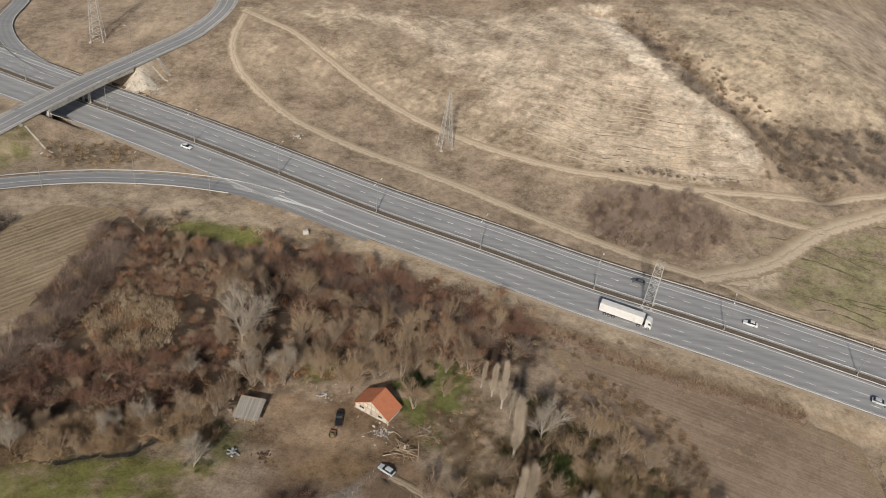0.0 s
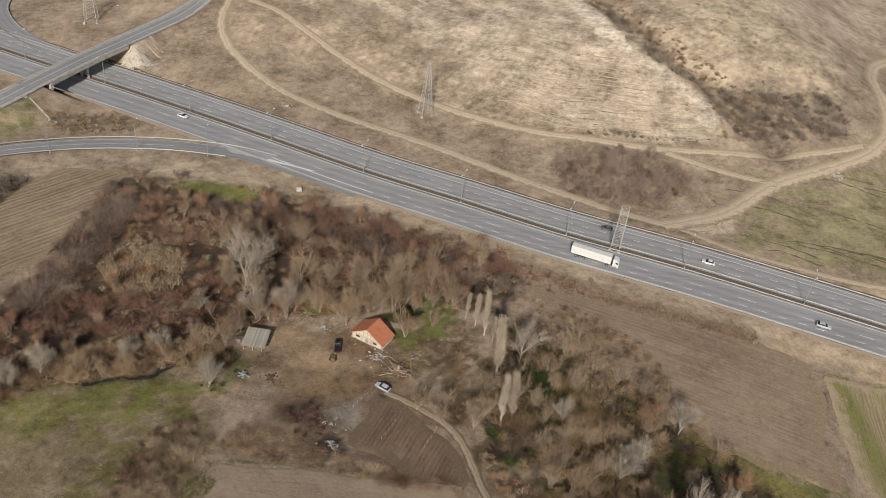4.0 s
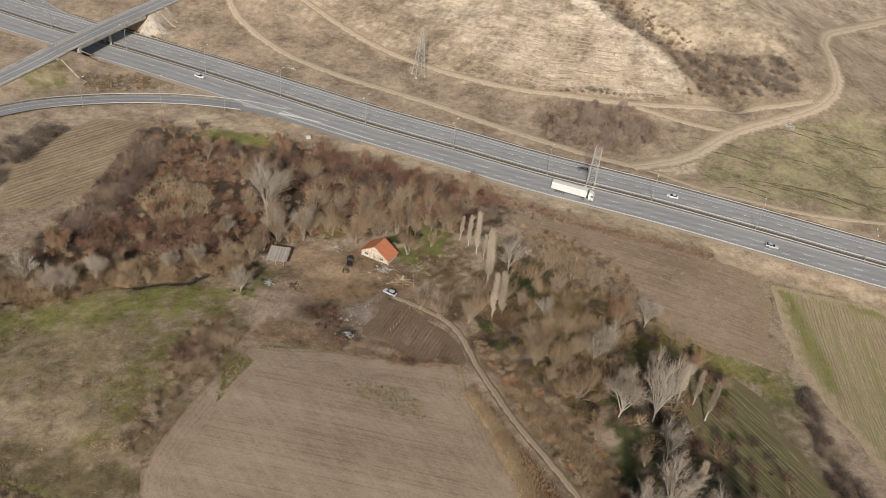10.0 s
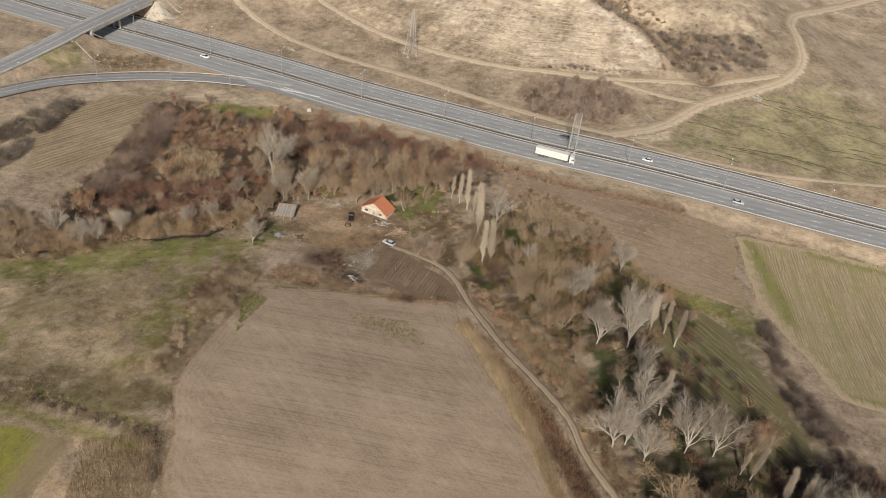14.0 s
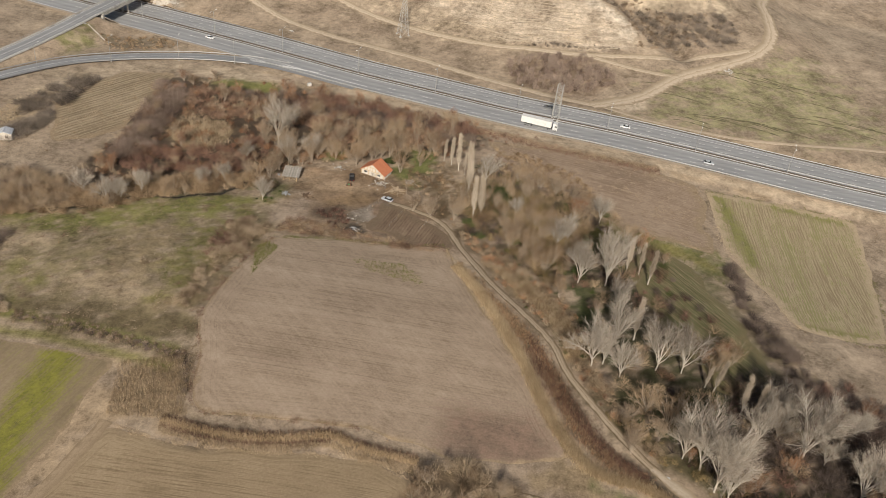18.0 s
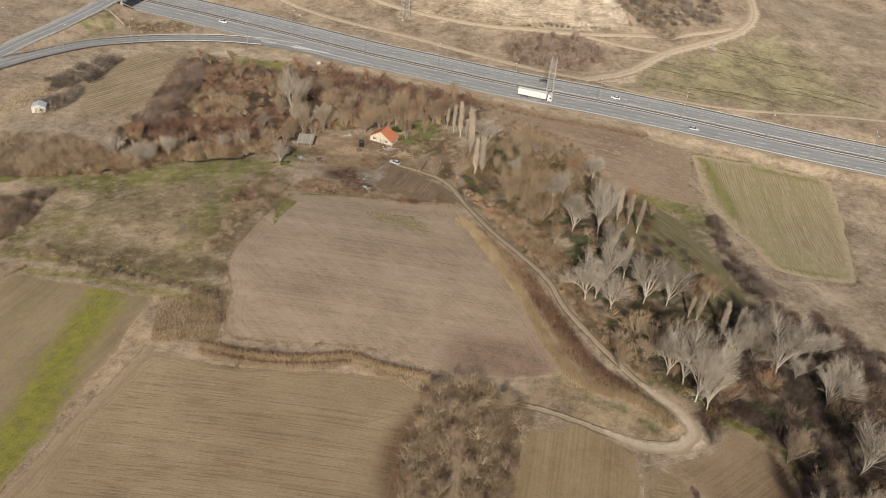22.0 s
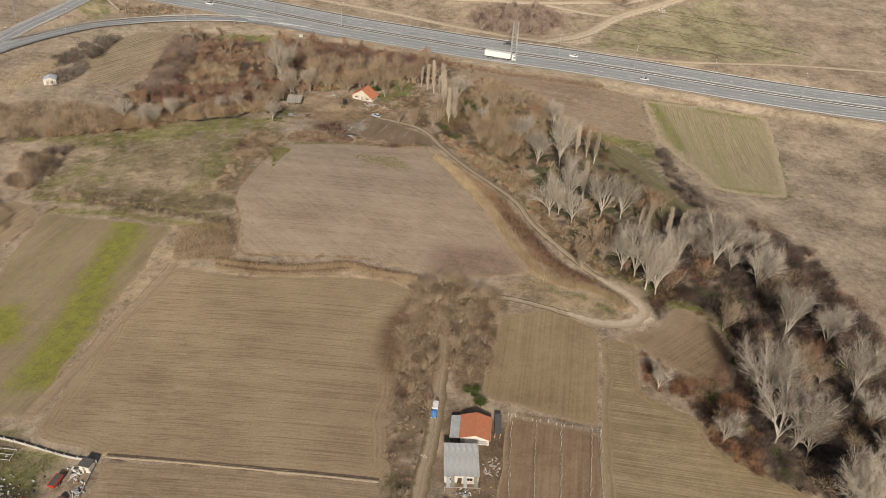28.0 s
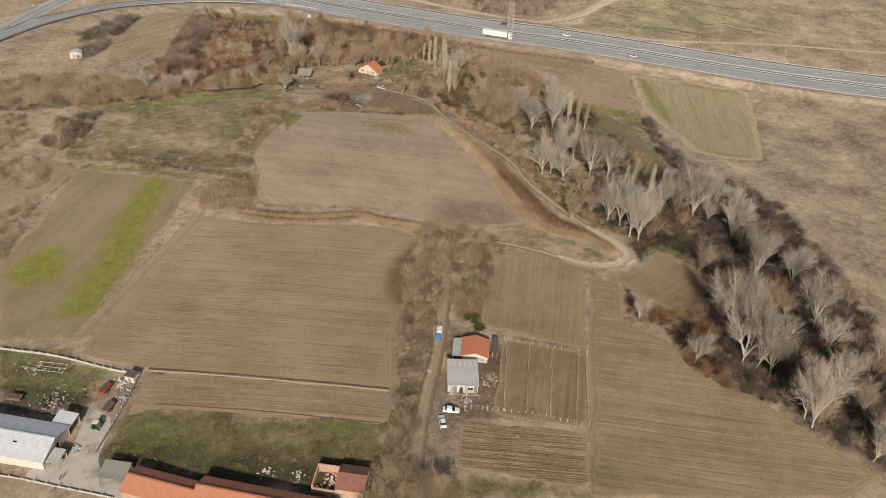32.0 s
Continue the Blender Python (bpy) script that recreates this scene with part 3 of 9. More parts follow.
OVERPASS = [(-206, 130), (-190, 178), (-178, 210), (-168, 231), (-157, 256), (-144, 291), (-134, 314), (-121, 341), (-113.5, 362), (-114, 380), (-119, 402), (-130, 430)]


GRASS_EDGE = [(65.3, 109.7), (70.0, 126.2), (79.0, 123.7), (88.1, 114.3), (99.0, 106.9), (108.1, 101.3), (105.2, 98.0), (91.8, 101.9), (83.0, 109.2), (74.1, 109.1)]
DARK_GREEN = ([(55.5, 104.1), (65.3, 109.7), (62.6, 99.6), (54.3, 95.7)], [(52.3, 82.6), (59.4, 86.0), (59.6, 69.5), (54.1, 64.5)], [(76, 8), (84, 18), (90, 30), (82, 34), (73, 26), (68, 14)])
# Dark green floor among pale trees; its colour also holds their shade.
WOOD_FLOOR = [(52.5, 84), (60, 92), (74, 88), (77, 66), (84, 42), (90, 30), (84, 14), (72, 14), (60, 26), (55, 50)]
WOOD_LOW = [(96.3, 45.1), (107, 40.5), (125, 33.2), (137.3, 9), (138.2, -16.2), (136.3, -43.8), (128.3, -78.3), (114.6, -103.7), (105.1, -96.1), (98.2, -84.1), (85.9, -75.1), (75.4, -63.3), (77.6, -45.6), (93, -46), (96.5, -32), (96.5, -17), (86, -6), (76, 6), (84, 18)]
REEDS_EAST = [(29.4, 90.0), (36.4, 85.7), (42.0, 77.7), (47.3, 70.3), (50.4, 59.9), (50.3, 46.3), (47.6, 46.0), (45.6, 55.4), (42.4, 65.2), (37.4, 72.2), (32.4, 80.5)]
TRACK_DITCH = [(28.4, 69.5), (36.0, 48.3), (42.2, 29.6), (48.2, 15.9), (55.0, 7.5), (60.5, 3.0)]
BLACK_DITCH = [(56.4, 9.0), (61.0, 4.4), (65.5, -0.8), (68.6, -5.3)]
CREEK = [(-118, 104), (-107, 108), (-100.3, 112.0), (-95.0, 116.9), (-88.5, 119.9), (-80.3, 119.2), (-73.7, 122.7), (-66.3, 124.7), (-63.0, 129.2), (-58.6, 135.2)]
GARDEN_BED = [(-9.5, 129.0), (2.6, 122.6), (11.4, 113.5), (16.9, 99.1), (1.8, 98.2), (-10.3, 107.6), (-13.8, 115.1)]
MEAD_BROWN = [(-93.3, 73.7), (-88.7, 94.7), (-90.3, 105.2), (-74.4, 107.2), (-74.2, 94.1), (-77.6, 70.6), (-82.4, 63.5)]
MEAD_BANK = [(-118.2, 97.3), (-97.1, 104.9), (-77.7, 118.0), (-53.4, 127.1), (-52.4, 113.3), (-72.2, 106.2), (-94.7, 96.8), (-116.0, 92.2)]
MEAD_MOSS = [(-71.1, 83.6), (-66.4, 101.3), (-59.1, 120.2), (-50.3, 122.8), (-52.9, 104.4), (-62.4, 80.0), (-62.3, 65.2), (-69.9, 64.6)]
HILL_EAST = [(93.3, 390.6), (165.6, 412.1), (180.6, 370.2), (177.6, 317.9), (129.2, 310.0), (112.4, 319.7), (96.7, 335.2)]
HILL_CREST = [(52.4, 387.1), (68.7, 386.7), (78.3, 352.8), (91.1, 332.2), (105.5, 309.6), (118.3, 296.5), (114.4, 282.7), (108.6, 297.1), (98.2, 310.6), (82.8, 326.7), (65.3, 350.3)]
GULLY_BUSHES = [(68.7, 388.4), (80.9, 370.8), (86.9, 339.8), (97.8, 326.0), (111.9, 317.3), (129.0, 307.4), (168.4, 312.7), (174.1, 305.8), (171.4, 288.1), (155.7, 281.6), (136.8, 282.5), (123.8, 281.9), (118.6, 295.3), (113.6, 308.3), (97.1, 321.2), (82.4, 335.6), (72.9, 364.5)]
HILL_HEM = [(48.4, 275.5), (70.7, 278.6), (92.9, 278.9), (110.2, 276.8), (92.0, 274.4), (70.1, 275.4)]
FAR_CORNER = [(165.6, 412.1), (254.6, 490.8), (330, 470), (300, 400), (216.8, 391.3), (180.6, 370.2), (166.1, 381.5)]
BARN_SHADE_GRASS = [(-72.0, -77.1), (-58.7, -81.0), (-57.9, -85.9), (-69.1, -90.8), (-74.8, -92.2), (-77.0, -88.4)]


GLADE_PLACE = [(-84.8, 214.4), (-78.7, 219.4), (-68.8, 218.1), (-53.9, 211.1), (-58.1, 204.6), (-70.3, 209.1), (-81.4, 209.3)]
GLADES = (GLADE_PLACE,)
SLOPE_GREEN = ([(-3.1, 158.9), (2.7, 166.6), (9.4, 162.6), (12, 152), (8, 150), (4, 156)], [(-7.1, 151.7), (-2.7, 154.5), (4.1, 144.5), (5, 138), (1.5, 138)])
PIT = [(-20.4, 107.5), (-20.6, 111.6), (-17.8, 113.2), (-14.7, 110), (-14.7, 106.4), (-17.0, 104.6)]
RUBBLE_GROUND = [(-20, 121), (-13, 124), (-11, 116), (-15, 113), (-19.5, 114)]
DARK_BRUSH = [(-32.0, 118.2), (-21.8, 121.6), (-18.8, 111.2), (-24.8, 108.6)]
SCRUB_HEM = [(-44, 103), (-40, 112), (-26, 110), (-12, 104), (0, 100), (14, 99), (14, 96), (0, 96), (-20, 100)]


def nearest(px, py, line, closed=True):
    """Distance to a line of points, and the nearest place on it."""
    best, bx, by = np.full(len(px), 1e9), np.zeros(len(px)), np.zeros(len(px))
    pairs = list(zip(line, line[1:])) + ([(line[-1], line[0])] if closed else [])
    for (x0, y0), (x1, y1) in pairs:
        dx, dy = x1 - x0, y1 - y0
        u = np.clip(((px - x0) * dx + (py - y0) * dy) / (dx * dx + dy * dy + 1e-9), 0, 1)
        qx, qy = x0 + u * dx, y0 + u * dy
        d = np.hypot(px - qx, py - qy)
        near = d < best
        best[near], bx[near], by[near] = d[near], qx[near], qy[near]
    return best, bx, by


GULLY = [(58.5, 384.6), (71.1, 379.5), (92, 352), (112, 322), (130, 294), (138, 276)]


def deck_level(y):
    """The level of the overpass road, by its place from south to north."""
    return np.interp(y, (150, 185, 231, 262, 310, 341, 362, 380, 430), (0.9, 1.2, 3.0, 4.9, 5.4, 6.8, 9.0, 10.6, 11.0))


def lift(x, y):
    """The height of the land, with the banks that carry the overpass."""
    x, y = np.atleast_1d(np.asarray(x, float)), np.atleast_1d(np.asarray(y, float))
    z, k = np.zeros_like(x), 0
    rise = np.clip((x + 90) / 50, 0, 1)
    back = np.maximum(0, y - 362) * rise  # the hill goes on rising gently behind its face
    for cx in range(-200, 281, 60):
        for cy in range(-120, 421, 60):
            z = z + LIFTS[k] * np.exp(-((x - cx) ** 2 + (y - back - cy) ** 2) / 4050)
            k += 1
    z = z + 0.1 * np.minimum(back, 160)
    some = (x > 40) & (x < 170) & (y > 255) & (y < 440)
    if some.any():
        d = nearest(x[some], y[some], GULLY, False)[0]
        z[some] = z[some] - 3.4 * np.exp(-((d / 6.0) ** 2))
    some = (y > 90) & (y < 400)
    if some.any():
        d, bx, by = nearest(x[some], y[some], MEDIAN, False)
        near = d < 26
        if near.any():
            level = np.zeros(near.sum())
            k = 0
            for cx in range(-200, 281, 60):
                for cy in range(-120, 421, 60):
                    level = level + LIFTS[k] * np.exp(-((bx[near] - cx) ** 2 + (by[near] - cy) ** 2) / 4050)
                    k += 1
            share = np.clip((d[near] - 15.5) / 10, 0, 1)
            part_z = z[some]
            part_z[near] = part_z[near] * share + level * (1 - share)
            z[some] = part_z
    some = (x < -85) & (x > -225) & (y > 140) & (y < 440)
    if some.any():
        d, _, by = nearest(x[some], y[some], OVERPASS, False)
        dm = nearest(x[some], y[some], MEDIAN, False)[0]
        bank = deck_level(by) - 0.25 - np.maximum(0, d - 5.8) * 0.6
        bank = np.minimum(bank, z[some] + np.maximum(0, dm - 16.5) * 0.8)
        z[some] = np.maximum(z[some], bank)
    return z


def lift1(x, y):
    return float(lift(x, y)[0])


def smooth_line(points, step=3.0):
    """A smooth line through the given points, with its normals."""
    p = [Vector(q) for q in points]
    p = [2 * p[0] - p[1], *p, 2 * p[-1] - p[-2]]
    out = []
    for a, b, c, d in zip(p, p[1:], p[2:], p[3:]):
        n = max(2, int((c - b).length / step))
        for k in range(n):
            u = k / n
            out.append(0.5 * (2 * b + (c - a) * u + (2 * a - 5 * b + 4 * c - d) * u * u + (3 * b - a - 3 * c + d) * u**3))
    out.append(p[-2])
    q = np.array(out)
    way = np.gradient(q, axis=0)
    way /= np.linalg.norm(way, axis=1)[:, None]
    return q, np.stack([-way[:, 1], way[:, 0]], 1)


def inside(px, py, polygon):
    hit, n = np.zeros(len(px), bool), len(polygon)
    for i in range(n):
        (x0, y0), (x1, y1) = polygon[i], polygon[i - 1]
        if y0 != y1:
            hit ^= ((y0 > py) != (y1 > py)) & (px < (x1 - x0) * (py - y0) / (y1 - y0) + x0)
    return hit


def wobble(polygon, amount=0.8, step=2.5, seed=0):
    """The outline rounded a little and made uneven, as a mown or ploughed edge is."""
    q = []
    for a, b in zip(polygon, [*polygon[1:], polygon[0]]):
        k = max(1, int(math.dist(a, b) / step))
        q += [(a[0] + (b[0] - a[0]) * m / k, a[1] + (b[1] - a[1]) * m / k) for m in range(k)]
    q = np.array(q)
    q = 0.25 * np.roll(q, 1, 0) + 0.5 * q + 0.25 * np.roll(q, -1, 0)
    way = np.roll(q, -1, 0) - np.roll(q, 1, 0)
    n = np.stack([-way[:, 1], way[:, 0]], 1) / np.linalg.norm(way, axis=1)[:, None]
    r = np.random.RandomState(seed)
    a = r.normal(0, 1, len(q))
    a = (a + np.roll(a, 1) + np.roll(a, 2)) / 1.7
    q = q + n * (a * amount * 0.6)[:, None]
    return [tuple(v) for v in q]


def mesh_from(name, verts, faces, material=None, smooth=False):
    me = bpy.data.meshes.new(name)
    verts, faces = np.asarray(verts, np.float32), np.asarray(faces, np.int32)
    me.vertices.add(len(verts))
    me.vertices.foreach_set("co", verts.ravel())
    k = faces.shape[1]
    me.loops.add(faces.size)
    me.loops.foreach_set("vertex_index", faces.ravel())
    me.polygons.add(len(faces))
    me.polygons.foreach_set("loop_start", np.arange(0, faces.size, k, dtype=np.int32))
    me.update(calc_edges=True)
    if smooth:
        me.polygons.foreach_set("use_smooth", np.ones(len(faces), bool))
    if material:
        me.materials.append(material)
    return me


# ---------------------------------------------------------------- the land
def axis_steps(low, high, step, far):
    mid = list(np.arange(low, high + step / 2, step))
    out, d = [], step
    while not out or out[-1] < far:
        d *= 1.35
        out.append((out[-1] if out else 0) + d)
    return np.array([low - v for v in reversed(out)] + mid + [mid[-1] + v for v in out])


DRY, DRY_PALE, GREEN = (0.328, 0.258, 0.189), (0.47, 0.38, 0.275), (0.125, 0.135, 0.042)
# The litter colour is leaf litter darkened further for shade under bare trees.
SHADED_LITTER, RUSSET, PALE = (0.042, 0.028, 0.02), (0.235, 0.17, 0.125), (0.56, 0.465, 0.36)
OLIVE = (0.165, 0.155, 0.058)
EARTH = (0.19, 0.128, 0.08)
xs, ys = axis_steps(-235, 335, 1.6, 3200), axis_steps(-135, 560, 1.6, 3200)
gx, gy = (a.ravel() for a in np.meshgrid(xs, ys))
gz = lift(gx, gy)


def soft_noise(x, y, size, seed):
    """A smooth random field, about -1 to 1."""
    r = np.random.RandomState(seed)
    v = np.zeros(len(x))
    for k in range(9):
        a, f = r.uniform(0, 2 * np.pi), r.uniform(0.6, 1.8) / size
        v += np.sin((x * np.cos(a) + y * np.sin(a)) * f * 2 * np.pi + r.uniform(0, 7))
    return v / 3.2


core = (np.abs(gx - 50) < 330) & (gy > -180) & (gy < 620)
cover = np.tile(np.array(DRY), (len(gx), 1))
mix1 = np.clip(0.5 + 0.5 * soft_noise(gx, gy, 55, 1), 0, 1)[:, None]
cover = cover * (1 - 0.35 * mix1) + np.array(RUSSET) * 0.35 * mix1
AREAS = [
    (MEADOW, (0.182, 0.145, 0.082), 5, 0.9), (MEADOW_GREEN, OLIVE, 14, 0.2),
    (MEAD_PALE, (0.39, 0.30, 0.205), 8, 0.95), (MEAD_PALE_B, (0.37, 0.285, 0.195), 8, 0.95), (MEAD_DARK, (0.125, 0.098, 0.054), 4.8, 0.9), (WEST_BELT, SHADED_LITTER, 5, 0.9), (WEST_TAN, (0.40, 0.315, 0.21), 8, 0.8), (GREEN_GLADE, (0.12, 0.115, 0.042), 6, 0.75), (MEAD_GREEN_A, (0.15, 0.148, 0.045), 6, 0.8), (MEAD_GREEN_B, (0.185, 0.178, 0.055), 7, 0.6), (MEAD_GREEN_C, (0.19, 0.17, 0.065), 9, 0.5), (GRASS_FARM, GREEN, 3, 0.8),
    # Hill, pasture and eastern land colours are lifted a little for distance haze.
    (RUSSET_FIELD, (0.30, 0.231, 0.168), 12, 0.9), (PASTURE_EAST, (0.27, 0.25, 0.13), 14, 0.9), (HILL_STRIPES, DRY_PALE, 9, 0.6),
    (HILL_PALE, PALE, 4.9, 0.85), (HILL_GULLY, (0.40, 0.32, 0.235), 9, 0.9), (SCRUB_HILLFOOT, (0.17, 0.12, 0.085), 5, 0.9),
    # Thicket and wood floors: litter tones darkened to stand in for tree shade.
    (THICKET_NORTH, SHADED_LITTER, 5, 0.95), (THICKET_EAST, (0.05, 0.04, 0.025), 5, 0.95), (WOOD_RIVER, (0.05, 0.037, 0.026), 5, 0.95), (HEDGE_LANE, (0.125, 0.09, 0.056), 3, 0.85),
    (SLOPE_RAMP, DRY_PALE, 5, 0.6), (DRY_MARGIN, (0.36, 0.27, 0.18), 4, 0.8), (TAN_HOLLOW, (0.25, 0.19, 0.12), 5, 0.8), (GREEN_HOUSE, GREEN, 4, 0.8), (GREEN_HOUSE_B, (0.15, 0.15, 0.05), 5, 0.6), (GREEN_SHED, (0.12, 0.125, 0.045), 4, 0.8), (VERGE_GREEN, (0.2, 0.18, 0.075), 6, 0.7),
    (YARD_HOUSE, EARTH, 5, 0.9), (SCRUB_GARDEN, (0.225, 0.165, 0.115), 4, 0.8), (SLOPE_EAST, (0.098, 0.068, 0.037), 5, 0.92), (YARD_SMOOTH, (0.315, 0.228, 0.152), 4, 0.88), (YARD_PALE, (0.335, 0.262, 0.2), 3, 0.88), (YARD_DARK, (0.12, 0.083, 0.06), 4, 0.8), (YARD_ORANGE, (0.225, 0.15, 0.085), 4, 0.8),
    (GARDEN_DARK, (0.175, 0.122, 0.09), 4, 0.85), (GARDEN_GREY, (0.29, 0.25, 0.21), 3, 0.8), (GREEN_PLOT_A, GREEN, 2, 0.8), (GREEN_PLOT_B, GREEN, 2, 0.8), (RED_BRUSH, (0.215, 0.155, 0.12), 5, 0.7), (TRACK_EAST, (0.115, 0.082, 0.048), 3, 0.85), (GREEN_EAST, (0.10, 0.11, 0.035), 4, 0.8),
    (GREEN_STRIP_EAST, GREEN, 5, 0.9), (DARK_FIELD_EAST, (0.13, 0.115, 0.06), 6, 0.9), (GRASS_BARN, (0.11, 0.094, 0.045), 3, 0.92), (BARN_PALE, (0.26, 0.2, 0.13), 6, 0.8), (BARN_GREEN, (0.12, 0.13, 0.04), 6, 0.8), (CLEAR_LANE, (0.23, 0.185, 0.148), 3, 0.7),
    (REEDS_PATCH, (0.27, 0.2, 0.128), 3, 0.9), (TRACK_BEND, (0.46, 0.38, 0.29), 3, 0.9), (YELLOW_PATCH, (0.50, 0.385, 0.235), 8, 0.8), (SPOIL, (0.56, 0.46, 0.34), 5, 0.9), (SPOIL_B, (0.45, 0.36, 0.26), 6, 0.8),
    # The near-black barn strip paints the barn's shadow together with dark grass.
    (CREST, (0.58, 0.49, 0.38), 6, 0.8), (FAR_PLAIN, (0.36, 0.285, 0.22), 12, 0.9), (GULLY_FOOT, (0.22, 0.165, 0.12), 8, 0.8), (BARN_SHADOW_GRASS, (0.055, 0.047, 0.026), 3, 0.9), (LANE_SOUTH, (0.085, 0.063, 0.042), 3, 0.9), (PLOT_SOUTH, (0.15, 0.13, 0.06), 4, 0.85), (VERGE_LOW, (0.125, 0.105, 0.05), 4, 0.85), (HOUSE_GROUND, (0.138, 0.094, 0.06), 3, 0.85), (LANE_VERGE, (0.13, 0.097, 0.06), 3, 0.85), (MEAD_BROWN, (0.25, 0.19, 0.115), 6, 0.8), (MEAD_BANK, (0.15, 0.155, 0.042), 6, 0.78), (MEAD_MOSS, (0.165, 0.15, 0.05), 6, 0.7),
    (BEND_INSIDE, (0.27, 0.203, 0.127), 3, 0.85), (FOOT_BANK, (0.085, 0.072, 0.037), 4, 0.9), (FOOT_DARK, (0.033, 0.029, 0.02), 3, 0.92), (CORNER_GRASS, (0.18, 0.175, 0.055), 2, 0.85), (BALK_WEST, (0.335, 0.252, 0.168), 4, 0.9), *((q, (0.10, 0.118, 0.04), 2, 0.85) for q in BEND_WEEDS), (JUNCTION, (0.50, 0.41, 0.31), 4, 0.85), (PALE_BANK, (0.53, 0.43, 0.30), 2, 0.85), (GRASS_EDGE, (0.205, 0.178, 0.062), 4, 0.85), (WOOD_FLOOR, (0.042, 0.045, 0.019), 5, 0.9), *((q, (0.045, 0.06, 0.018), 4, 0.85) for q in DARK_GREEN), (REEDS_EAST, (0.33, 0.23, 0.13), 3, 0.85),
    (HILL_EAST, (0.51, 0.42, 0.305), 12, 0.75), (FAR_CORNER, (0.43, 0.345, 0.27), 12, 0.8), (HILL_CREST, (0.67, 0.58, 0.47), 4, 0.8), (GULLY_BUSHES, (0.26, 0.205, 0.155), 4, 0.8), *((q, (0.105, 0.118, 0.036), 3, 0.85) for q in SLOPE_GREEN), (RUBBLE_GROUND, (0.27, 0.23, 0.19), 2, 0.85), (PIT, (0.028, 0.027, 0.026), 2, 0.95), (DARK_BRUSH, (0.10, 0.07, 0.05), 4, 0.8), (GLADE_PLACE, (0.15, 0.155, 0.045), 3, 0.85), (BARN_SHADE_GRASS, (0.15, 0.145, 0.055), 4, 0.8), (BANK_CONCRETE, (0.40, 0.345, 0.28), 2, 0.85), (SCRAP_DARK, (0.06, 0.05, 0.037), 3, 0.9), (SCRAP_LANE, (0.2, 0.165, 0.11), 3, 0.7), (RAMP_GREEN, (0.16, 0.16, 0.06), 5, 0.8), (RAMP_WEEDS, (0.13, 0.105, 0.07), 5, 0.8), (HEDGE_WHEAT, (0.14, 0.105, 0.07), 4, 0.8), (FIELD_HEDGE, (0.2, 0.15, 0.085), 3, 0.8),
]
cx, cy, cc = gx[core], gy[core], np.c_[cover[core], np.zeros(core.sum())]
edge = 2.2 * soft_noise(cx, cy, 13, 5) + 1.1 * soft_noise(cx, cy, 5, 6)
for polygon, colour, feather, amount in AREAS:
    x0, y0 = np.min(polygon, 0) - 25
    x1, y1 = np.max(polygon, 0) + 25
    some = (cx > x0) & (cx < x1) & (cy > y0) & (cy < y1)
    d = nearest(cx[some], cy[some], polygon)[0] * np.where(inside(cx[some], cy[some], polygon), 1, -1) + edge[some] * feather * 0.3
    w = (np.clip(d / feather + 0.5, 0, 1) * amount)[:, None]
    if feather >= 5 and colour is not EARTH and colour is not SHADED_LITTER:
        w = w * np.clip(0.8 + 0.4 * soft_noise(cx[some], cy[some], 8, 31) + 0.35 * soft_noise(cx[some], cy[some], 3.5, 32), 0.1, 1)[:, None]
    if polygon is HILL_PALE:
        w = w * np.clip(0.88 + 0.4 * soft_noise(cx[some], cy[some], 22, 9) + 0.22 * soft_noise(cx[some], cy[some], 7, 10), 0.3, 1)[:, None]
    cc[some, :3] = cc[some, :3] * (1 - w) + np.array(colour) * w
    if polygon is HILL_PALE or polygon is HILL_STRIPES:
        cc[some, 3:] = np.maximum(cc[some, 3:], w)
q_side, n_side = smooth_line([p for p in MEDIAN if -60 < p[0] < 270], 8.0)
for line, half, colour in (([tuple(p - m * 18.6) for p, m in zip(q_side, n_side)], 3.2, (0.43, 0.345, 0.25)), (DITCH_RUSSET, 2.1, (0.155, 0.113, 0.07)), (STRAW_LINE, 1.3, (0.46, 0.345, 0.215)), (REEDS_DITCH, 1.6, (0.30, 0.225, 0.15)), ([(x, y + 2.6) for x, y in REEDS_DITCH], 0.7, (0.09, 0.065, 0.042)), (DITCH_BRUSH, 1.3, (0.055, 0.045, 0.028)), (DITCH_LINE[2:], 1.5, (0.10, 0.07, 0.045)), (TRACK_DITCH[2:], 1.7, (0.105, 0.07, 0.045)), ([(x, y + 3.2) for x, y in DITCH_WEST[:4]], 1.6, (0.175, 0.172, 0.055)), ([(x, y - 3.4) for x, y in DITCH_WEST[:4]], 1.4, (0.2, 0.185, 0.065)), (BLACK_DITCH, 1.5, (0.035, 0.03, 0.025)), (CREEK, 1.1, (0.03, 0.027, 0.022))):
    w = (np.clip((half - nearest(cx, cy, line, False)[0]) / 1.5 + 0.5, 0, 1) * 0.85)[:, None]
    cc[:, :3] = cc[:, :3] * (1 - w) + np.array(colour) * w
off = nearest(cx, cy, MEDIAN, False)[0]
w = (np.exp(-(((off - 17.6) / 2.4) ** 2)) * np.clip(0.75 + 0.35 * soft_noise(cx, cy, 9, 61), 0, 1) * 0.8)[:, None]
cc[:, :3] = cc[:, :3] * (1 - w) + np.array((0.42, 0.325, 0.23)) * w
# pale streaks of worn ground that follow the track across the hill, and blocky worn patches
HILL_LINE = [(-103, 366), (-76, 348), (-41, 319), (4, 288.6), (44, 274.4), (90, 270), (136, 271.5), (180, 286)]
some = (cx > -110) & (cx < 150) & (cy > 232) & (cy < 400)
hx, hy = cx[some], cy[some]
off, bx, by = nearest(hx, hy, HILL_LINE, False)
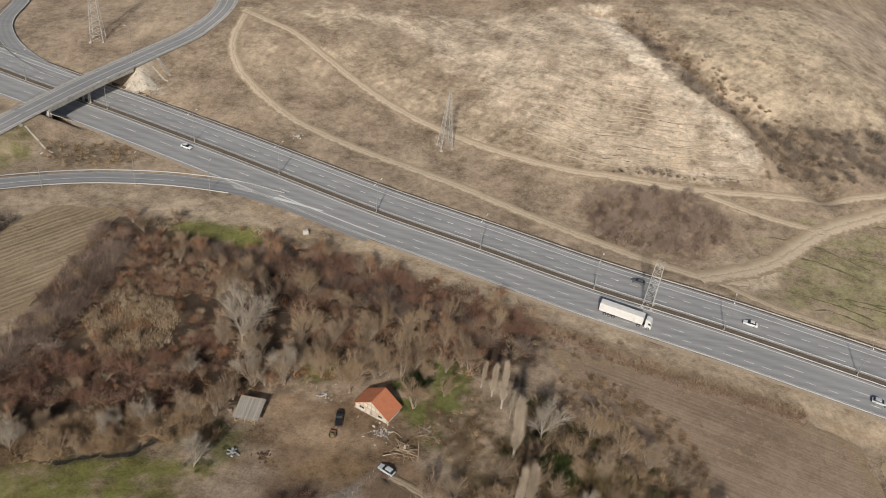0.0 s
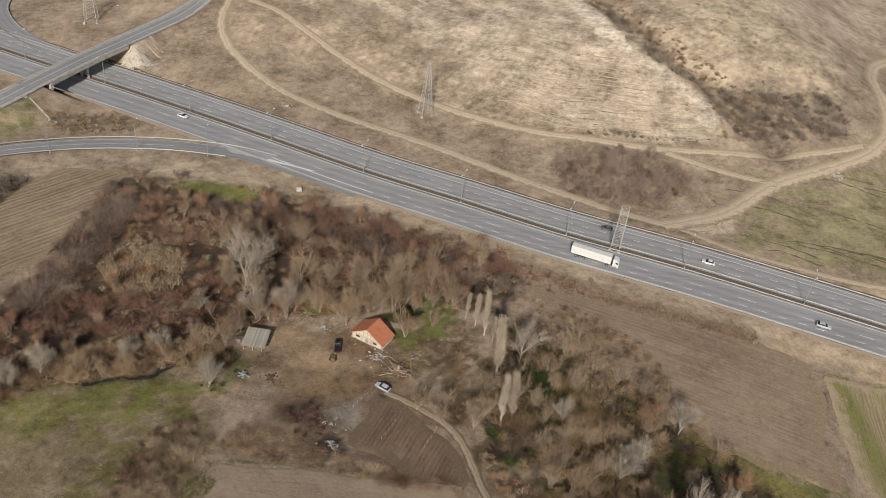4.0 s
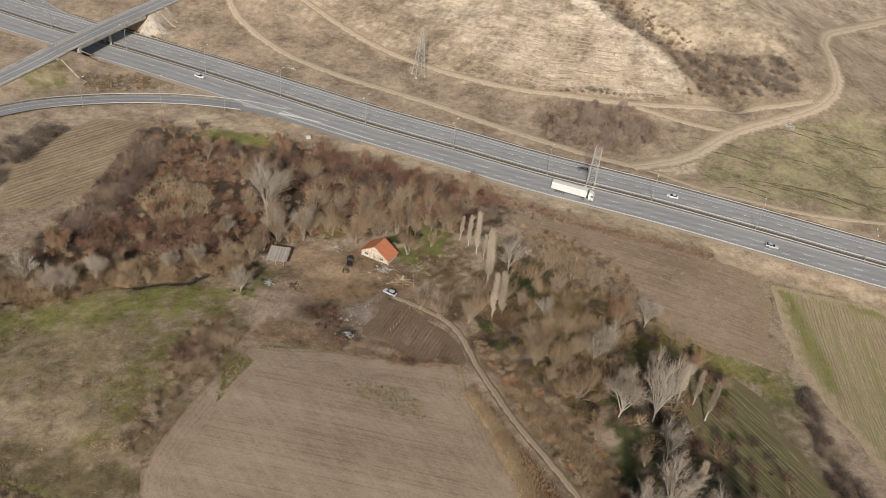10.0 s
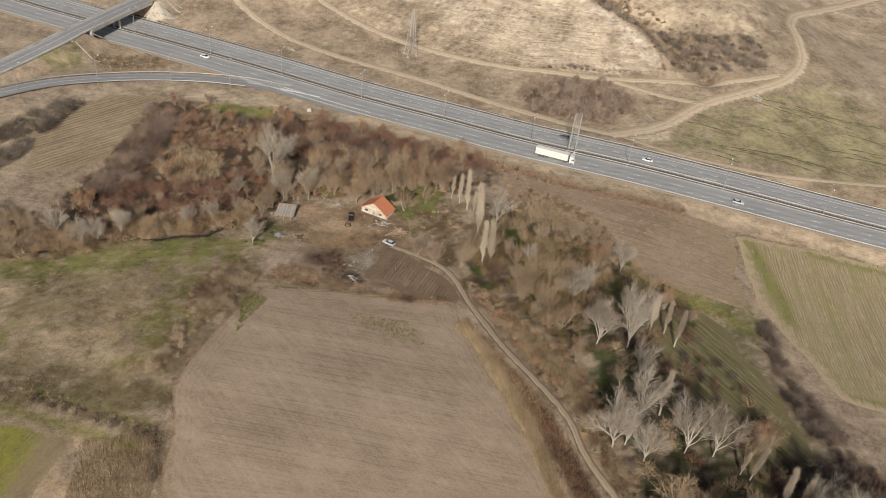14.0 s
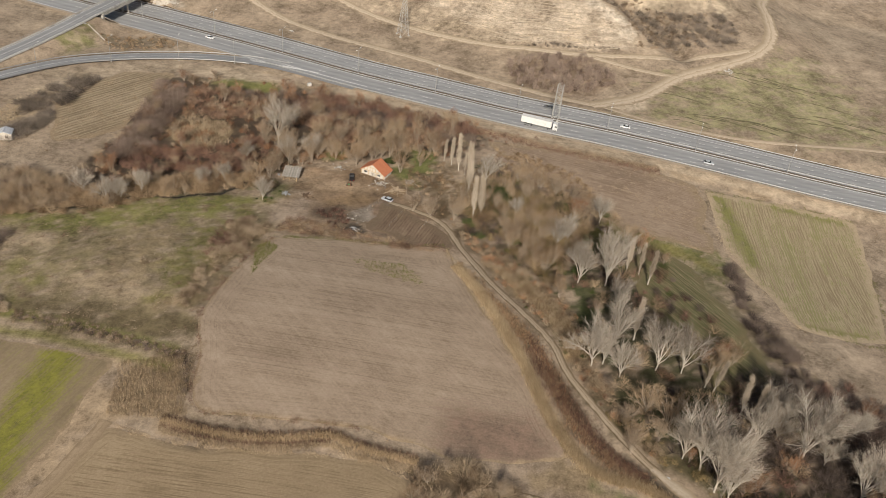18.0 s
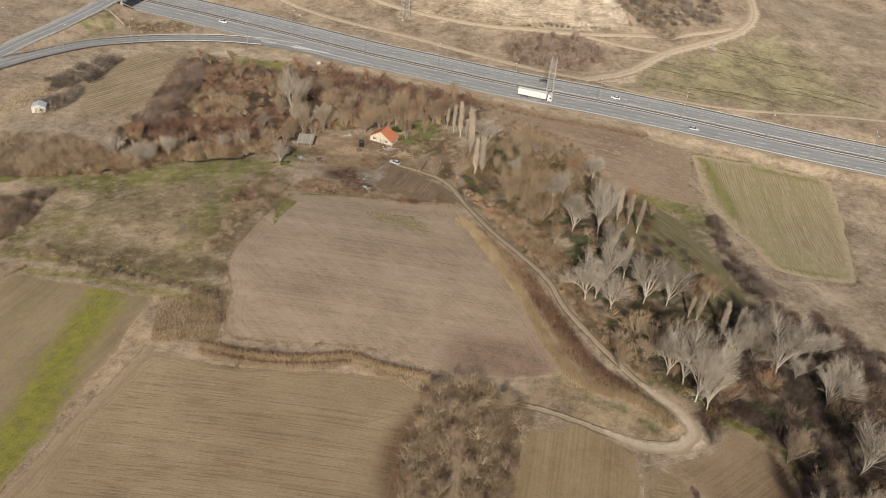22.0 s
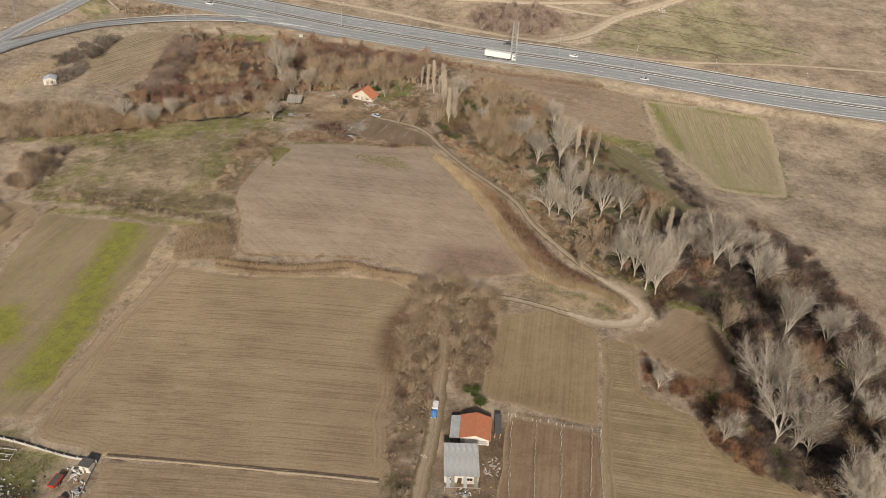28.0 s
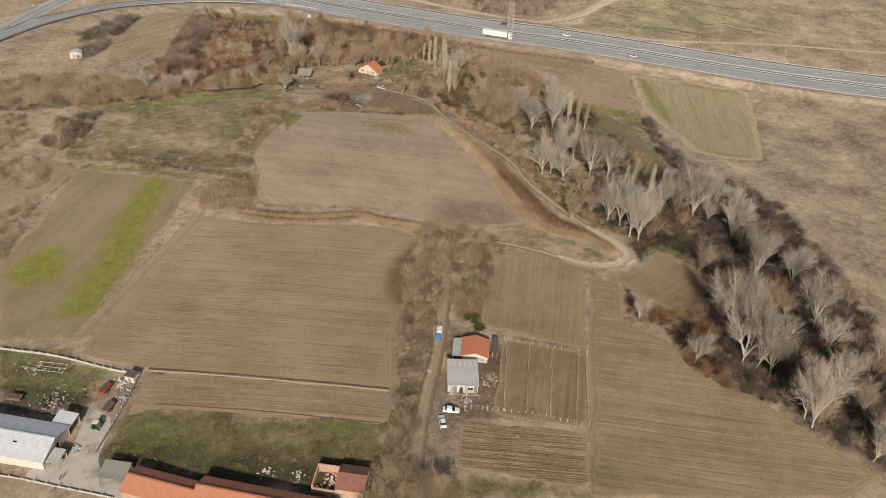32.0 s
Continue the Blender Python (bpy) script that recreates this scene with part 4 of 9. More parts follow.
above = np.where((hx - bx) * 0.45 + (hy - by) > 0, 1, -1)
worn = soft_noise(off * above + 0.06 * hx, bx * 0.13, 5.0, 71) + 0.7 * soft_noise(off * above, bx * 0.2, 2.6, 72) + 0.4 * soft_noise(hx, hy, 4, 73)
worn = np.clip((worn - 0.45) * 1.6, 0, 1) * np.where(above > 0, np.clip(1 - off / 70, 0.15, 1), np.clip(0.55 - off / 40, 0.0, 1))
worn *= np.clip(0.6 + 0.7 * soft_noise(hx, hy, 35, 74), 0, 1)
cc[some, :3] = cc[some, :3] * (1 - 0.75 * worn[:, None]) + np.array((0.52, 0.42, 0.30)) * 0.75 * worn[:, None]
bushy = np.clip((soft_noise(hx, hy, 5, 75) + 0.6 * soft_noise(hx, hy, 2.6, 76) - 0.95) * 1.5, 0, 1)[:, None] * 0.5
cc[some, :3] = cc[some, :3] * (1 - bushy) + np.array((0.19, 0.15, 0.11)) * bushy
level = np.zeros(len(gx))
level[np.flatnonzero(core)[some]] = off * above
cover = np.c_[cover, np.zeros(len(cover))]
cover[core] = cc
nx, ny = len(xs), len(ys)
i, j = (a.ravel() for a in np.meshgrid(np.arange(nx - 1), np.arange(ny - 1)))
quads = np.stack([j * nx + i, j * nx + i + 1, (j + 1) * nx + i + 1, (j + 1) * nx + i], 1)
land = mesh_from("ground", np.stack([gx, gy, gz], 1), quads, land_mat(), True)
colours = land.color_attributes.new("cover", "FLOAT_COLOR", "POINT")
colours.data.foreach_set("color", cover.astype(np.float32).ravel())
land.attributes.new("bench", "FLOAT", "POINT").data.foreach_set("value", level.astype(np.float32))
tagged(new("ground", land), "rolling dry winter grassland with green and bare patches", "ground", kind="structure")


def patch(name, polygon, turn, material, label, category="field", step=2.0, rise=0.10, seed=1, rough=0.8, relief=0.0, feather=1.4, marked=(), marked_feather=3.0):
    """A field laid on the land: a grid along its rows, drawn in to an uneven outline; marked: outlines of parts of another colour."""
    poly = wobble(polygon, rough, 2.5, seed)
    a = radians(turn)
    c, s = math.cos(a), math.sin(a)
    pts = np.array(poly)
    u, v = pts[:, 0] * c + pts[:, 1] * s, -pts[:, 0] * s + pts[:, 1] * c
    us, vs = np.arange(u.min() - step, u.max() + 2 * step, step), np.arange(v.min() - step, v.max() + 2 * step, step)
    gu, gv = (q.ravel() for q in np.meshgrid(us, vs))
    x, y = gu * c - gv * s, gu * s + gv * c
    hit = inside(x, y, poly)
    n = len(us)
    i, j = (q.ravel() for q in np.meshgrid(np.arange(n - 1), np.arange(len(vs) - 1)))
    f = np.stack([j * n + i, j * n + i + 1, (j + 1) * n + i + 1, (j + 1) * n + i], 1)
    f = f[hit[f].any(1)]
    used = np.zeros(len(x), bool)
    used[f.ravel()] = True
    out = used & ~hit
    _, bx, by = nearest(x[out], y[out], poly)
    x[out], y[out] = bx, by
    z = lift(x, y) + rise + relief * np.random.RandomState(seed).normal(0, 1, len(x))
    z[out] -= rise * 0.9
    order = np.cumsum(used) - 1
    me = mesh_from(name, np.stack([x, y, z], 1)[used], order[f], material, True)
    x, y = x[used], y[used]
    rgb = np.ones((len(x), 4), np.float32)
    rgb[:, 0] = np.clip(nearest(x, y, poly)[0] / feather, 0, 1)
    rgb[:, 1] = 0
    rgb[:, 2] = np.clip(nearest(x, y, poly)[0] / 12, 0, 1)
    for other in marked:
        d = nearest(x, y, other)[0] * np.where(inside(x, y, other), 1, -1)
        rgb[:, 1] = np.maximum(rgb[:, 1], np.clip(d / marked_feather + 0.5, 0, 1))
    layer = me.color_attributes.new("edges", "FLOAT_COLOR", "POINT")
    layer.data.foreach_set("color", rgb.ravel())
    return tagged(new(name, me), label, category, kind="structure")


def ribbon(name, points, width, material, label="", category="road", rise=0.08, step=3.0, cross=5, ragged=0.0, seed=0, crown=0.0, shift=0.0, lifted=None, kind="structure", ends=1.0):
    """A strip along a line, laid on the land, narrowing to a share of its width at the ends. UV x runs across it."""
    q, n = smooth_line(points, step)
    r = np.random.RandomState(seed)
    us = np.linspace(-0.5, 0.5, cross)
    rag = r.normal(0, ragged, (len(q), 2))
    verts, uvs = [], []
    for k in range(len(q)):
        for u in us:
            w = u * (width + (rag[k, 0] if u < 0 else rag[k, 1])) * (ends + (1 - ends) * min(1, min(k, len(q) - 1 - k) * step / 9)) + shift
            x, y = q[k] + n[k] * w
            verts.append((x, y, 0))
            uvs.append((u + 0.5, k * step / 10))
    v = np.array(verts)
    v[:, 2] = (lift(v[:, 0], v[:, 1]) if lifted is None else lifted(v[:, 0], v[:, 1])) + rise
    v[:, 2] += crown * np.tile(1 - (2 * us) ** 2, len(q))
    f = [(k * cross + m, (k + 1) * cross + m, (k + 1) * cross + m + 1, k * cross + m + 1) for k in range(len(q) - 1) for m in range(cross - 1)]
    f = np.array(f)[:, ::-1]
    me = mesh_from(name, v, f, material, True)
    layer = me.uv_layers.new(name="UVMap")
    layer.data.foreach_set("uv", np.array(uvs, np.float32)[f.ravel()].ravel())
    ob = new(name, me)
    return tagged(ob, label, category, kind=kind) if label else ob


BAND = [(-94.7, 45.5), (-86, 44.5), (-83.3, 38), (-85.7, 24.6), (-87.5, 10.7), (-88.3, -8.8), (-92, -38), (-105.5, -40), (-101, -14), (-99.5, -3.7), (-97.6, 14.5), (-95, 30.9)]
LEAF_GREEN = (0.19, 0.188, 0.036)
patch("field_1", FIELD_MID, -5, soil("harrowed_earth", (0.222, 0.166, 0.119), (0.338, 0.259, 0.19), (0.46, 0.364, 0.277), -9, 0.75, 0.6, stripes=0.22, cross=-52, tint=(0.225, 0.155, 0.115), headland=0.75), "harrowed pale brown field with crossing tractor passes", seed=1, feather=1.2, marked=([(11.1, 23.3), (34.1, 23.2), (39.2, 12.0), (34.9, 3.0), (19.7, 6.0), (9.0, 9.3)],), marked_feather=9)
# tint: russet soil plus the lane hedge's painted shadow.
patch("field_2", FIELD_SOUTH, -8, soil("tilled_earth", (0.195, 0.142, 0.088), (0.292, 0.22, 0.14), (0.395, 0.306, 0.203), -8.5, 0.62, 1.05, stripes=0.2, headland=0.45, tint=(0.135, 0.085, 0.052)), "tilled light brown field with long straight rows", seed=2, marked=(HEDGE_SHADE_TILL,), marked_feather=5.0)
patch("field_3", FIELD_STRIP, -9, soil("tilled_strip_earth", (0.17, 0.12, 0.078), (0.265, 0.196, 0.132), (0.36, 0.275, 0.19), -9, 0.8, 0.8), "narrow tilled brown strip below a furrow bank", seed=3, rough=0.5)
patch("field_4", FIELD_LEFT, 60, soil("sown_earth", (0.178, 0.134, 0.083), (0.252, 0.194, 0.124), (0.33, 0.262, 0.178), 65, 0.8, 0.45, (0.17, 0.17, 0.06), 0.2, tint=LEAF_GREEN), "pale sown field with a bright strip of young grass", seed=4, marked=(BAND, [(-124, -8), (-112, -2), (-108, -18), (-118, -24), (-126, -18)]), marked_feather=6.0)
patch("field_5", FIELD_WHEAT, 97, soil("winter_wheat", (0.25, 0.195, 0.12), (0.345, 0.28, 0.178), (0.48, 0.392, 0.265), 82, 0.8, 1.5, (0.19, 0.19, 0.07), 0.75, sown=0.22, furrow=0.2, ridge=1.0, around=(0.40, 0.315, 0.215), wander=5.0, tint=(0.185, 0.182, 0.06)), "winter wheat field with green rows and bare gaps", seed=6, rough=0.6, feather=5, marked=([(120.6, 150.5), (124.4, 150.3), (126, 138.1), (126.4, 116.6), (124.6, 102), (120.7, 103.8), (120.5, 121.1), (120.3, 136.7)], [(139.9, 147.2), (151.7, 144.8), (163.7, 141.9), (172, 138.2), (171, 136.1), (160.6, 139), (146.7, 142.7)], [(125.6, 70.5), (132.7, 70.8), (140.9, 69.4), (151, 68), (150, 66), (136.0, 66.5), (126, 68.2)]), marked_feather=3)
patch("field_6", FIELD_FALLOW, 65, soil("fallow_earth", (0.17, 0.12, 0.086), (0.285, 0.21, 0.152), (0.40, 0.308, 0.229), -20, 1.0, 0.45, stripes=0.12), "fallow grey-brown field with dry weeds", seed=7, rough=1.5, feather=6)
patch("field_7", FIELD_EAST, 75, soil("pale_tilled_earth", (0.165, 0.117, 0.066), (0.25, 0.184, 0.11), (0.33, 0.254, 0.16), 76, 0.9, 0.5, (0.15, 0.14, 0.05), 0.2), "small tilled field with a faint green tint", seed=8)
patch("field_8", FIELD_VINE, 76, soil("vineyard_earth", (0.135, 0.085, 0.055), (0.212, 0.14, 0.092), (0.295, 0.205, 0.138), 76, 1.0, 0.5), "bare dark brown vineyard plot", seed=9, rough=0.4, feather=1.5)
patch("field_9", FIELD_LONG, -10, soil("long_field_earth", (0.168, 0.126, 0.073), (0.248, 0.188, 0.113), (0.34, 0.264, 0.168), -13, 0.6, 0.95, stripes=0.25, headland=0.25), "long tilled brown field beside the wood", seed=10)
patch("field_10", FIELD_PLOT, -8, soil("ploughed_earth", (0.13, 0.08, 0.052), (0.245, 0.163, 0.107), (0.365, 0.265, 0.183), -8, 0.7, 1.2, furrow=0.15, wander=9.0, ridge=0.8), "coarsely ploughed plot with deep furrows", seed=11, rough=0.5, relief=0.05, step=1.2)
patch("field_11", FIELD_TERRACE, 48, soil("terrace_earth", (0.18, 0.137, 0.088), (0.285, 0.222, 0.148), (0.40, 0.32, 0.225), 50, 1.0, 1.0, (0.14, 0.13, 0.05), 0.5, furrow=0.2, wander=2.5, ridge=1.7), "terraced field with rows of dry stubble", seed=12, rough=1.0, feather=4)
patch("field_12", FIELD_DARK, -70, soil("dark_sown_earth", (0.08, 0.076, 0.034), (0.155, 0.135, 0.068), (0.31, 0.252, 0.155), -62, 0.7, 1.4, (0.06, 0.08, 0.022), 0.7, sown=0.22, furrow=0.12, wander=5.0, around=(0.15, 0.125, 0.065)), "dark green sown field with thin rows", seed=13, rough=1.5, feather=5)
patch("field_14", GARDEN_BED, 72, soil("garden_earth", (0.10, 0.067, 0.045), (0.178, 0.121, 0.083), (0.275, 0.2, 0.14), 70, 0.6, 0.4, (0.12, 0.12, 0.045), 0.25, furrow=0.08, ridge=1.1, around=(0.17, 0.122, 0.082)), "dark dug garden plot with rows beside a cottage", seed=15, rough=1.6, feather=6)
patch("field_15", [(-165.4, 24.5), (-150.2, 47.6), (-139.3, 49.0), (-131.7, 53.0), (-121.1, 44.1), (-124.3, 32.0), (-130.9, 19.2), (-139.5, -3.9), (-160, -8)], 58, soil("west_field_earth", (0.19, 0.138, 0.088), (0.28, 0.208, 0.135), (0.37, 0.285, 0.192), 58, 0.8, 0.5), "bare brown field beyond a weedy balk", seed=16, rough=0.8)
# tint: russet soil and tree shadow together, painted along the wood-side edge.
patch("field_13", ROUND_TILLED, 40, soil("round_field_earth", (0.145, 0.098, 0.06), (0.225, 0.162, 0.104), (0.31, 0.235, 0.158), 35, 1.0, 0.7, tint=(0.155, 0.095, 0.058)), "small rounded tilled field at the wood edge", seed=14, feather=3, marked=([(91, -17), (95.8, -18.1), (95.5, -28.8), (92.4, -40.6), (88.4, -45.3), (80.7, -44.4), (85.1, -37.8), (90.0, -27.8)],), marked_feather=2.5)

# ---------------------------------------------------------------- roads
DIRT = rut_mat("track_dirt", (0.57, 0.47, 0.36), (0.36, 0.285, 0.2), (0.42, 0.335, 0.24))
GRAVEL_LANE = rut_mat("lane_gravel", (0.355, 0.28, 0.203), (0.185, 0.136, 0.083), (0.285, 0.22, 0.15))
LANE = rut_mat("lane_dirt", (0.43, 0.35, 0.262), (0.17, 0.128, 0.08), (0.25, 0.195, 0.125))
TRACKS = [
    ("track_1", [(-101, 368), (-101, 341), (-95.6, 324.3), (-84.8, 309.7), (-64.7, 291.8), (-39.9, 279.1), (-16.7, 269.3), (5.5, 259.2), (26.7, 248), (46.8, 238.5), (66, 229.7), (84.7, 223), (100, 222)], 4.6, DIRT, "pale dirt track along the foot of the hill"),
    ("track_2", [(-103, 366), (-90.8, 357.2), (-76.1, 348.4), (-58.1, 332.9), (-41.2, 318.8), (-20.2, 303.2), (4, 288.6), (26.6, 279), (44.1, 274.4), (56.1, 273.4), (70.1, 271.9), (89.6, 270.2), (113.6, 270.9), (135.5, 271.5), (159.1, 277.3), (180, 286)], 4.2, DIRT, "pale dirt track climbing across the hill"),
    ("track_3", [(84, 222.5), (95.4, 226.7), (110.8, 234.8), (132.2, 253.6), (159.9, 268.5), (179.1, 281.3), (193.7, 300.9), (200.7, 329.4), (204, 350), (222.2, 380.2), (265.3, 416.8), (315.8, 449.7)], 8.0, DIRT, "wide pale dirt track winding up the valley"),
    ("track_4", [(92.6, 268.3), (108.7, 261.1), (120.1, 257.1), (134, 253.6)], 3.6, DIRT, "short dirt track linking two tracks"),
    ("track_5", [(90, 221), (105, 211), (122.3, 204.1), (146.3, 197), (171.7, 194.5), (216.7, 194), (300, 185)], 2.8, DIRT, "narrow dirt path beside the highway"),
    ("farm_track_1", [(-6, 128), (0.3, 124.9), (12.5, 115.7), (19.8, 97), (28, 78.5), (35.8, 65.3), (42.9, 52.1), (46.1, 38.8), (52.1, 25.8), (57.8, 15), (63, 6.5), (69, -0.5), (72.9, -6.5), (72, -12.6), (66.3, -16), (57.8, -15.3), (48.5, -10.8), (38.8, -6.3), (30.4, -3.7), (18, -3), (12, -12)], 2.5, LANE, "narrow earth farm track between reeds and wood"),
    ("farm_track_2", [(12, -8), (10.4, -25.9), (8.6, -37.2), (6.2, -52.9), (3.7, -64.9), (0.9, -75.9), (-1.2, -86.1), (-2.9, -99), (-5, -125)], 4.2, GRAVEL_LANE, "earth lane past the farmhouses"),
]
for k, (name, line, wide, stuff, words) in enumerate(TRACKS):
    ribbon(name, line, wide, stuff, words, "track", 0.14, 2.0, 7, wide * 0.10, 20 + k)

ribbon("track_bend", [(62.6, 6.9), (66, 3), (70, -2.0), (72.6, -6.8), (71.8, -12.4), (66.6, -15.8), (58, -15.2), (49, -11)], 4.2, rut_mat("bend_gravel", (0.50, 0.42, 0.33), (0.36, 0.285, 0.2), (0.45, 0.37, 0.285)), "wide pale gravel bend of a farm track", "track", 0.17, 1.5, 7, 0.5, 45, ends=0.45)
MARK_SOIL = surface("pressed_soil", (0.21, 0.155, 0.10), (0.29, 0.22, 0.148), 1.2, 0.95, 0.4, 0.04, own=False)
ribbon("wheel_mark", [(-52, -28), (-34.6, -21.0), (-15.2, -13.3), (4.5, -5.6)], 0.45, MARK_SOIL, "thin wheel mark across a tilled field", "wheel mark", 0.14, 2.0, 3, 0.1, 46)

ASPHALT = asphalt_mat("asphalt", (0.275, 0.275, 0.276), (0.395, 0.395, 0.394))
ASPHALT_OLD = asphalt_mat("old_asphalt", (0.24, 0.241, 0.243), (0.33, 0.331, 0.332))
WHITE_LINE = surface("road_paint", (0.62, 0.615, 0.60), (0.80, 0.795, 0.78), 3, 0.6, 0.1, own=False)
VERGE = surface("median_soil", (0.10, 0.08, 0.06), (0.2, 0.155, 0.115), 1.2, 0.95, 0.5, 0.05, own=False)
q_med, n_med = smooth_line(MEDIAN, 4.0)
road_z = lift(q_med[:, 0], q_med[:, 1])
for _ in range(60):
    road_z[1:-1] = 0.25 * road_z[:-2] + 0.5 * road_z[1:-1] + 0.25 * road_z[2:]


def road_level(x, y):
    """The level of the highway: that of its middle line at the same place along it."""
    k = np.argsort(q_med[:, 0])
    c, s = 0.936, -0.352
    return np.interp(x * c + y * s, q_med[k, 0] * c + q_med[k, 1] * s, road_z[k]) + 0.35


ribbon("road_1", MEDIAN, 13.4, ASPHALT, "grey asphalt carriageway of a highway", "road", 0.2, 4, 5, shift=-8.1, lifted=road_level)
ribbon("road_2", MEDIAN, 13.6, ASPHALT, "grey asphalt carriageway of a highway", "road", 0.2, 4, 5, shift=8.2, lifted=road_level)
ribbon("median_strip", MEDIAN, 3.4, VERGE, "dark earth strip between two carriageways", "median", 0.17, 4, 5, lifted=road_level, crown=0.1)

# ---------------------------------------------------------------- worn terrace edges on the hill
# Edges run darker than the hill to stand in for thin terrace shadows.
TERRACE_EARTH = surface("terrace_bank_earth", (0.34, 0.275, 0.205), (0.56, 0.465, 0.35), 0.8, 0.95, 0.5, 0.06, own=False)
q_hill, n_hill = smooth_line([(10, 296), (44, 279.5), (66, 276.5), (90, 275), (112, 276.5), (122, 279)], 2.5)
r_hill = np.random.RandomState(12)
for k in range(17):
    away = 2.5 + 2.7 * k + r_hill.uniform(-0.8, 0.8)
    first, last = int(r_hill.uniform(0.05, 0.35) * len(q_hill)), int((1.0 - 0.024 * k - r_hill.uniform(0.0, 0.08)) * len(q_hill))
    line = [tuple(q_hill[m] + n_hill[m] * (away + 0.4 * math.sin(m * 0.15 + k) + r_hill.normal(0, 0.12))) for m in range(first, last, 2)]
    ribbon("terrace_edge", line, 0.5, TERRACE_EARTH, "worn terrace edge with a painted shadow line on a pale hillside", "terrace", 0.12, 2.0, 3, 0.5, 300 + k, crown=0.12)

DARK_SOIL = surface("dark_furrow_soil", (0.075, 0.052, 0.036), (0.16, 0.115, 0.078), 1.0, 0.95, 0.6, 0.08, own=False)
BANK_SOIL = surface("pale_bank_soil", (0.26, 0.20, 0.135), (0.40, 0.315, 0.22), 1.0, 0.95, 0.6, 0.08, own=False)
FURROW = [(-73.3, -63.3), (-61.2, -65.3), (-47.6, -67.7), (-34.0, -70.1), (-22.1, -72.0), (-8.7, -74.2)]
ribbon("furrow_bank", FURROW, 0.8, BANK_SOIL, "low earth bank between two tilled strips", "earth bank", 0.12, 2.5, 5, 0.12, 330, crown=0.16)
ribbon("furrow", FURROW, 0.55, DARK_SOIL, "dark open furrow beside an earth bank", "furrow", 0.14, 2.5, 3, 0.1, 331, shift=0.8)
ribbon("furrow", [(-68.7, -76.3), (-53.4, -78.8), (-39.0, -81.1), (-24.7, -83.7), (-10.5, -86.0)], 0.4, DARK_SOIL, "dark open furrow at a field edge", "furrow", 0.14, 2.5, 3, 0.1, 332)
PASTURE_DRAIN = surface("pasture_drain_soil", (0.10, 0.09, 0.045), (0.19, 0.165, 0.09), 1.0, 0.95, 0.5, 0.06, own=False)
for k in range(24):
    x, y = (r_hill.uniform(120, 225), r_hill.uniform(205, 262))
    if inside(np.array([x]), np.array([y]), PASTURE_EAST)[0]:
        reach = r_hill.uniform(8, 20)
        line = [(x + reach * u, y - 0.42 * reach * u + r_hill.normal(0, 0.4) - 2.2 * u * u) for u in (-1, -0.5, 0, 0.5, 1)]
        ribbon("drain", line, 0.6, PASTURE_DRAIN, "thin dark drain line in green pasture", "drain", 0.1, 1.5, 3, 0.5, 340 + k)

ribbon("creek", CREEK, 1.2, surface("creek_water", (0.02, 0.02, 0.017), (0.05, 0.048, 0.04), 1.0, 0.2, 0.2, 0.02, own=False), "narrow dark creek under bare trees", "creek", 0.07, 1.5, 5, 0.6, 47)
FIELD_PATH = rut_mat("field_path_earth", (0.345, 0.262, 0.178), (0.29, 0.218, 0.145), (0.31, 0.234, 0.157))
ribbon("field_path", [(-71.2, 13.7), (-75.3, 3.4), (-79.9, -7.2), (-84.4, -17.7), (-88.7, -29.2), (-92.8, -39.2), (-95.8, -47.0)], 3.6, FIELD_PATH, "pale wheel-worn path between two fields", "track", 0.13, 2.0, 7, 0.4, 360)


# ---------------------------------------------------------------- shapes and parts
def part(name, shape, material, parent, label=""):
    """Links a bmesh or mesh as one part under a thing."""
    if isinstance(shape, bmesh.types.BMesh):
        me = bpy.data.meshes.new(name)
        shape.normal_update()
        shape.to_mesh(me)
        shape.free()
    else:
        me = shape
    if not me.materials:
        me.materials.append(material)
    ob = new(name, me)
    ob.parent = parent
    if label:
        ob["label"] = label
    return ob


def thing(name, m, label, category, group=""):
    ob = new(name)
    ob.empty_display_size = 0.3
    ob.matrix_world = m
    return tagged(ob, label, category, group)


def box(bm, size, at, turn=0.0, top=(1, 1), tilt=None):
    """A box standing with its base at z; top: how far its upper face is drawn in."""
    sx, sy, sz = (v / 2 for v in size)
    m = Matrix.Translation(at) @ Matrix.Rotation(radians(turn), 4, "Z")
    if tilt:
        m = m @ Euler([radians(v) for v in tilt]).to_matrix().to_4x4()
    low = [bm.verts.new(m @ Vector((x * sx, y * sy, 0))) for x, y in ((-1, -1), (1, -1), (1, 1), (-1, 1))]
    high = [bm.verts.new(m @ Vector((x * sx * top[0], y * sy * top[1], 2 * sz))) for x, y in ((-1, -1), (1, -1), (1, 1), (-1, 1))]
    bm.faces.new(low[::-1])
    bm.faces.new(high)
    for k in range(4):
        bm.faces.new((low[k], low[(k + 1) % 4], high[(k + 1) % 4], high[k]))
    return bm


def tube(bm, p0, p1, r0, r1, n=6, cap=True):
    p0, p1 = Vector(p0), Vector(p1)
    m = (p1 - p0).to_track_quat("Z", "Y").to_matrix()
    rings = []
    for p, r in ((p0, r0), (p1, r1)):
        rings.append([bm.verts.new(p + m @ Vector((r * math.cos(2 * math.pi * k / n), r * math.sin(2 * math.pi * k / n), 0))) for k in range(n)])
    for k in range(n):
        bm.faces.new((rings[0][k], rings[0][(k + 1) % n], rings[1][(k + 1) % n], rings[1][k]))
    if cap:
        bm.faces.new(rings[0][::-1])
        bm.faces.new(rings[1])
    return bm


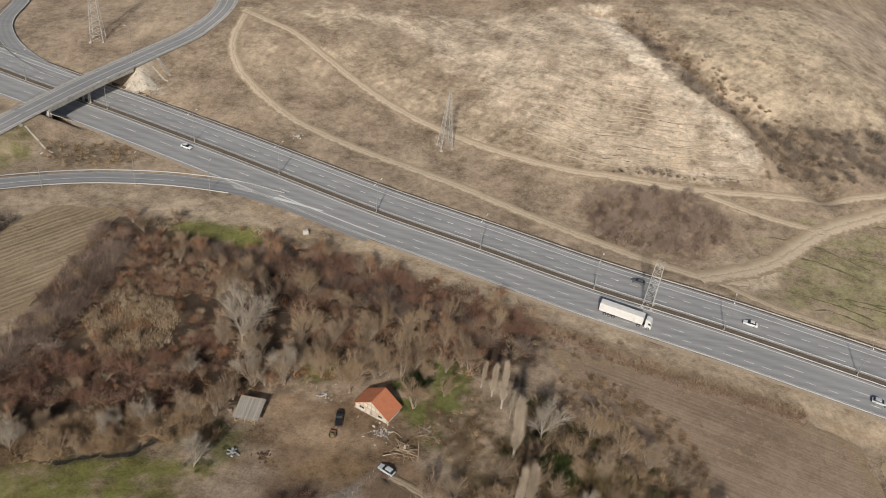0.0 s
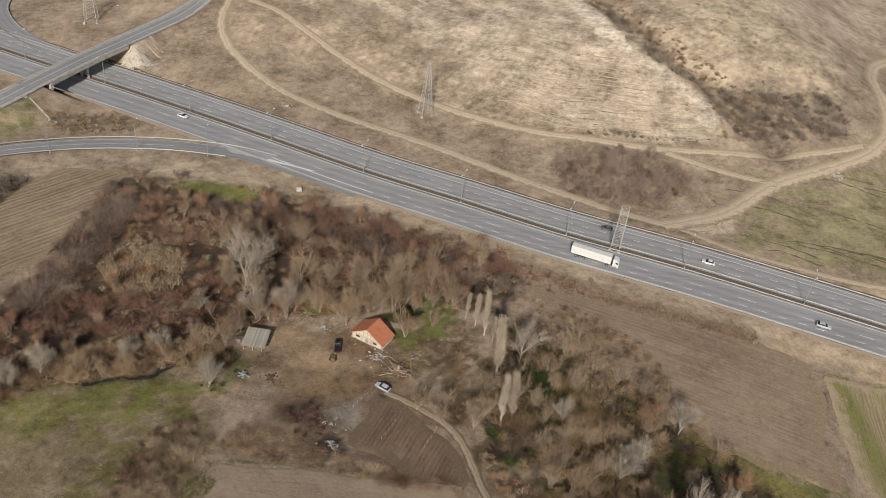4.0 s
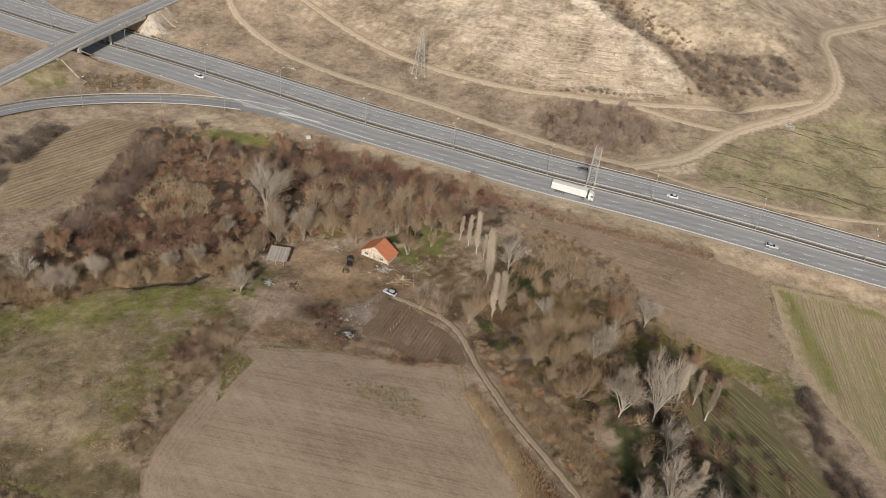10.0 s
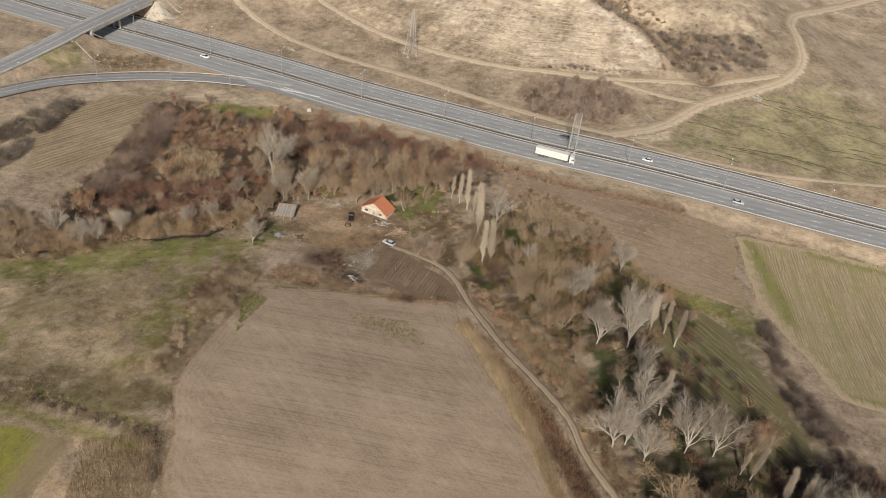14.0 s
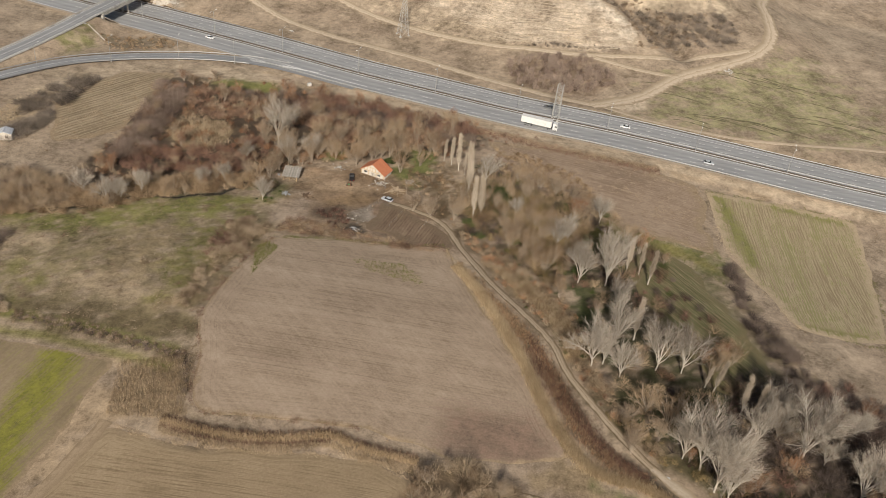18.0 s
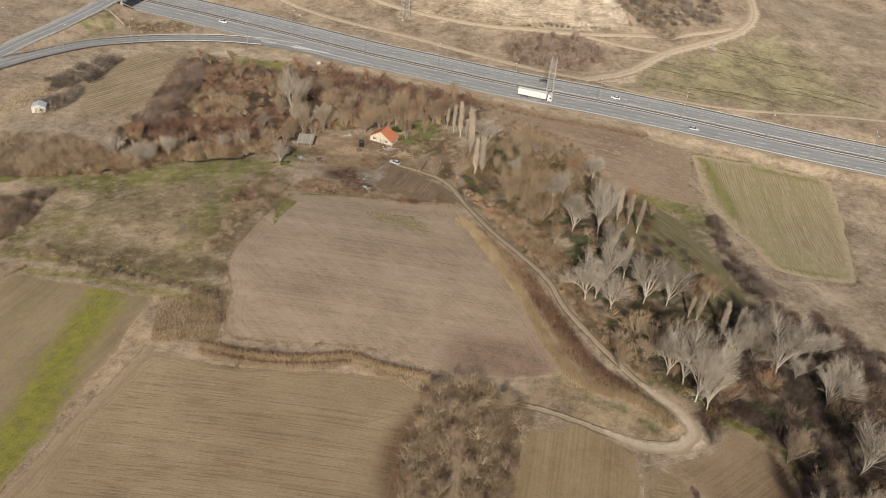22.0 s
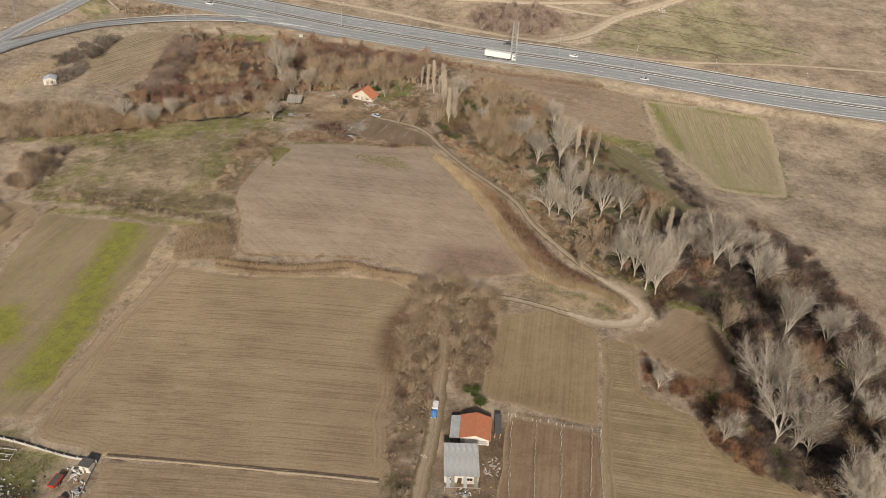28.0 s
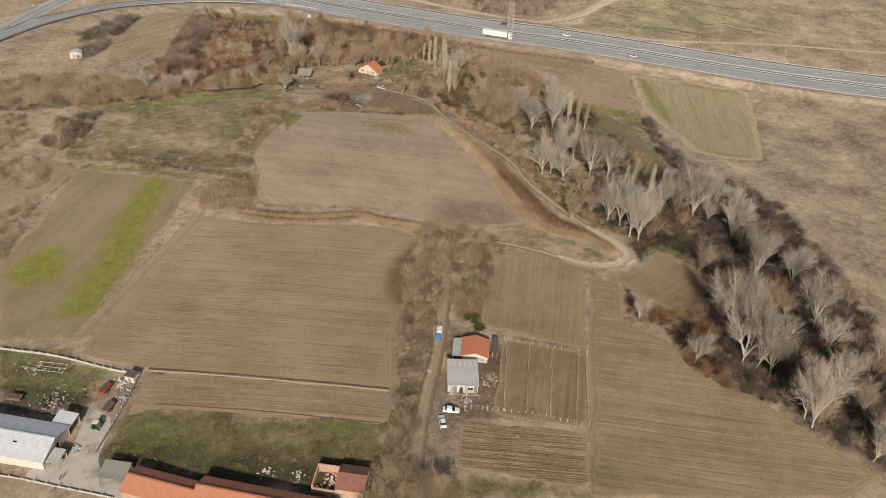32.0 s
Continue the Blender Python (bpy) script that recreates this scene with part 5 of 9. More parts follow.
def slab(bm, corners, thick):
    """A slab under the given upper corners."""
    high = [bm.verts.new(c) for c in corners]
    low = [bm.verts.new((c[0], c[1], c[2] - thick)) for c in corners]
    bm.faces.new(high)
    bm.faces.new(low[::-1])
    n = len(high)
    for k in range(n):
        bm.faces.new((low[k], low[(k + 1) % n], high[(k + 1) % n], high[k]))
    return bm


def softened(bm, width=0.03, segments=1):
    bmesh.ops.bevel(bm, geom=bm.edges[:] + bm.verts[:], offset=width, segments=segments, affect="EDGES", profile=0.6)
    return bm


def fresh():
    return bmesh.new()


STEEL = surface("galvanised_steel", (0.32, 0.32, 0.315), (0.47, 0.47, 0.46), 3, 0.6, 0.1, 0.005, 0.6)
LATTICE = surface("weathered_steel", (0.40, 0.39, 0.37), (0.55, 0.54, 0.51), 2, 0.6, 0.1, 0.005, 0.3)
CONCRETE = surface("concrete", (0.36, 0.34, 0.31), (0.52, 0.50, 0.46), 0.8, 0.9, 0.3, 0.02, own=False, wear=(0.26, 0.24, 0.21))
LAMP_GLASS = surface("lamp_cover", (0.75, 0.75, 0.73), (0.85, 0.85, 0.83), 2, 0.25, 0)

# ---------------------------------------------------------------- markings, rails and ramps
SEEN = [p for p in MEDIAN if -270 < p[0] < 270]


def line_mark(offset, width, name="edge_line", owner=None):
    ob = ribbon(name, SEEN, width, WHITE_LINE, rise=0.212, step=6, cross=2, shift=offset, lifted=road_level)
    ob.parent = owner
    return ob


road_south, road_north = bpy.data.objects["road_1"], bpy.data.objects["road_2"]
for offset, owner in ((-2.35, road_south), (-13.9, road_south), (2.3, road_north), (14.0, road_north), (11.8, road_north)):
    line_mark(offset, 0.34, "edge_line", owner)
ribbon("roadside_ditch", SEEN, 1.2, DARK_SOIL, "shallow dark ditch along a highway", "ditch", 0.1, 3.0, 3, 0.25, 370, shift=16.9)
q_mark, n_mark = smooth_line(SEEN, 1.0)
travel = np.r_[0, np.cumsum(np.linalg.norm(np.diff(q_mark, axis=0), axis=1))]


def dashes(offset, long, gap, owner, mark, until=None, begin=None):
    """Broken lane lines: every dash a thin slab of paint of its own."""
    shape = mesh_from("lane_dash", [(-long / 2, -0.12, 0), (long / 2, -0.12, 0), (long / 2, 0.12, 0), (-long / 2, 0.12, 0), (-long / 2, -0.12, 0.012), (long / 2, -0.12, 0.012), (long / 2, 0.12, 0.012), (-long / 2, 0.12, 0.012)],
                      [(0, 3, 2, 1), (4, 5, 6, 7), (0, 1, 5, 4), (1, 2, 6, 5), (2, 3, 7, 6), (3, 0, 4, 7)], WHITE_LINE)
    s = float(np.interp(mark, q_mark[:, 0], travel)) % (long + gap)
    while s < travel[-1]:
        k = int(np.searchsorted(travel, s))
        k = min(max(k, 1), len(q_mark) - 2)
        x, y = q_mark[k] + n_mark[k] * offset
        if (until is None or x < until) and (begin is None or x > begin):
            way = q_mark[k + 1] - q_mark[k - 1]
            ob = new("lane_dash", shape)
            ob.matrix_world = pose(x, y, float(road_level(x, y)) + 0.208, 0, 0, math.degrees(math.atan2(way[1], way[0])))
            ob.parent = owner
        s += long + gap


dashes(-7.4, 5.6, 11.6, road_south, -6.6)
dashes(-11.05, 2.7, 3.2, road_south, 5.5, begin=-16)
dashes(4.3, 5.6, 11.6, road_north, -12.4)
dashes(8.0, 2.7, 3.1, road_north, -33.9)
merge = [tuple(q_mark[k] + n_mark[k] * -11.05) for k in range(len(q_mark)) if -54 < q_mark[k][0] < -15][::5]
ribbon("merge_line", merge, 0.5, WHITE_LINE, rise=0.214, step=5, cross=2, lifted=road_level).parent = road_south

W_BEAM = ((-0.02, 0.42), (0.05, 0.47), (0.05, 0.55), (-0.02, 0.60), (0.05, 0.65), (0.05, 0.73), (-0.02, 0.78))
post_bm = softened(box(fresh(), (0.12, 0.10, 0.74), (0, 0, 0)), 0.015)
POST = bpy.data.meshes.new("post")
post_bm.to_mesh(POST)
post_bm.free()
POST.materials.append(STEEL)


def guardrail(points, offset, label, level, side=1, gap=4.0, grow=1.0):
    """A steel crash barrier: a folded rail on posts."""
    q, n = smooth_line(points, gap)
    root = thing("guardrail", pose(0, 0, 0), label, "guardrail", "highway guardrails")
    v, k = [], len(W_BEAM)
    place = q + n * offset
    z = level(place[:, 0], place[:, 1])
    for (x, y), (nx, ny), h in zip(place, n, z):
        v += [(x + nx * a * side * 1.8, y + ny * a * side * 1.8, h + b * grow) for a, b in W_BEAM]
    f = [(i * k + m, (i + 1) * k + m, (i + 1) * k + m + 1, i * k + m + 1) for i in range(len(q) - 1) for m in range(k - 1)]
    part("rail", mesh_from("rail", v, f, STEEL), STEEL, root)
    for (x, y), (nx, ny), h in zip(place, n, z):
        ob = new("post", POST)
        ob.matrix_world = pose(x - nx * 0.1 * side, y - ny * 0.1 * side, h, 0, 0, math.degrees(math.atan2(ny, nx)))
        ob.parent = root
    return root


def level_of(rise):
    return lambda x, y: road_level(x, y) + rise


guardrail(SEEN, -1.55, "steel crash barrier along a median strip", level_of(0.2), -1)
guardrail(SEEN, 1.55, "steel crash barrier along a median strip", level_of(0.2), 1)
guardrail(SEEN, 15.3, "steel crash barrier at the outer road edge", level_of(0.1), -1)
guardrail([p for p in SEEN if p[0] > -70], -15.0, "steel crash barrier at the outer road edge", level_of(0.1), 1)
ribbon("verge_1", SEEN, 2.2, VERGE, "dark earth gutter beside the highway", "verge", 0.03, 4, 3, 0.4, 4, shift=16.2, lifted=lambda x, y: road_level(x, y))
ribbon("verge_2", SEEN, 1.6, surface("verge_gravel", (0.34, 0.27, 0.2), (0.5, 0.42, 0.33), 1.5, 0.95, 0.4, 0.04, own=False), "pale gravel verge beside the highway", "verge", 0.06, 4, 3, 0.4, 5, shift=-15.4, lifted=lambda x, y: road_level(x, y))

RAMP = [(-206, 130), (-197, 150), (-190, 166), (-180, 184), (-168, 200.5), (-150, 219.5), (-130, 230.5), (-112.5, 236), (-93.7, 239), (-74, 239.4), (-57, 235.8), (-40, 229.3), (-24, 222.6)]
LOOP = [(-226, 410), (-215, 388), (-209.8, 370), (-208, 355), (-204, 343), (-195, 330), (-183, 319), (-169, 310), (-154, 303), (-138, 296), (-120, 288)]


def ramp_level(x, y):
    """Ramps lie on the land and run out level with the highway."""
    d = nearest(x, y, MEDIAN, False)[0]
    k = np.clip((d - 13) / 9, 0, 1)
    return road_level(x, y) * (1 - k) + (lift(x, y) + 0.38) * k


ribbon("road_3", RAMP, 7.6, ASPHALT_OLD, "curving asphalt slip road joining the highway", "road", 0.165, 3, 5, lifted=ramp_level)
ribbon("road_4", LOOP, 7.4, ASPHALT_OLD, "asphalt loop ramp leaving the highway", "road", 0.165, 3, 5, lifted=ramp_level)
for owner, line, level in (("road_3", RAMP[:10], ramp_level), ("road_4", LOOP[:9], ramp_level)):
    for s in (-3.3, 3.3):
        ribbon("edge_line", line, 0.14, WHITE_LINE, rise=0.18, step=5, cross=2, shift=s, lifted=level).parent = bpy.data.objects[owner]
ribbon("edge_line", RAMP[:9], 0.2, WHITE_LINE, rise=0.18, step=5, cross=2, lifted=ramp_level).parent = bpy.data.objects["road_3"]
guardrail(RAMP[:11], 4.3, "steel crash barrier along the slip road", lambda x, y: ramp_level(x, y) + 0.1, -1, 4.0, 1.1)
guardrail(RAMP[:10], -4.3, "steel crash barrier along the slip road", lambda x, y: ramp_level(x, y) + 0.1, 1, 4.0, 1.1)
guardrail(LOOP[:9], -4.2, "steel crash barrier along the loop ramp", lambda x, y: ramp_level(x, y) + 0.1, 1, 4.0)
# painted wedge where the slip road joins
wedge = fresh()
for k in range(17):
    u = k / 16
    a, b = Vector((-75.0 + 16.5 * u, 241.9 - 4.4 * u)), Vector((-72.6 + 12.6 * u, 239.2 - 1.9 * u))
    z = float(road_level(*a)) + 0.235
    slab(wedge, [(b.x, b.y, z), (b.x + 0.34, b.y - 0.1, z), (a.x + 0.34, a.y - 0.1, z), (a.x, a.y, z)], 0.02)
slab(wedge, [(x, y, float(road_level(x, y)) + 0.235) for x, y in ((-59.6, 236.6), (-41.6, 232.9), (-41.4, 233.4), (-58.6, 237.9))], 0.02)
part("hatch_marking", wedge, WHITE_LINE, road_south)

# ---------------------------------------------------------------- overpass
def overpass():
    root = thing("overpass", pose(0, 0, 0), "concrete road bridge over the highway on sloped abutments", "bridge")
    level = lambda x, y: np.where((y > 315) | (y < 262), np.maximum(deck_level(y), lift(x, y) + 0.12), deck_level(y))  # noqa: E731
    whole = [p for p in OVERPASS]
    q, n = smooth_line(whole, 3)
    for name, wide, rise, stuff, s in (("carriageway", 7.6, 0.06, ASPHALT_OLD, 0.0), ("walkway", 1.3, 0.16, CONCRETE, 4.45), ("walkway", 1.3, 0.16, CONCRETE, -4.45)):
        ribbon(name, whole, wide, stuff, rise=rise, step=3, cross=3, shift=s, lifted=level).parent = root
    for s in (-3.4, 3.4, 0):
        ribbon("edge_line", whole, 0.22, WHITE_LINE, rise=0.075, step=4, cross=2, shift=s, lifted=level).parent = root
    span = [(x, y) for x, y in q if 266 < y < 311]
    deck = fresh()
    nn = [v for (x, y), v in zip(q, n) if 266 < y < 311]
    for (a, na), (b, nb) in zip(zip(span, nn), list(zip(span, nn))[1:]):
        za, zb = float(deck_level(a[1])), float(deck_level(b[1]))
        c = [(*(np.array(a) + na * 5.3), za), (*(np.array(a) - na * 5.3), za), (*(np.array(b) - nb * 5.3), zb), (*(np.array(b) + nb * 5.3), zb)]
        slab(deck, c[::-1], 1.25)
    bmesh.ops.remove_doubles(deck, verts=deck.verts, dist=0.01)
    part("deck", deck, CONCRETE, root)
    for s in (-5.15, 5.15):
        rail = fresh()
        some = [(x, y, nx, ny) for (x, y), (nx, ny) in zip(q, n) if 225 < y < 372]
        for a, b in zip(some, some[1:]):
            p0 = (a[0] + a[2] * s, a[1] + a[3] * s)
            p1 = (b[0] + b[2] * s, b[1] + b[3] * s)
            for h, r in ((1.05, 0.05), (0.6, 0.035)):
                tube(rail, (*p0, float(deck_level(p0[1])) + h), (*p1, float(deck_level(p1[1])) + h), r, r, 4, False)
            tube(rail, (*p0, float(deck_level(p0[1]))), (*p0, float(deck_level(p0[1])) + 1.05), 0.045, 0.045, 4, False)
        part("railing", rail, STEEL, root, "grey steel railing")
    pier = fresh()
    for k in (-3.2, 0.0, 3.2):
        x, y = -145.3 + k * 0.94, 287.6 - k * 0.35
        z = float(road_level(x, y))
        box(pier, (1.0, 1.0, 5.3 - z - 1.4), (x, y, z), 20)
    box(pier, (9.4, 1.3, 0.5), (-145.3, 287.6, 3.4), -20)
    part("pier", pier, CONCRETE, root)
    for y0, sign in ((266.5, -1), (311.5, 1)):
        k = int(np.argmin(np.abs(q[:, 1] - y0)))
        (x, y), (nx, ny) = q[k], n[k]
        wall = fresh()
        box(wall, (11.2, 1.2, 4.6), (x, y, float(deck_level(y)) - 5.0), math.degrees(math.atan2(ny, nx)))
        part("abutment", wall, CONCRETE, root)
        cone = fresh()
        for w, out in ((-8.5, 0), (8.5, 0)):
            pass
        along = np.array([-ny, nx]) * (1 if ny * 0 + nx < 0 else -1)
        along = along if along[1] * sign < 0 else -along
        top = [np.array([x, y]) + np.array([nx, ny]) * w for w in (-6.2, 6.2)]
        foot = [np.array([x, y]) + np.array([nx, ny]) * w + along * 7.2 for w in (-9.5, 9.5)]
        zt, zf = float(deck_level(y)) - 1.35, float(road_level(x, y)) + 0.1
        c = [(*top[0], zt), (*top[1], zt), (*foot[1], zf), (*foot[0], zf)]
        slab(cone, c if (Vector(c[1]) - Vector(c[0])).cross(Vector(c[2]) - Vector(c[1])).z > 0 else c[::-1], 0.3)
        part("slope_paving", cone, surface("slope_paving", (0.42, 0.37, 0.31), (0.58, 0.53, 0.46), 1.2, 0.95, 0.5, 0.05, own=False, wear=(0.3, 0.24, 0.17)), root, "pale concrete slope paving")
    for (x, y), turn in (((-127.5, 318.5), -38), ((-159.5, 259.5), -40)):
        a = radians(turn)
        for k in range(14):
            px, py = x + math.cos(a) * k * 0.75, y + math.sin(a) * k * 0.75
            step = box(fresh(), (0.8, 1.1, 0.3), (px, py, max(float(deck_level(y)) - k * 0.42, lift1(px, py)) - 0.12), turn)
            part("drain_step", step, CONCRETE, root, "pale concrete drain step")
    return root


overpass()


SLOPE_STONE = surface("slope_paving", (0.40, 0.355, 0.30), (0.58, 0.525, 0.455), 0.9, 0.95, 0.4, 0.04, own=False, wear=(0.30, 0.25, 0.19))
patch("slope_paving", [(-136.6, 299.4), (-133.8, 303.5), (-130.0, 308.4), (-119.6, 302.8), (-127, 299.0)], 0, SLOPE_STONE, "pale concrete slope paving beside a road bridge", "paving", step=1.0, rise=0.12, rough=0.2, seed=33)
for line in ([(-128.6, 313.1), (-123.8, 310.5), (-119.1, 307.9)], [(-151.1, 253.8), (-145.3, 250.7), (-139.5, 247.6)]):
    ribbon("slope_gutter", line, 0.8, SLOPE_STONE, "straight concrete gutter down a road bank", "gutter", 0.14, 1.5, 5, 0.1, 34, crown=-0.1)

# ---------------------------------------------------------------- street lamps and lattice towers
def street_lamp(arms, tall, label, group):
    root = thing("street_lamp", pose(0, 0, 0), label, "street lamp", group)
    part("base_plate", softened(box(fresh(), (0.5, 0.5, 0.12), (0, 0, 0)), 0.02), CONCRETE, root)
    part("pole", tube(fresh(), (0, 0, 0.1), (0, 0, tall), 0.15, 0.075, 8), STEEL, root)
    for s in arms:
        part("arm", tube(fresh(), (0, 0, tall - 0.1), (s * 1.9, 0, tall + 0.35), 0.06, 0.05, 6), STEEL, root)
        head = part("lamp_head", softened(box(fresh(), (0.95, 0.36, 0.17), (s * 2.25, 0, tall + 0.30), 0, (0.8, 0.7)), 0.03), surface("lamp_housing", (0.70, 0.70, 0.68), (0.82, 0.82, 0.80), 2, 0.4, 0), root)
        part("lens", softened(box(fresh(), (0.6, 0.26, 0.05), (s * 2.3, 0, tall + 0.255)), 0.015), LAMP_GLASS, head, "clear lamp lens")
    return root


MEDIAN_LAMPS = [-173, -134.4, -95.5, -60.8, -24, 12, 48.4, 86.5, 122.3, 158, 199, 238]
first = None
for x in MEDIAN_LAMPS:
    k = int(np.argmin(np.abs(q_mark[:, 0] - x)))
    y = q_mark[k, 1]
    turn = math.degrees(math.atan2(n_mark[k, 1], n_mark[k, 0]))
    m = pose(x, y, float(road_level(x, y)) + 0.2, 0, 0, turn)
    if first is None:
        first = street_lamp((-1, 1), 11.6, "tall steel street lamp with two arms", "median street lamps")
        first.matrix_world = m
    else:
        copy_thing(first, m)
single = None
for x, y, turn in ((-132.6, 225.2, 65), (-105, 233.6, 80), (-80.3, 235.2, 85), (-158.4, 209.5, 50), (-177, 181, 30), (-140.4, 326, 160), (-123.5, 351, 165), (-203, 326, 30), (-187, 225, 160)):
    z = lift1(x, y)
    m = pose(x, y, z, 0, 0, turn)
    if single is None:
        single = street_lamp((1,), 11.4, "tall steel street lamp with one arm", "ramp street lamps")
        single.matrix_world = m
    else:
        copy_thing(single, m)


def lattice_tower(m, tall, base, top, arms, label):
    """A steel lattice tower: four legs, horizontal rings, crossed braces and cross-arms."""
    root = thing("lattice_tower", m, label, "pylon", "power pylons")
    legs = [(-1, -1), (1, -1), (1, 1), (-1, 1)]
    n = max(4, int(tall / 2.2))
    at = lambda leg, z: (leg[0] * (base + (top - base) * z / tall) / 2, leg[1] * (base + (top - base) * z / tall) / 2, z)  # noqa: E731
    for leg in legs:
        part("leg", tube(fresh(), at(leg, -0.6), at(leg, tall), 0.11, 0.08, 4), LATTICE, root)
        part("footing", softened(box(fresh(), (0.9, 0.9, 0.8), (leg[0] * base / 2, leg[1] * base / 2, -0.5)), 0.04), CONCRETE, root)
    for side in range(4):
        a, b = legs[side], legs[(side + 1) % 4]
        for k in range(n):
            z0, z1 = tall * (k / n) ** 0.9, tall * ((k + 1) / n) ** 0.9
            for p, q in ((at(a, z0), at(b, z1)), (at(b, z0), at(a, z1)), (at(a, z1), at(b, z1))):
                part("brace", tube(fresh(), p, q, 0.05, 0.05, 3, False), LATTICE, root)
    for z, reach in arms:
        for s in (-1, 1):
            arm = fresh()
            w = (base + (top - base) * z / tall) / 2
            for y in (-w, w):
                tube(arm, (s * w, y, z), (s * reach, 0, z + 0.3), 0.06, 0.05, 4, False)
                tube(arm, (s * w, y, z + 1.2), (s * reach, 0, z + 0.3), 0.05, 0.05, 4, False)
            part("cross_arm", arm, LATTICE, root)
    return root


lattice_tower(pose(-4.2, 284.6, lift1(-4.2, 284.6), 0, 0, 25), 22.5, 4.6, 0.7, (), "tall tapering steel lattice pylon on dry grass")
lattice_tower(pose(64.5, 203.8, float(road_level(64.5, 203.8)) + 0.2, 0, 0, -20), 16.5, 2.9, 2.4, (), "straight steel lattice tower standing in the median strip")
lattice_tower(pose(-160, 338.5, lift1(-160, 338.5), 0, 0, 10), 30, 5.4, 1.4, ((24, 5), (27.5, 4)), "tall steel lattice pylon inside the loop ramp")


# ---------------------------------------------------------------- trees and scrub
PALE_BARK = twig_mat("pale_bark", (0.19, 0.155, 0.125), (0.36, 0.305, 0.25), (0.55, 0.48, 0.40))
PALE_TRUNK = surface("pale_trunk", (0.36, 0.318, 0.267), (0.60, 0.55, 0.48), 2, 0.85, 0.4, 0.02, wear=(0.25, 0.21, 0.17))
POPLAR_BARK = twig_mat("poplar_bark", (0.29, 0.235, 0.18), (0.47, 0.395, 0.31), (0.66, 0.57, 0.46))
BROWN_BARK = twig_mat("brown_bark", (0.16, 0.106, 0.063), (0.34, 0.236, 0.146), (0.495, 0.368, 0.24))
GREY_TWIG = twig_mat("grey_brown_twigs", (0.165, 0.115, 0.077), (0.33, 0.245, 0.168), (0.485, 0.38, 0.275))
BROWN_TRUNK = surface("brown_trunk", (0.30, 0.24, 0.185), (0.52, 0.44, 0.355), 2, 0.9, 0.4, 0.02)
RUSSET_TWIG = twig_mat("russet_twigs", (0.11, 0.055, 0.034), (0.29, 0.15, 0.084), (0.45, 0.26, 0.152))
DARK_TWIG = twig_mat("dark_twigs", (0.042, 0.032, 0.028), (0.115, 0.086, 0.072), (0.22, 0.17, 0.14))
GULLY_TWIG = twig_mat("dark_grey_twigs", (0.085, 0.068, 0.056), (0.19, 0.155, 0.125), (0.33, 0.275, 0.225))
SAPLING_TWIG = twig_mat("sapling_twigs", (0.12, 0.085, 0.068), (0.245, 0.178, 0.142), (0.38, 0.295, 0.24))
DARK_RUSSET = twig_mat("dark_russet_twigs", (0.058, 0.033, 0.027), (0.159, 0.089, 0.066), (0.286, 0.172, 0.127))
RED_TWIG = twig_mat("reddish_twigs", (0.12, 0.07, 0.049), (0.255, 0.157, 0.11), (0.39, 0.265, 0.19))
TAN_TWIG = twig_mat("tan_twigs", (0.175, 0.125, 0.082), (0.335, 0.252, 0.165), (0.48, 0.375, 0.262))
OLIVE_TWIG = twig_mat("olive_twigs", (0.13, 0.095, 0.04), (0.25, 0.18, 0.085), (0.36, 0.27, 0.14))
IVY = twig_mat("evergreen_leaves", (0.02, 0.03, 0.01), (0.045, 0.06, 0.018), (0.09, 0.11, 0.035))
REED = twig_mat("dry_reed", (0.22, 0.157, 0.095), (0.42, 0.32, 0.208), (0.58, 0.465, 0.325))
GRASS = twig_mat("dry_grass", (0.17, 0.125, 0.07), (0.31, 0.235, 0.14), (0.46, 0.36, 0.23))
GREEN_GRASS = twig_mat("green_grass", (0.08, 0.085, 0.02), (0.14, 0.15, 0.04), (0.22, 0.21, 0.08))


def slivers(name, p0, p1, width, material, r):
    """Thin tapering twigs or blades from p0 to p1 as one mesh."""
    p0, p1 = np.asarray(p0, float), np.asarray(p1, float)
    d = p1 - p0
    side = np.cross(d, r.normal(0, 1, d.shape))
    side /= np.linalg.norm(side, axis=1)[:, None] + 1e-9
    side *= (np.asarray(width) / 2)[:, None] if np.ndim(width) else width / 2
    v = np.stack([p0 - side, p0 + side, p1], 1).reshape(-1, 3)
    return mesh_from(name, v, np.arange(len(v)).reshape(-1, 3), material)


def limb_tubes(name, runs, material):
    """Tapered tubes along runs of (points, radius at foot, radius at end, sides)."""
    verts, tris, base = [], [], 0
    for points, r0, r1, n in runs:
        points = np.asarray(points, float)
        k = len(points)
        way = np.gradient(points, axis=0)
        way /= np.linalg.norm(way, axis=1)[:, None] + 1e-9
        ref = np.array([1.0, 0.2, 0.1])
        a = np.cross(way, ref)
        a /= np.linalg.norm(a, axis=1)[:, None] + 1e-9
        b = np.cross(way, a)
        for i in range(k):
            r = r0 + (r1 - r0) * i / (k - 1)
            for m in range(n):
                t = 2 * math.pi * m / n
                verts.append(points[i] + r * (math.cos(t) * a[i] + math.sin(t) * b[i]))
        for i in range(k - 1):
            for m in range(n):
                p, q = base + i * n + m, base + i * n + (m + 1) % n
                tris.append((p, q, q + n, p + n))
        base += k * n
    return mesh_from(name, verts, tris, material, True)


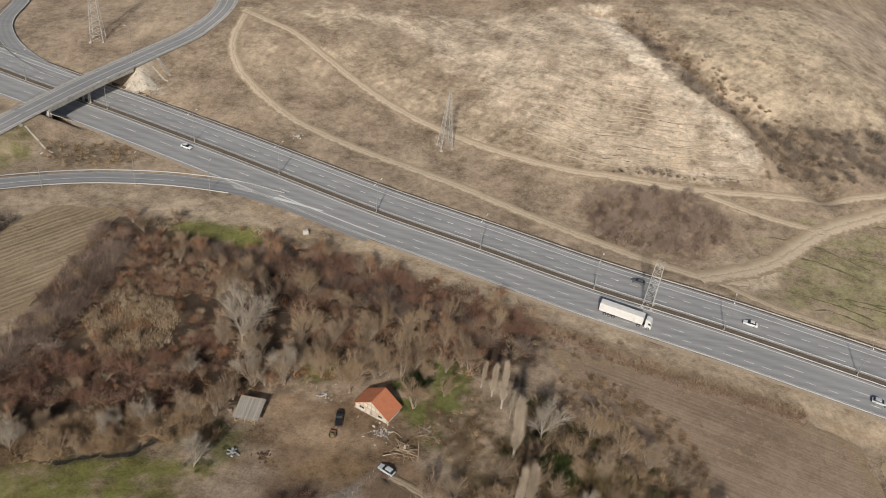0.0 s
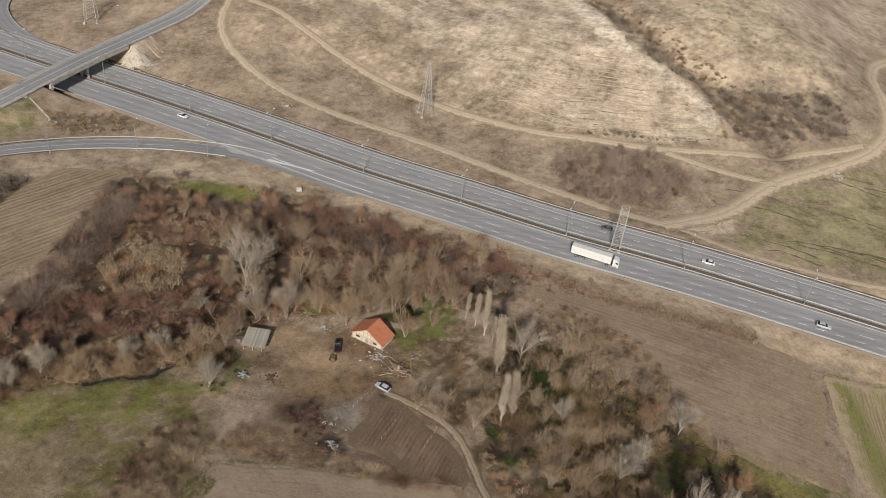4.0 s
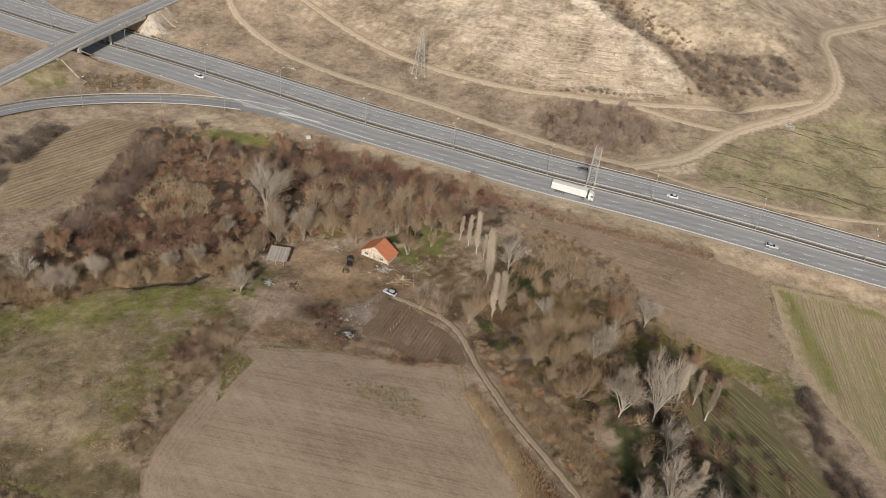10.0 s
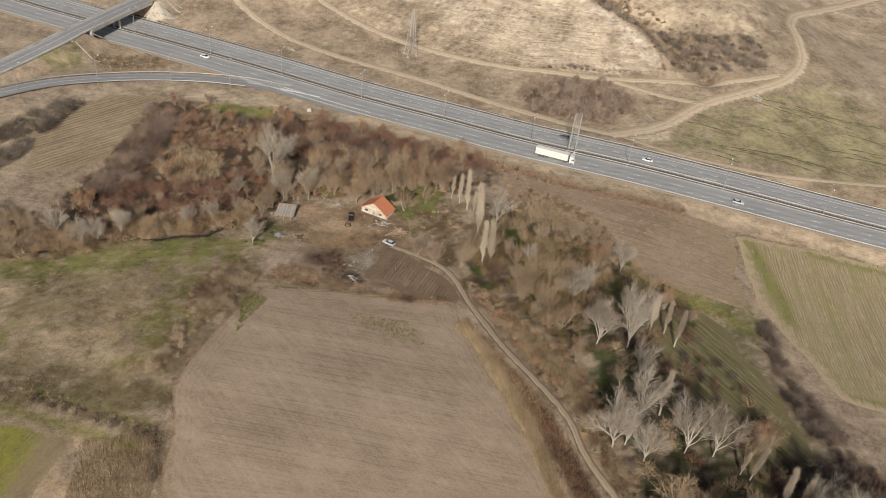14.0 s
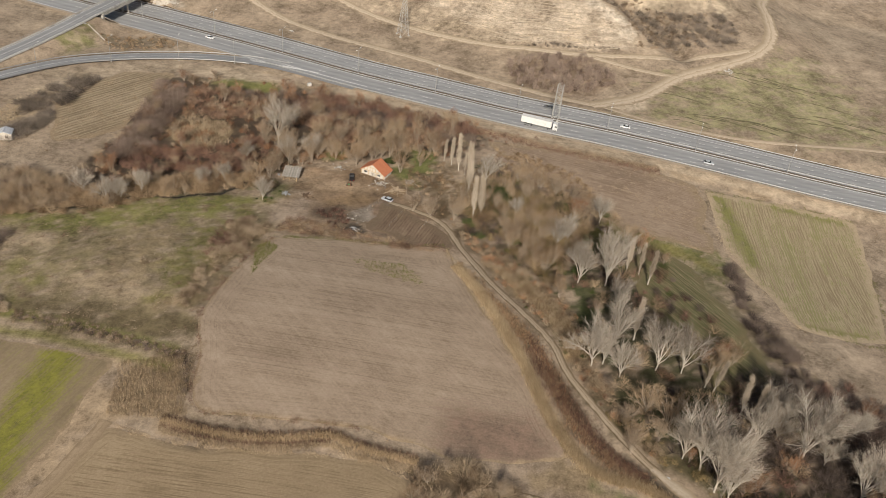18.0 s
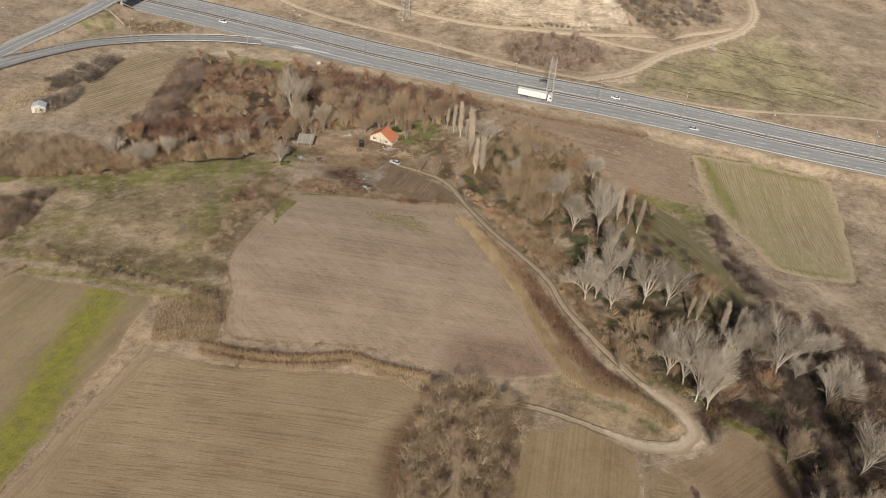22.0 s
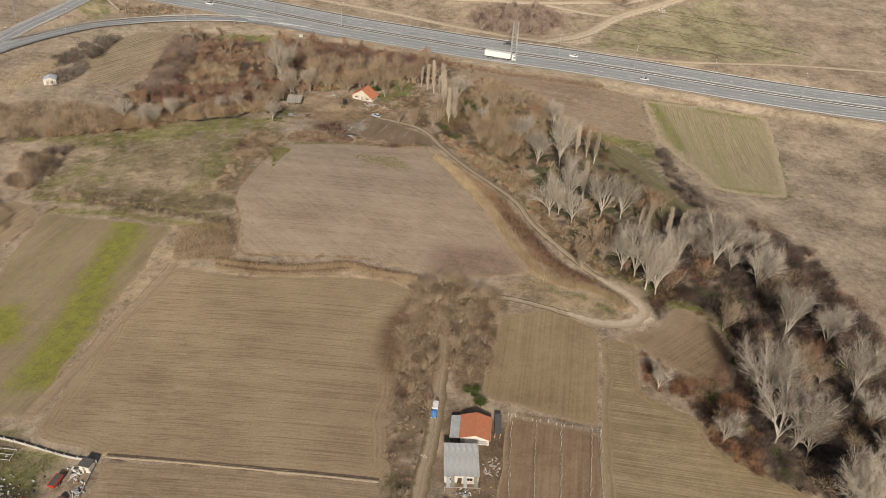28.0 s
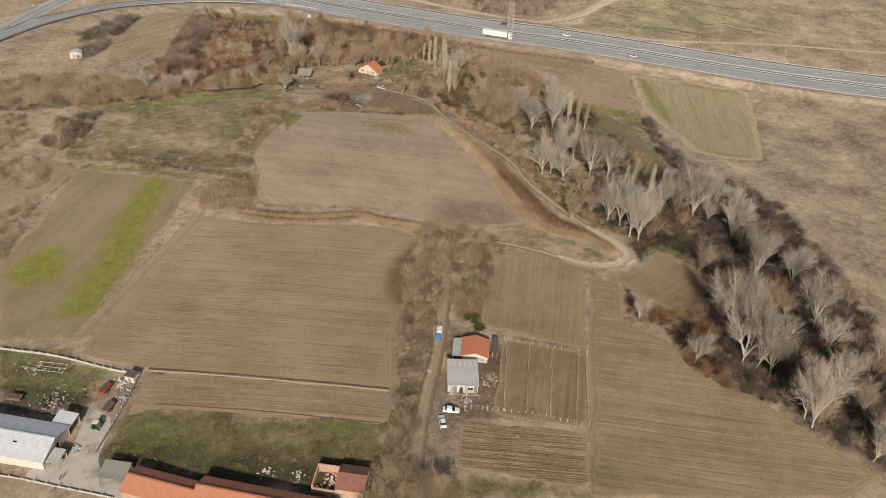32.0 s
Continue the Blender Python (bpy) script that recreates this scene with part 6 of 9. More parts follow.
def bent(start, way, length, steps, r, rise=0.15, jitter=0.12):
    """A branch that wanders and turns upward."""
    p, d, out = np.array(start, float), np.array(way, float), [np.array(start, float)]
    for _ in range(steps):
        d = d + r.normal(0, jitter, 3) + np.array([0, 0, rise])
        d /= np.linalg.norm(d)
        p = p + d * length / steps
        out.append(p)
    return np.array(out), d


def off_way(d, angle, r):
    """A direction that leans from d by an angle, any way round."""
    u = np.cross(d, r.normal(0, 1, 3))
    u /= np.linalg.norm(u) + 1e-9
    return d * math.cos(angle) + u * math.sin(angle)


def bare_tree(name, seed, kind, twig, bark, label, category="tree", group=""):
    """A leafless tree about 12 m tall: trunk and limbs as tubes, the crown of many fine twigs."""
    r = np.random.RandomState(seed)
    runs, t0, t1, tw = [], [], [], []

    def twiglets(points, d, n, length, angle, width):
        for _ in range(n):
            k = r.uniform(0.25, 1.0) * (len(points) - 1)
            i = min(int(k), len(points) - 2)
            s = points[i] + (points[i + 1] - points[i]) * (k - i)
            w = off_way(d, r.uniform(0.4, 1.1) * angle, r) + np.array([0, 0, 0.25])
            w /= np.linalg.norm(w)
            e = s + w * length * r.uniform(0.55, 1.2)
            t0.append(s), t1.append(e), tw.append(width)
            for _ in range(3 if kind != "bushy" else 2):
                f = s + (e - s) * r.uniform(0.25, 0.95)
                g = off_way(w, r.uniform(0.3, 0.8), r) + np.array([0, 0, 0.2])
                t0.append(f), t1.append(f + g * length * r.uniform(0.3, 0.65)), tw.append(width * 0.75)

    if kind == "poplar":
        trunk, d = bent((0, 0, 0), (0, 0, 1), 11.6, 8, r, 0.1, 0.02)
        runs.append((trunk, 0.24, 0.03, 6))
        for k in range(120):
            z = r.uniform(0.1, 0.93)
            i = min(int(z * 8), 7)
            s = trunk[i] + (trunk[i + 1] - trunk[i]) * (z * 8 - i)
            w = off_way(np.array([0, 0, 1.0]), r.uniform(0.14, 0.38), r)
            long = (3.5 - 2.3 * z) * min(1, 0.45 + 2.2 * z) * r.uniform(0.7, 1.1)
            pts, d = bent(s, w, long, 4, r, 0.1, 0.04)
            runs.append((pts, 0.035, 0.01, 3))
            twiglets(pts, d, 16, 1.1, 0.5, 0.05)
    else:
        one = kind == "spreading"
        for m in range(1 if one else 4):
            lean = off_way(np.array([0, 0, 1.0]), r.uniform(0.02, 0.15) if one else r.uniform(0.15, 0.6), r)
            trunk, d = bent((r.normal(0, 0.12), r.normal(0, 0.12), -0.15), lean, r.uniform(2.0, 3.6) if one else r.uniform(0.8, 1.8), 3, r, 0.05, 0.04)
            runs.append((trunk, 0.19 if one else 0.12, 0.14 if one else 0.085, 7))
            count = 8 if one else 3
            for k in range(count):
                s = trunk[-1 - (k % 2)]
                turn = 2 * math.pi * (k + r.uniform(-0.3, 0.3)) / count
                out = r.uniform(0.25, 0.8) if k else 0.1
                w = np.array([math.cos(turn) * math.sin(out), math.sin(turn) * math.sin(out), math.cos(out)]) + 0.25 * d
                long = r.uniform(7.2, 9.4) if one else r.uniform(5.5, 9.0)
                pts, e = bent(s, w / np.linalg.norm(w), long, 8, r, 0.03, 0.07)
                slim = pts if one else pts[::2]
                runs.append((slim, 0.145 if one else 0.07, 0.03 if one else 0.018, 5 if one else 4))
                for _ in range(26 if one else 12):
                    u = r.uniform(0.36 if one else 0.15, 1.0) * 8
                    i = min(int(u), 7)
                    b = pts[i] + (pts[i + 1] - pts[i]) * (u - i)
                    way = off_way((pts[i + 1] - pts[i]) / np.linalg.norm(pts[i + 1] - pts[i]), r.uniform(0.35, 0.8), r)
                    sub, g = bent(b, way, ((4.9 if one else 4.2) - 0.34 * u) * r.uniform(0.7, 1.15), 2, r, 0.04, 0.07)
                    runs.append((sub, 0.058 if one else 0.028, 0.016 if one else 0.01, 3))
                    twiglets(sub, g, 9, 1.35 if one else 1.25, 0.8, 0.032 if one else 0.036)
    root = thing(name, pose(0, 0, 0), label, category, group)
    part("trunk", limb_tubes("trunk", runs, bark), bark, root)
    part("crown", slivers("crown", t0, t1, np.array(tw), twig, r), twig, root)
    return root


def plant(kinds, places, seed, spread=0.12):
    """Sets copies of the given trees at places of (x, y, height)."""
    r = np.random.RandomState(seed)
    for k, (x, y, tall) in enumerate(places):
        s = tall / 12.0
        wide = s * r.uniform(1 - spread, 1 + spread)
        m = pose(x, y, lift1(x, y) - 0.05, r.uniform(-4, 4), r.uniform(-4, 4), r.uniform(0, 360)) @ Matrix.Diagonal((wide, wide, s, 1))
        copy_thing(kinds[r.randint(len(kinds))], m)


def scatter(polygon, n, seed):
    r = np.random.RandomState(seed)
    (x0, y0), (x1, y1) = np.min(polygon, 0), np.max(polygon, 0)
    out = np.zeros((0, 2))
    while len(out) < n:
        p = np.stack([r.uniform(x0, x1, 4 * n), r.uniform(y0, y1, 4 * n)], 1)
        out = np.r_[out, p[inside(p[:, 0], p[:, 1], polygon)]]
    return out[:n]


FAR_OFF = (900, 1500)  # the first of each kind stands in the far woods, out of sight
WHITE_TREES = [bare_tree("bare_tree", 10 + k, "spreading", PALE_BARK, PALE_TRUNK, "leafless pale grey tree with a spreading crown") for k in range(5)]
POPLARS = [bare_tree("poplar", 30 + k, "poplar", POPLAR_BARK, PALE_TRUNK, "leafless slender upright poplar with pale bark") for k in range(3)]
BROWN_TREES = [bare_tree("bare_tree", 50 + k, "bushy", GREY_TWIG if k % 2 else BROWN_BARK, BROWN_TRUNK, "leafless grey-brown tree with several stems" if k % 2 else "leafless tan-brown tree with several stems") for k in range(5)]
RUSSET_TREES = [bare_tree("bare_tree", 70 + k, "bushy", RUSSET_TWIG, BROWN_TRUNK, "leafless reddish brown tree with several stems") for k in range(3)]
WHITE_AT = [(-51.0, 166.3, 18.0), (-45.2, 152.3, 10.9), (-61.0, 152.6, 7.3), (65.1, 82.5, 18.8), (55.6, 83.1, 14.5), (53.3, 43.0, 14.7), (56.5, 44.0, 11.4), (71.7, 42.7, 15.2), (79.0, 41.9, 15.3), (74.7, 7.3, 18.2), (76.6, 0.8, 18.3), (78.9, -2.0, 15.0), (97.9, 22.9, 13.2), (102.7, 12.2, 19.9), (108.3, 10.6, 8.8), (112.8, -0.3, 15.9), (111.2, -23.8, 18.2), (122.6, -28.7, 15.1), (93.5, -50.6, 19.4), (96.5, -50.0, 17.0), (92.0, -64.3, 18.0)]
WHITE_AT_2 = [(62.5, 54.5, 14.5), (66.0, 70.0, 10.5), (95.1, -66.8, 19.0), (98.4, -69.2, 12.9), (120.5, -49.8, 17.5), (119.5, -60.0, 11.1), (101.0, -86.6, 16.6), (101.4, -89.6, 19.8), (112.5, -101.3, 13.5), (67.4, -44.4, 8.1), (78.5, -63.9, 10.9), (125, -90, 13), (116, -76, 12), (132, -66, 11), (71.0, 10.5, 13.5), (82.0, 5.5, 15.0), (110.2, 17.2, 14.0), (92.0, 16.5, 12.0), (60.5, 39.0, 10.5)]
POPLAR_AT = [(17.4, 157.6, 12.3), (20.0, 153.7, 14.4), (23.1, 137.5, 19.7), (23.9, 119.6, 16.3), (26.8, 121.6, 15.4), (77.6, 90.7, 12.3), (79.3, 84.8, 12.6), (73.5, 91.6, 13.1), (68.1, 55.3, 15.0), (84.3, 36.6, 7.9), (86.4, 35.2, 11), (95.0, 26.1, 12.0), (91.4, 26.6, 13.2), (14.5, 160.5, 9.5), (22.2, 150.5, 9)]
BROWN_AT = [(-50.4, 143.0, 11.8), (-36.9, 153.7, 12.6), (-19.6, 153.8, 13.2), (-6.7, 161.9, 12.1), (-11.8, 163.6, 9.8), (-17.3, 161.4, 10.8), (-2.5, 150.9, 12.2), (2.7, 122.6, 9.7), (19.6, 122.2, 9.1), (45.5, 113.8, 10.7), (35.5, 104.2, 8.6), (-35.7, 171.4, 12.0), (-27.0, 170.4, 12.5), (-18.1, 172.6, 11.9), (-6.9, 177.9, 11.0), (3.5, 174.4, 11.1), (11.1, 166.1, 12.2), (8.7, 119.1, 8.3), (59.4, 15.7, 9.1), (65.0, 26.3, 12.3), (56.6, 95.5, 11.5), (45.7, 87.3, 10.3), (48.6, 74.4, 9.0), (36.3, 108.2, 10.6), (43.3, 116.5, 10.7), (47.1, 105.5, 10.6), (58.1, 11.7, 9.5)]
CREEK_AT = [(-96.9, 114.9, 7), (-91.6, 120.4, 8.5), (-83.0, 123.3, 7.5), (-72.8, 128.9, 7), (-65.6, 134.0, 7.5), (-58.8, 139.1, 9), (-109.8, 117, 8.5), (-50.8, 123.8, 8.5), (-73.2, 131.5, 6.0), (-90.8, 124.3, 7.3), (-77.4, 123.0, 6.5), (-100.6, 112.1, 8.6), (-97.5, 115.0, 7.5)]
YARD_AT = [(-47, 162.5, 14), (-55.5, 165, 12.5), (50, 142, 12), (56, 138, 13), (62, 134, 12), (66, 128, 11), (45, 147, 12), (70, 122, 11), (-50.7, 140.0, 11), (-44.3, 152.1, 12.5), (-36.6, 155.4, 11.5), (-19.5, 155.2, 13), (-12.5, 161.4, 12), (9.7, 123.4, 8.5), (17.2, 117.7, 9.5), (-51.6, 127.6, 6.5), (-28, 158, 9), (-1, 160, 10), (5, 156, 8)]
HEDGE_AT = [(9.2, -18.5, 9.1), (13.7, -9.1, 8.9), (23.8, -3.7, 7.8), (6.7, -1.4, 7.8), (2, -14, 6), (0.5, -32, 6), (-2.5, -50, 5), (-4, -92, 6.5), (-9, -104, 8), (2, -108, 9), (-2, -111, 8), (14, -28, 6), (19, -14, 6), (-16, -112, 6), (6, -33, 5)]
GROVE = [(-46.7, 167.1), (-33.5, 175.5), (-7.9, 179.3), (16.5, 179.2), (11.1, 166.1), (-6.6, 161.3), (-23.7, 156.3), (-40.2, 150.9)]
ROW_CREEK = [(-135, 112), (-109.9, 119.9), (-90.8, 128.6), (-69.6, 135.6), (-51.8, 141.9), (-48.2, 133.3), (-66.8, 125.8), (-86.8, 117.7), (-96.4, 109.0), (-102.7, 104.0), (-135, 98)]
ROADSIDE_SCRUB = [(-75, 216), (-45, 205), (-10, 196), (30, 182), (26, 174), (-10, 182), (-45, 190), (-75, 200)]
plant(WHITE_TREES, WHITE_AT + WHITE_AT_2, 1)
plant(POPLARS, POPLAR_AT, 2)
plant(BROWN_TREES, BROWN_AT, 3)
plant(WHITE_TREES[1:2] + BROWN_TREES, YARD_AT, 31)
plant(WHITE_TREES[2:5] + BROWN_TREES[:3], CREEK_AT, 4)
plant(BROWN_TREES, HEDGE_AT, 5)
r7 = np.random.RandomState(77)
r8 = np.random.RandomState(77)
plant(BROWN_TREES, [(x, y, r7.uniform(6.5, 9.5)) for x, y in scatter(GROVE, 16, 5)], 6)
plant(BROWN_TREES, [(x, y, r7.uniform(5, 8.5)) for x, y in scatter(ROW_CREEK, 22, 6)], 7)
plant(BROWN_TREES + WHITE_TREES[:1], [(x, y, r7.uniform(7, 11)) for x, y in scatter(THICKET_EAST, 34, 7)], 8)
plant(BROWN_TREES + RUSSET_TREES, [(x, y, r7.uniform(6, 11)) for x, y in scatter(WOOD_RIVER, 34, 8)], 9)
plant(BROWN_TREES[:3] + RUSSET_TREES, [(x, y, r7.uniform(5.5, 9.5)) for x, y in scatter(THICKET_NORTH, 50, 15)], 10)
plant(BROWN_TREES, [(x, y, r8.uniform(4.5, 7.5)) for x, y in scatter(WEST_BELT, 24, 47)], 23)
plant(BROWN_TREES[::2], [(x, y, r7.uniform(7.5, 11)) for x, y in scatter(ORANGE_TREES, 14, 25)], 21)
plant(WHITE_TREES[:2] + BROWN_TREES, [(x, y, r7.uniform(8, 12.5)) for x, y in scatter(WOOD_RIVER, 14, 26)], 22)
plant(RUSSET_TREES, [(x, y, r7.uniform(3.5, 6.5)) for x, y in scatter(ROADSIDE_SCRUB, 20, 16)], 11)
plant(BROWN_TREES[::2], [(x, y, r7.uniform(3.5, 6.5)) for x, y in scatter(LANE_SOUTH, 9, 18)], 12)
plant(BROWN_TREES, [(x, y, r7.uniform(4, 7)) for x, y in scatter(HEDGE_LANE, 12, 19)], 13)
plant(BROWN_TREES[1::2], [(x, y, r7.uniform(6, 9)) for x, y in scatter(GROVE, 8, 20)], 14)
for k, ob in enumerate(WHITE_TREES + POPLARS + BROWN_TREES + RUSSET_TREES):
    x, y = FAR_OFF[0] + 25 * k, FAR_OFF[1]
    ob.matrix_world = pose(x, y, lift1(x, y))


def thicket(name, polygon, n, low, high, material, label, seed, twigs=110, category="scrub", fat=0.55, width=0.06, clump=0.0, low_south=None):
    """Many leafless shrubs: every one a dome of fine twigs from one foot."""
    twigs, width = int(twigs * 1.3), width * 0.82
    r = np.random.RandomState(seed)
    p = scatter(polygon, n, seed)
    if clump:
        near = soft_noise(p[:, 0], p[:, 1], 11, seed + 1) > -clump
        p = p[near]
    for glade in GLADES:
        p = p[~inside(p[:, 0], p[:, 1], glade)]
    n = len(p)
    tall = r.uniform(low, high, n) * (1 + 0.25 * soft_noise(p[:, 0], p[:, 1], 16, seed + 2))
    if low_south is not None:
        tall = tall * np.where(p[:, 1] < low_south, 0.4, 1.0)
    foot = np.repeat(np.c_[p, lift(p[:, 0], p[:, 1])], twigs, 0)
    h = np.repeat(tall, twigs)
    k = len(h)
    a = r.uniform(0, 2 * np.pi, k)
    lean = np.arccos(1 - r.uniform(0, 0.62, k))
    reach = h * r.uniform(0.75, 1.05, k)
    way = np.stack([np.cos(a) * np.sin(lean) * fat * 1.7, np.sin(a) * np.sin(lean) * fat * 1.7, np.cos(lean)], 1)
    tip = foot + way * reach[:, None]
    fine = r.uniform(0, 1, k) < 0.82
    start = foot + way * (reach * np.where(fine, r.uniform(0.4, 0.85, k), 0.02))[:, None]
    tip = tip + r.normal(0, 1, (k, 3)) * (0.19 * h * fine)[:, None]
    tip[:, 2] = np.maximum(tip[:, 2], foot[:, 2] + 0.1)
    slim = np.clip(0.012 + 0.02 * h, 0.015, 0.085) * width / 0.06
    me = slivers(name, start, tip, np.where(fine, slim, slim * 1.6), material, r)
    shade = np.repeat(r.normal(0, 0.27, n), twigs) + np.where(fine, 0.0, 0.14)
    me.attributes.new("tone", "FLOAT", "POINT").data.foreach_set("value", np.repeat(shade, 3).astype(np.float32))
    return tagged(new(name, me), label, category, kind="stuff")


def blades(name, p, low, high, material, label, seed, each=1, width=0.075, category="reeds", spread=0.15, lean=0.18):
    """Upright blades or stalks at the given places."""
    r = np.random.RandomState(seed)
    p = np.repeat(p, each, 0) + r.normal(0, spread, (len(p) * each, 2))
    foot = np.c_[p, lift(p[:, 0], p[:, 1]) - 0.02]
    tall = r.uniform(low, high, len(p))
    tip = foot + np.c_[r.normal(0, lean, (len(p), 2)) * tall[:, None], tall]
    return tagged(new(name, slivers(name, foot, tip, width, material, r)), label, category, kind="stuff")


def along(line, half, n, seed):
    q, nn = smooth_line(line, 0.5)
    r = np.random.RandomState(seed)
    k = r.randint(0, len(q), n)
    return q[k] + nn[k] * r.normal(0, half, n)[:, None]


BUSH_MID = [(-106.8, 182.3), (-102.1, 201.7), (-96.7, 203.0), (-93.2, 185.7), (-99.5, 161.5), (-104.2, 143.0), (-110.1, 141.7), (-108.3, 153.5)]
TAN_PATCH = [(-91.8, 169.6), (-91.5, 186.1), (-76.7, 179.5), (-71.8, 168.0), (-78.5, 154.5), (-87.9, 152.4)]
LEFT_BUSHES = [(-143.3, 195.1), (-136.2, 205.0), (-130.2, 204.5), (-133.7, 189.9), (-136.0, 178.5), (-150, 165), (-155, 175)]
OLIVE_EAST = [(34.5, 133.8), (44.4, 134.9), (57.8, 113.7), (59.6, 97.4), (40.9, 99.1)]
BUSH_WEST = [(-139.1, 63.7), (-136.1, 82.8), (-124.3, 88.4), (-124.1, 70.6), (-129.1, 57.9)]
LEFT_EDGE = [(-143.7, 33.4), (-131.0, 29.6), (-127.3, 36.9), (-134.7, 48.7), (-145.4, 50.8), (-158.7, 48.8)]
LEFT_DARK = [(-138.0, 15.9), (-128.9, 22.6), (-128.6, 9.2), (-128.8, -12.2), (-140, -5)]
FIELD_MARGIN = [(67.1, -27.3), (64.4, -42.4), (76.9, -53.4), (75.4, -65.7), (85.1, -77.3), (88.6, -63.6), (90.3, -48.2), (73.8, -38.3)]
thicket("scrub_1", THICKET_NORTH, 620, 1.2, 3.0, RUSSET_TWIG, "dense leafless russet scrub filling a hollow", 101, 90)
thicket("scrub_2", THICKET_NORTH, 400, 1.4, 3.6, TAN_TWIG, "leafless tan scrub between trees", 102, 90)
thicket("scrub_3", ROADSIDE_SCRUB, 240, 2.2, 4.2, DARK_TWIG, "dark leafless scrub below the highway bank", 103, 130)
thicket("scrub_4", BUSH_MID, 130, 2.2, 4.4, SAPLING_TWIG, "dark leafless hedge along a terrace", 104, 130)
thicket("scrub_28", PURPLE_HEDGE, 170, 2.4, 4.6, SAPLING_TWIG, "dark purplish leafless hedge across a hollow", 131, 150)
thicket("scrub_29", VERGE_DARK, 230, 2.0, 4.0, DARK_RUSSET, "dark reddish brush below a road bank", 132, 150)
thicket("scrub_30", BRAMBLES, 260, 1.4, 2.8, RED_TWIG, "reddish brown brambles below a road bank", 133, 120)
thicket("scrub_31", DARK_HOLLOW, 200, 1.6, 3.4, DARK_RUSSET, "dark brambles in the bottom of a hollow", 134, 120)
thicket("scrub_32", ORANGE_TREES, 130, 2.0, 4.2, RED_TWIG, "russet leafless brush behind a cottage", 135, 150)
blades("reeds_5", scatter(TAN_HOLLOW, 1700, 44), 1.0, 2.0, REED, "pale dry reeds in a hollow", 44, 3)
thicket("scrub_5", TAN_PATCH, 90, 1.2, 2.4, TAN_TWIG, "pale tan dry brush", 105, 100)
thicket("scrub_6", LEFT_BUSHES, 110, 2, 4, GULLY_TWIG, "dark leafless bushes on a terrace edge", 106, 120)
thicket("scrub_78", THICKET_EAST, 150, 1.8, 4.0, OLIVE_TWIG, "olive brown undergrowth beside the farm track", 177, 110)
thicket("scrub_7", THICKET_EAST, 180, 2.2, 4.8, BROWN_BARK, "leafless brown undergrowth beside the farm track", 107, 120)
thicket("scrub_8", OLIVE_EAST, 180, 2.5, 5, OLIVE_TWIG, "olive-brown leafless undergrowth", 108, 120)
thicket("scrub_61", WOOD_RIVER, 120, 1.4, 3.6, DARK_TWIG, "dark leafless bushes under bare trees", 167, 120)
thicket("scrub_9", WOOD_LOW, 700, 1.8, 4.4, DARK_TWIG, "dark leafless undergrowth of a riverside wood", 109, 120)
thicket("scrub_10", WOOD_RIVER, 200, 1.6, 4.0, DARK_RUSSET, "russet leafless undergrowth of a riverside wood", 110, 110)
thicket("scrub_11", HEDGE_LANE, 270, 1.8, 4.2, TAN_TWIG, "yellowish brown leafless hedge along a lane", 111, 115, low_south=-52)
thicket("scrub_12", HEDGE_LANE, 60, 1.4, 3.2, RED_TWIG, "russet leafless hedge along a lane", 112, 110, low_south=-52)
thicket("scrub_66", DARK_BRUSH, 60, 0.7, 1.7, DARK_RUSSET, "dark russet brush in a yard", 174, 90)
thicket("scrub_51", SCRUB_HEM, 170, 0.6, 1.8, BROWN_BARK, "low tan brush around a clearing", 156, 70, fat=0.9)
thicket("scrub_13", SCRUB_HEM, 110, 0.6, 1.6, DARK_RUSSET, "low russet brush around a clearing", 113, 70, fat=0.9)
thicket("scrub_14", SCRUB_HILLFOOT, 300, 2.4, 4.4, SAPLING_TWIG, "tan leafless saplings at the foot of a hill", 114, 90, fat=0.3)
thicket("scrub_15", HILL_GULLY, 620, 0.6, 1.9, GREY_TWIG, "grey leafless bushes in a hillside gully", 115, 90, clump=0.1)
thicket("scrub_21", [(63.5, 377.8), (77.2, 378.8), (100, 350), (122, 322), (140, 292), (128, 284), (108, 316), (86, 346)], 300, 1.0, 2.4, GREY_TWIG, "grey leafless bushes lining a hillside gully", 124, 100)
HILL_FACE = [(-59.9, 367.8), (-20, 350), (20, 308), (60, 284), (112, 280), (112, 300), (90, 330), (72, 360), (56.9, 379.7)]
thicket("scrub_33", HILL_FACE, 380, 0.5, 1.3, GREY_TWIG, "low thorny bushes scattered on a bare hillside", 136, 60, fat=0.8, clump=-0.25)
thicket("scrub_34", GRASS_BARN, 150, 0.3, 0.9, OLIVE_TWIG, "low weeds in rough grass", 137, 70, "weeds", 0.9)
thicket("evergreen_shrub", [(-8, 157), (-3, 156), (-1, 160), (-6, 163)], 9, 1.5, 3.0, IVY, "dark evergreen shrubs behind a cottage", 152, 300, "shrub", 0.6, 0.16)
thicket("scrub_35", MEADOW, 900, 0.4, 1.2, GREY_TWIG, "low grey weeds in a meadow", 138, 40, "weeds", 1.2, clump=-0.3)
thicket("scrub_65", MEADOW, 520, 0.3, 0.9, DARK_RUSSET, "low dark weeds in a meadow", 171, 45, "weeds", 1.3, clump=-0.35)
thicket("scrub_36", FIELD_FALLOW, 1100, 0.2, 0.8, GREY_TWIG, "low grey weeds on fallow land", 139, 50, "weeds", 1.0)
thicket("scrub_67", FIELD_TERRACE, 420, 0.3, 0.9, TAN_TWIG, "dry weeds on a terraced field", 175, 50, "weeds", 1.0)
thicket("scrub_37", RUSSET_FIELD, 160, 0.3, 0.9, GREY_TWIG, "low grey weeds on fallow land", 140, 50, "weeds", 1.0)
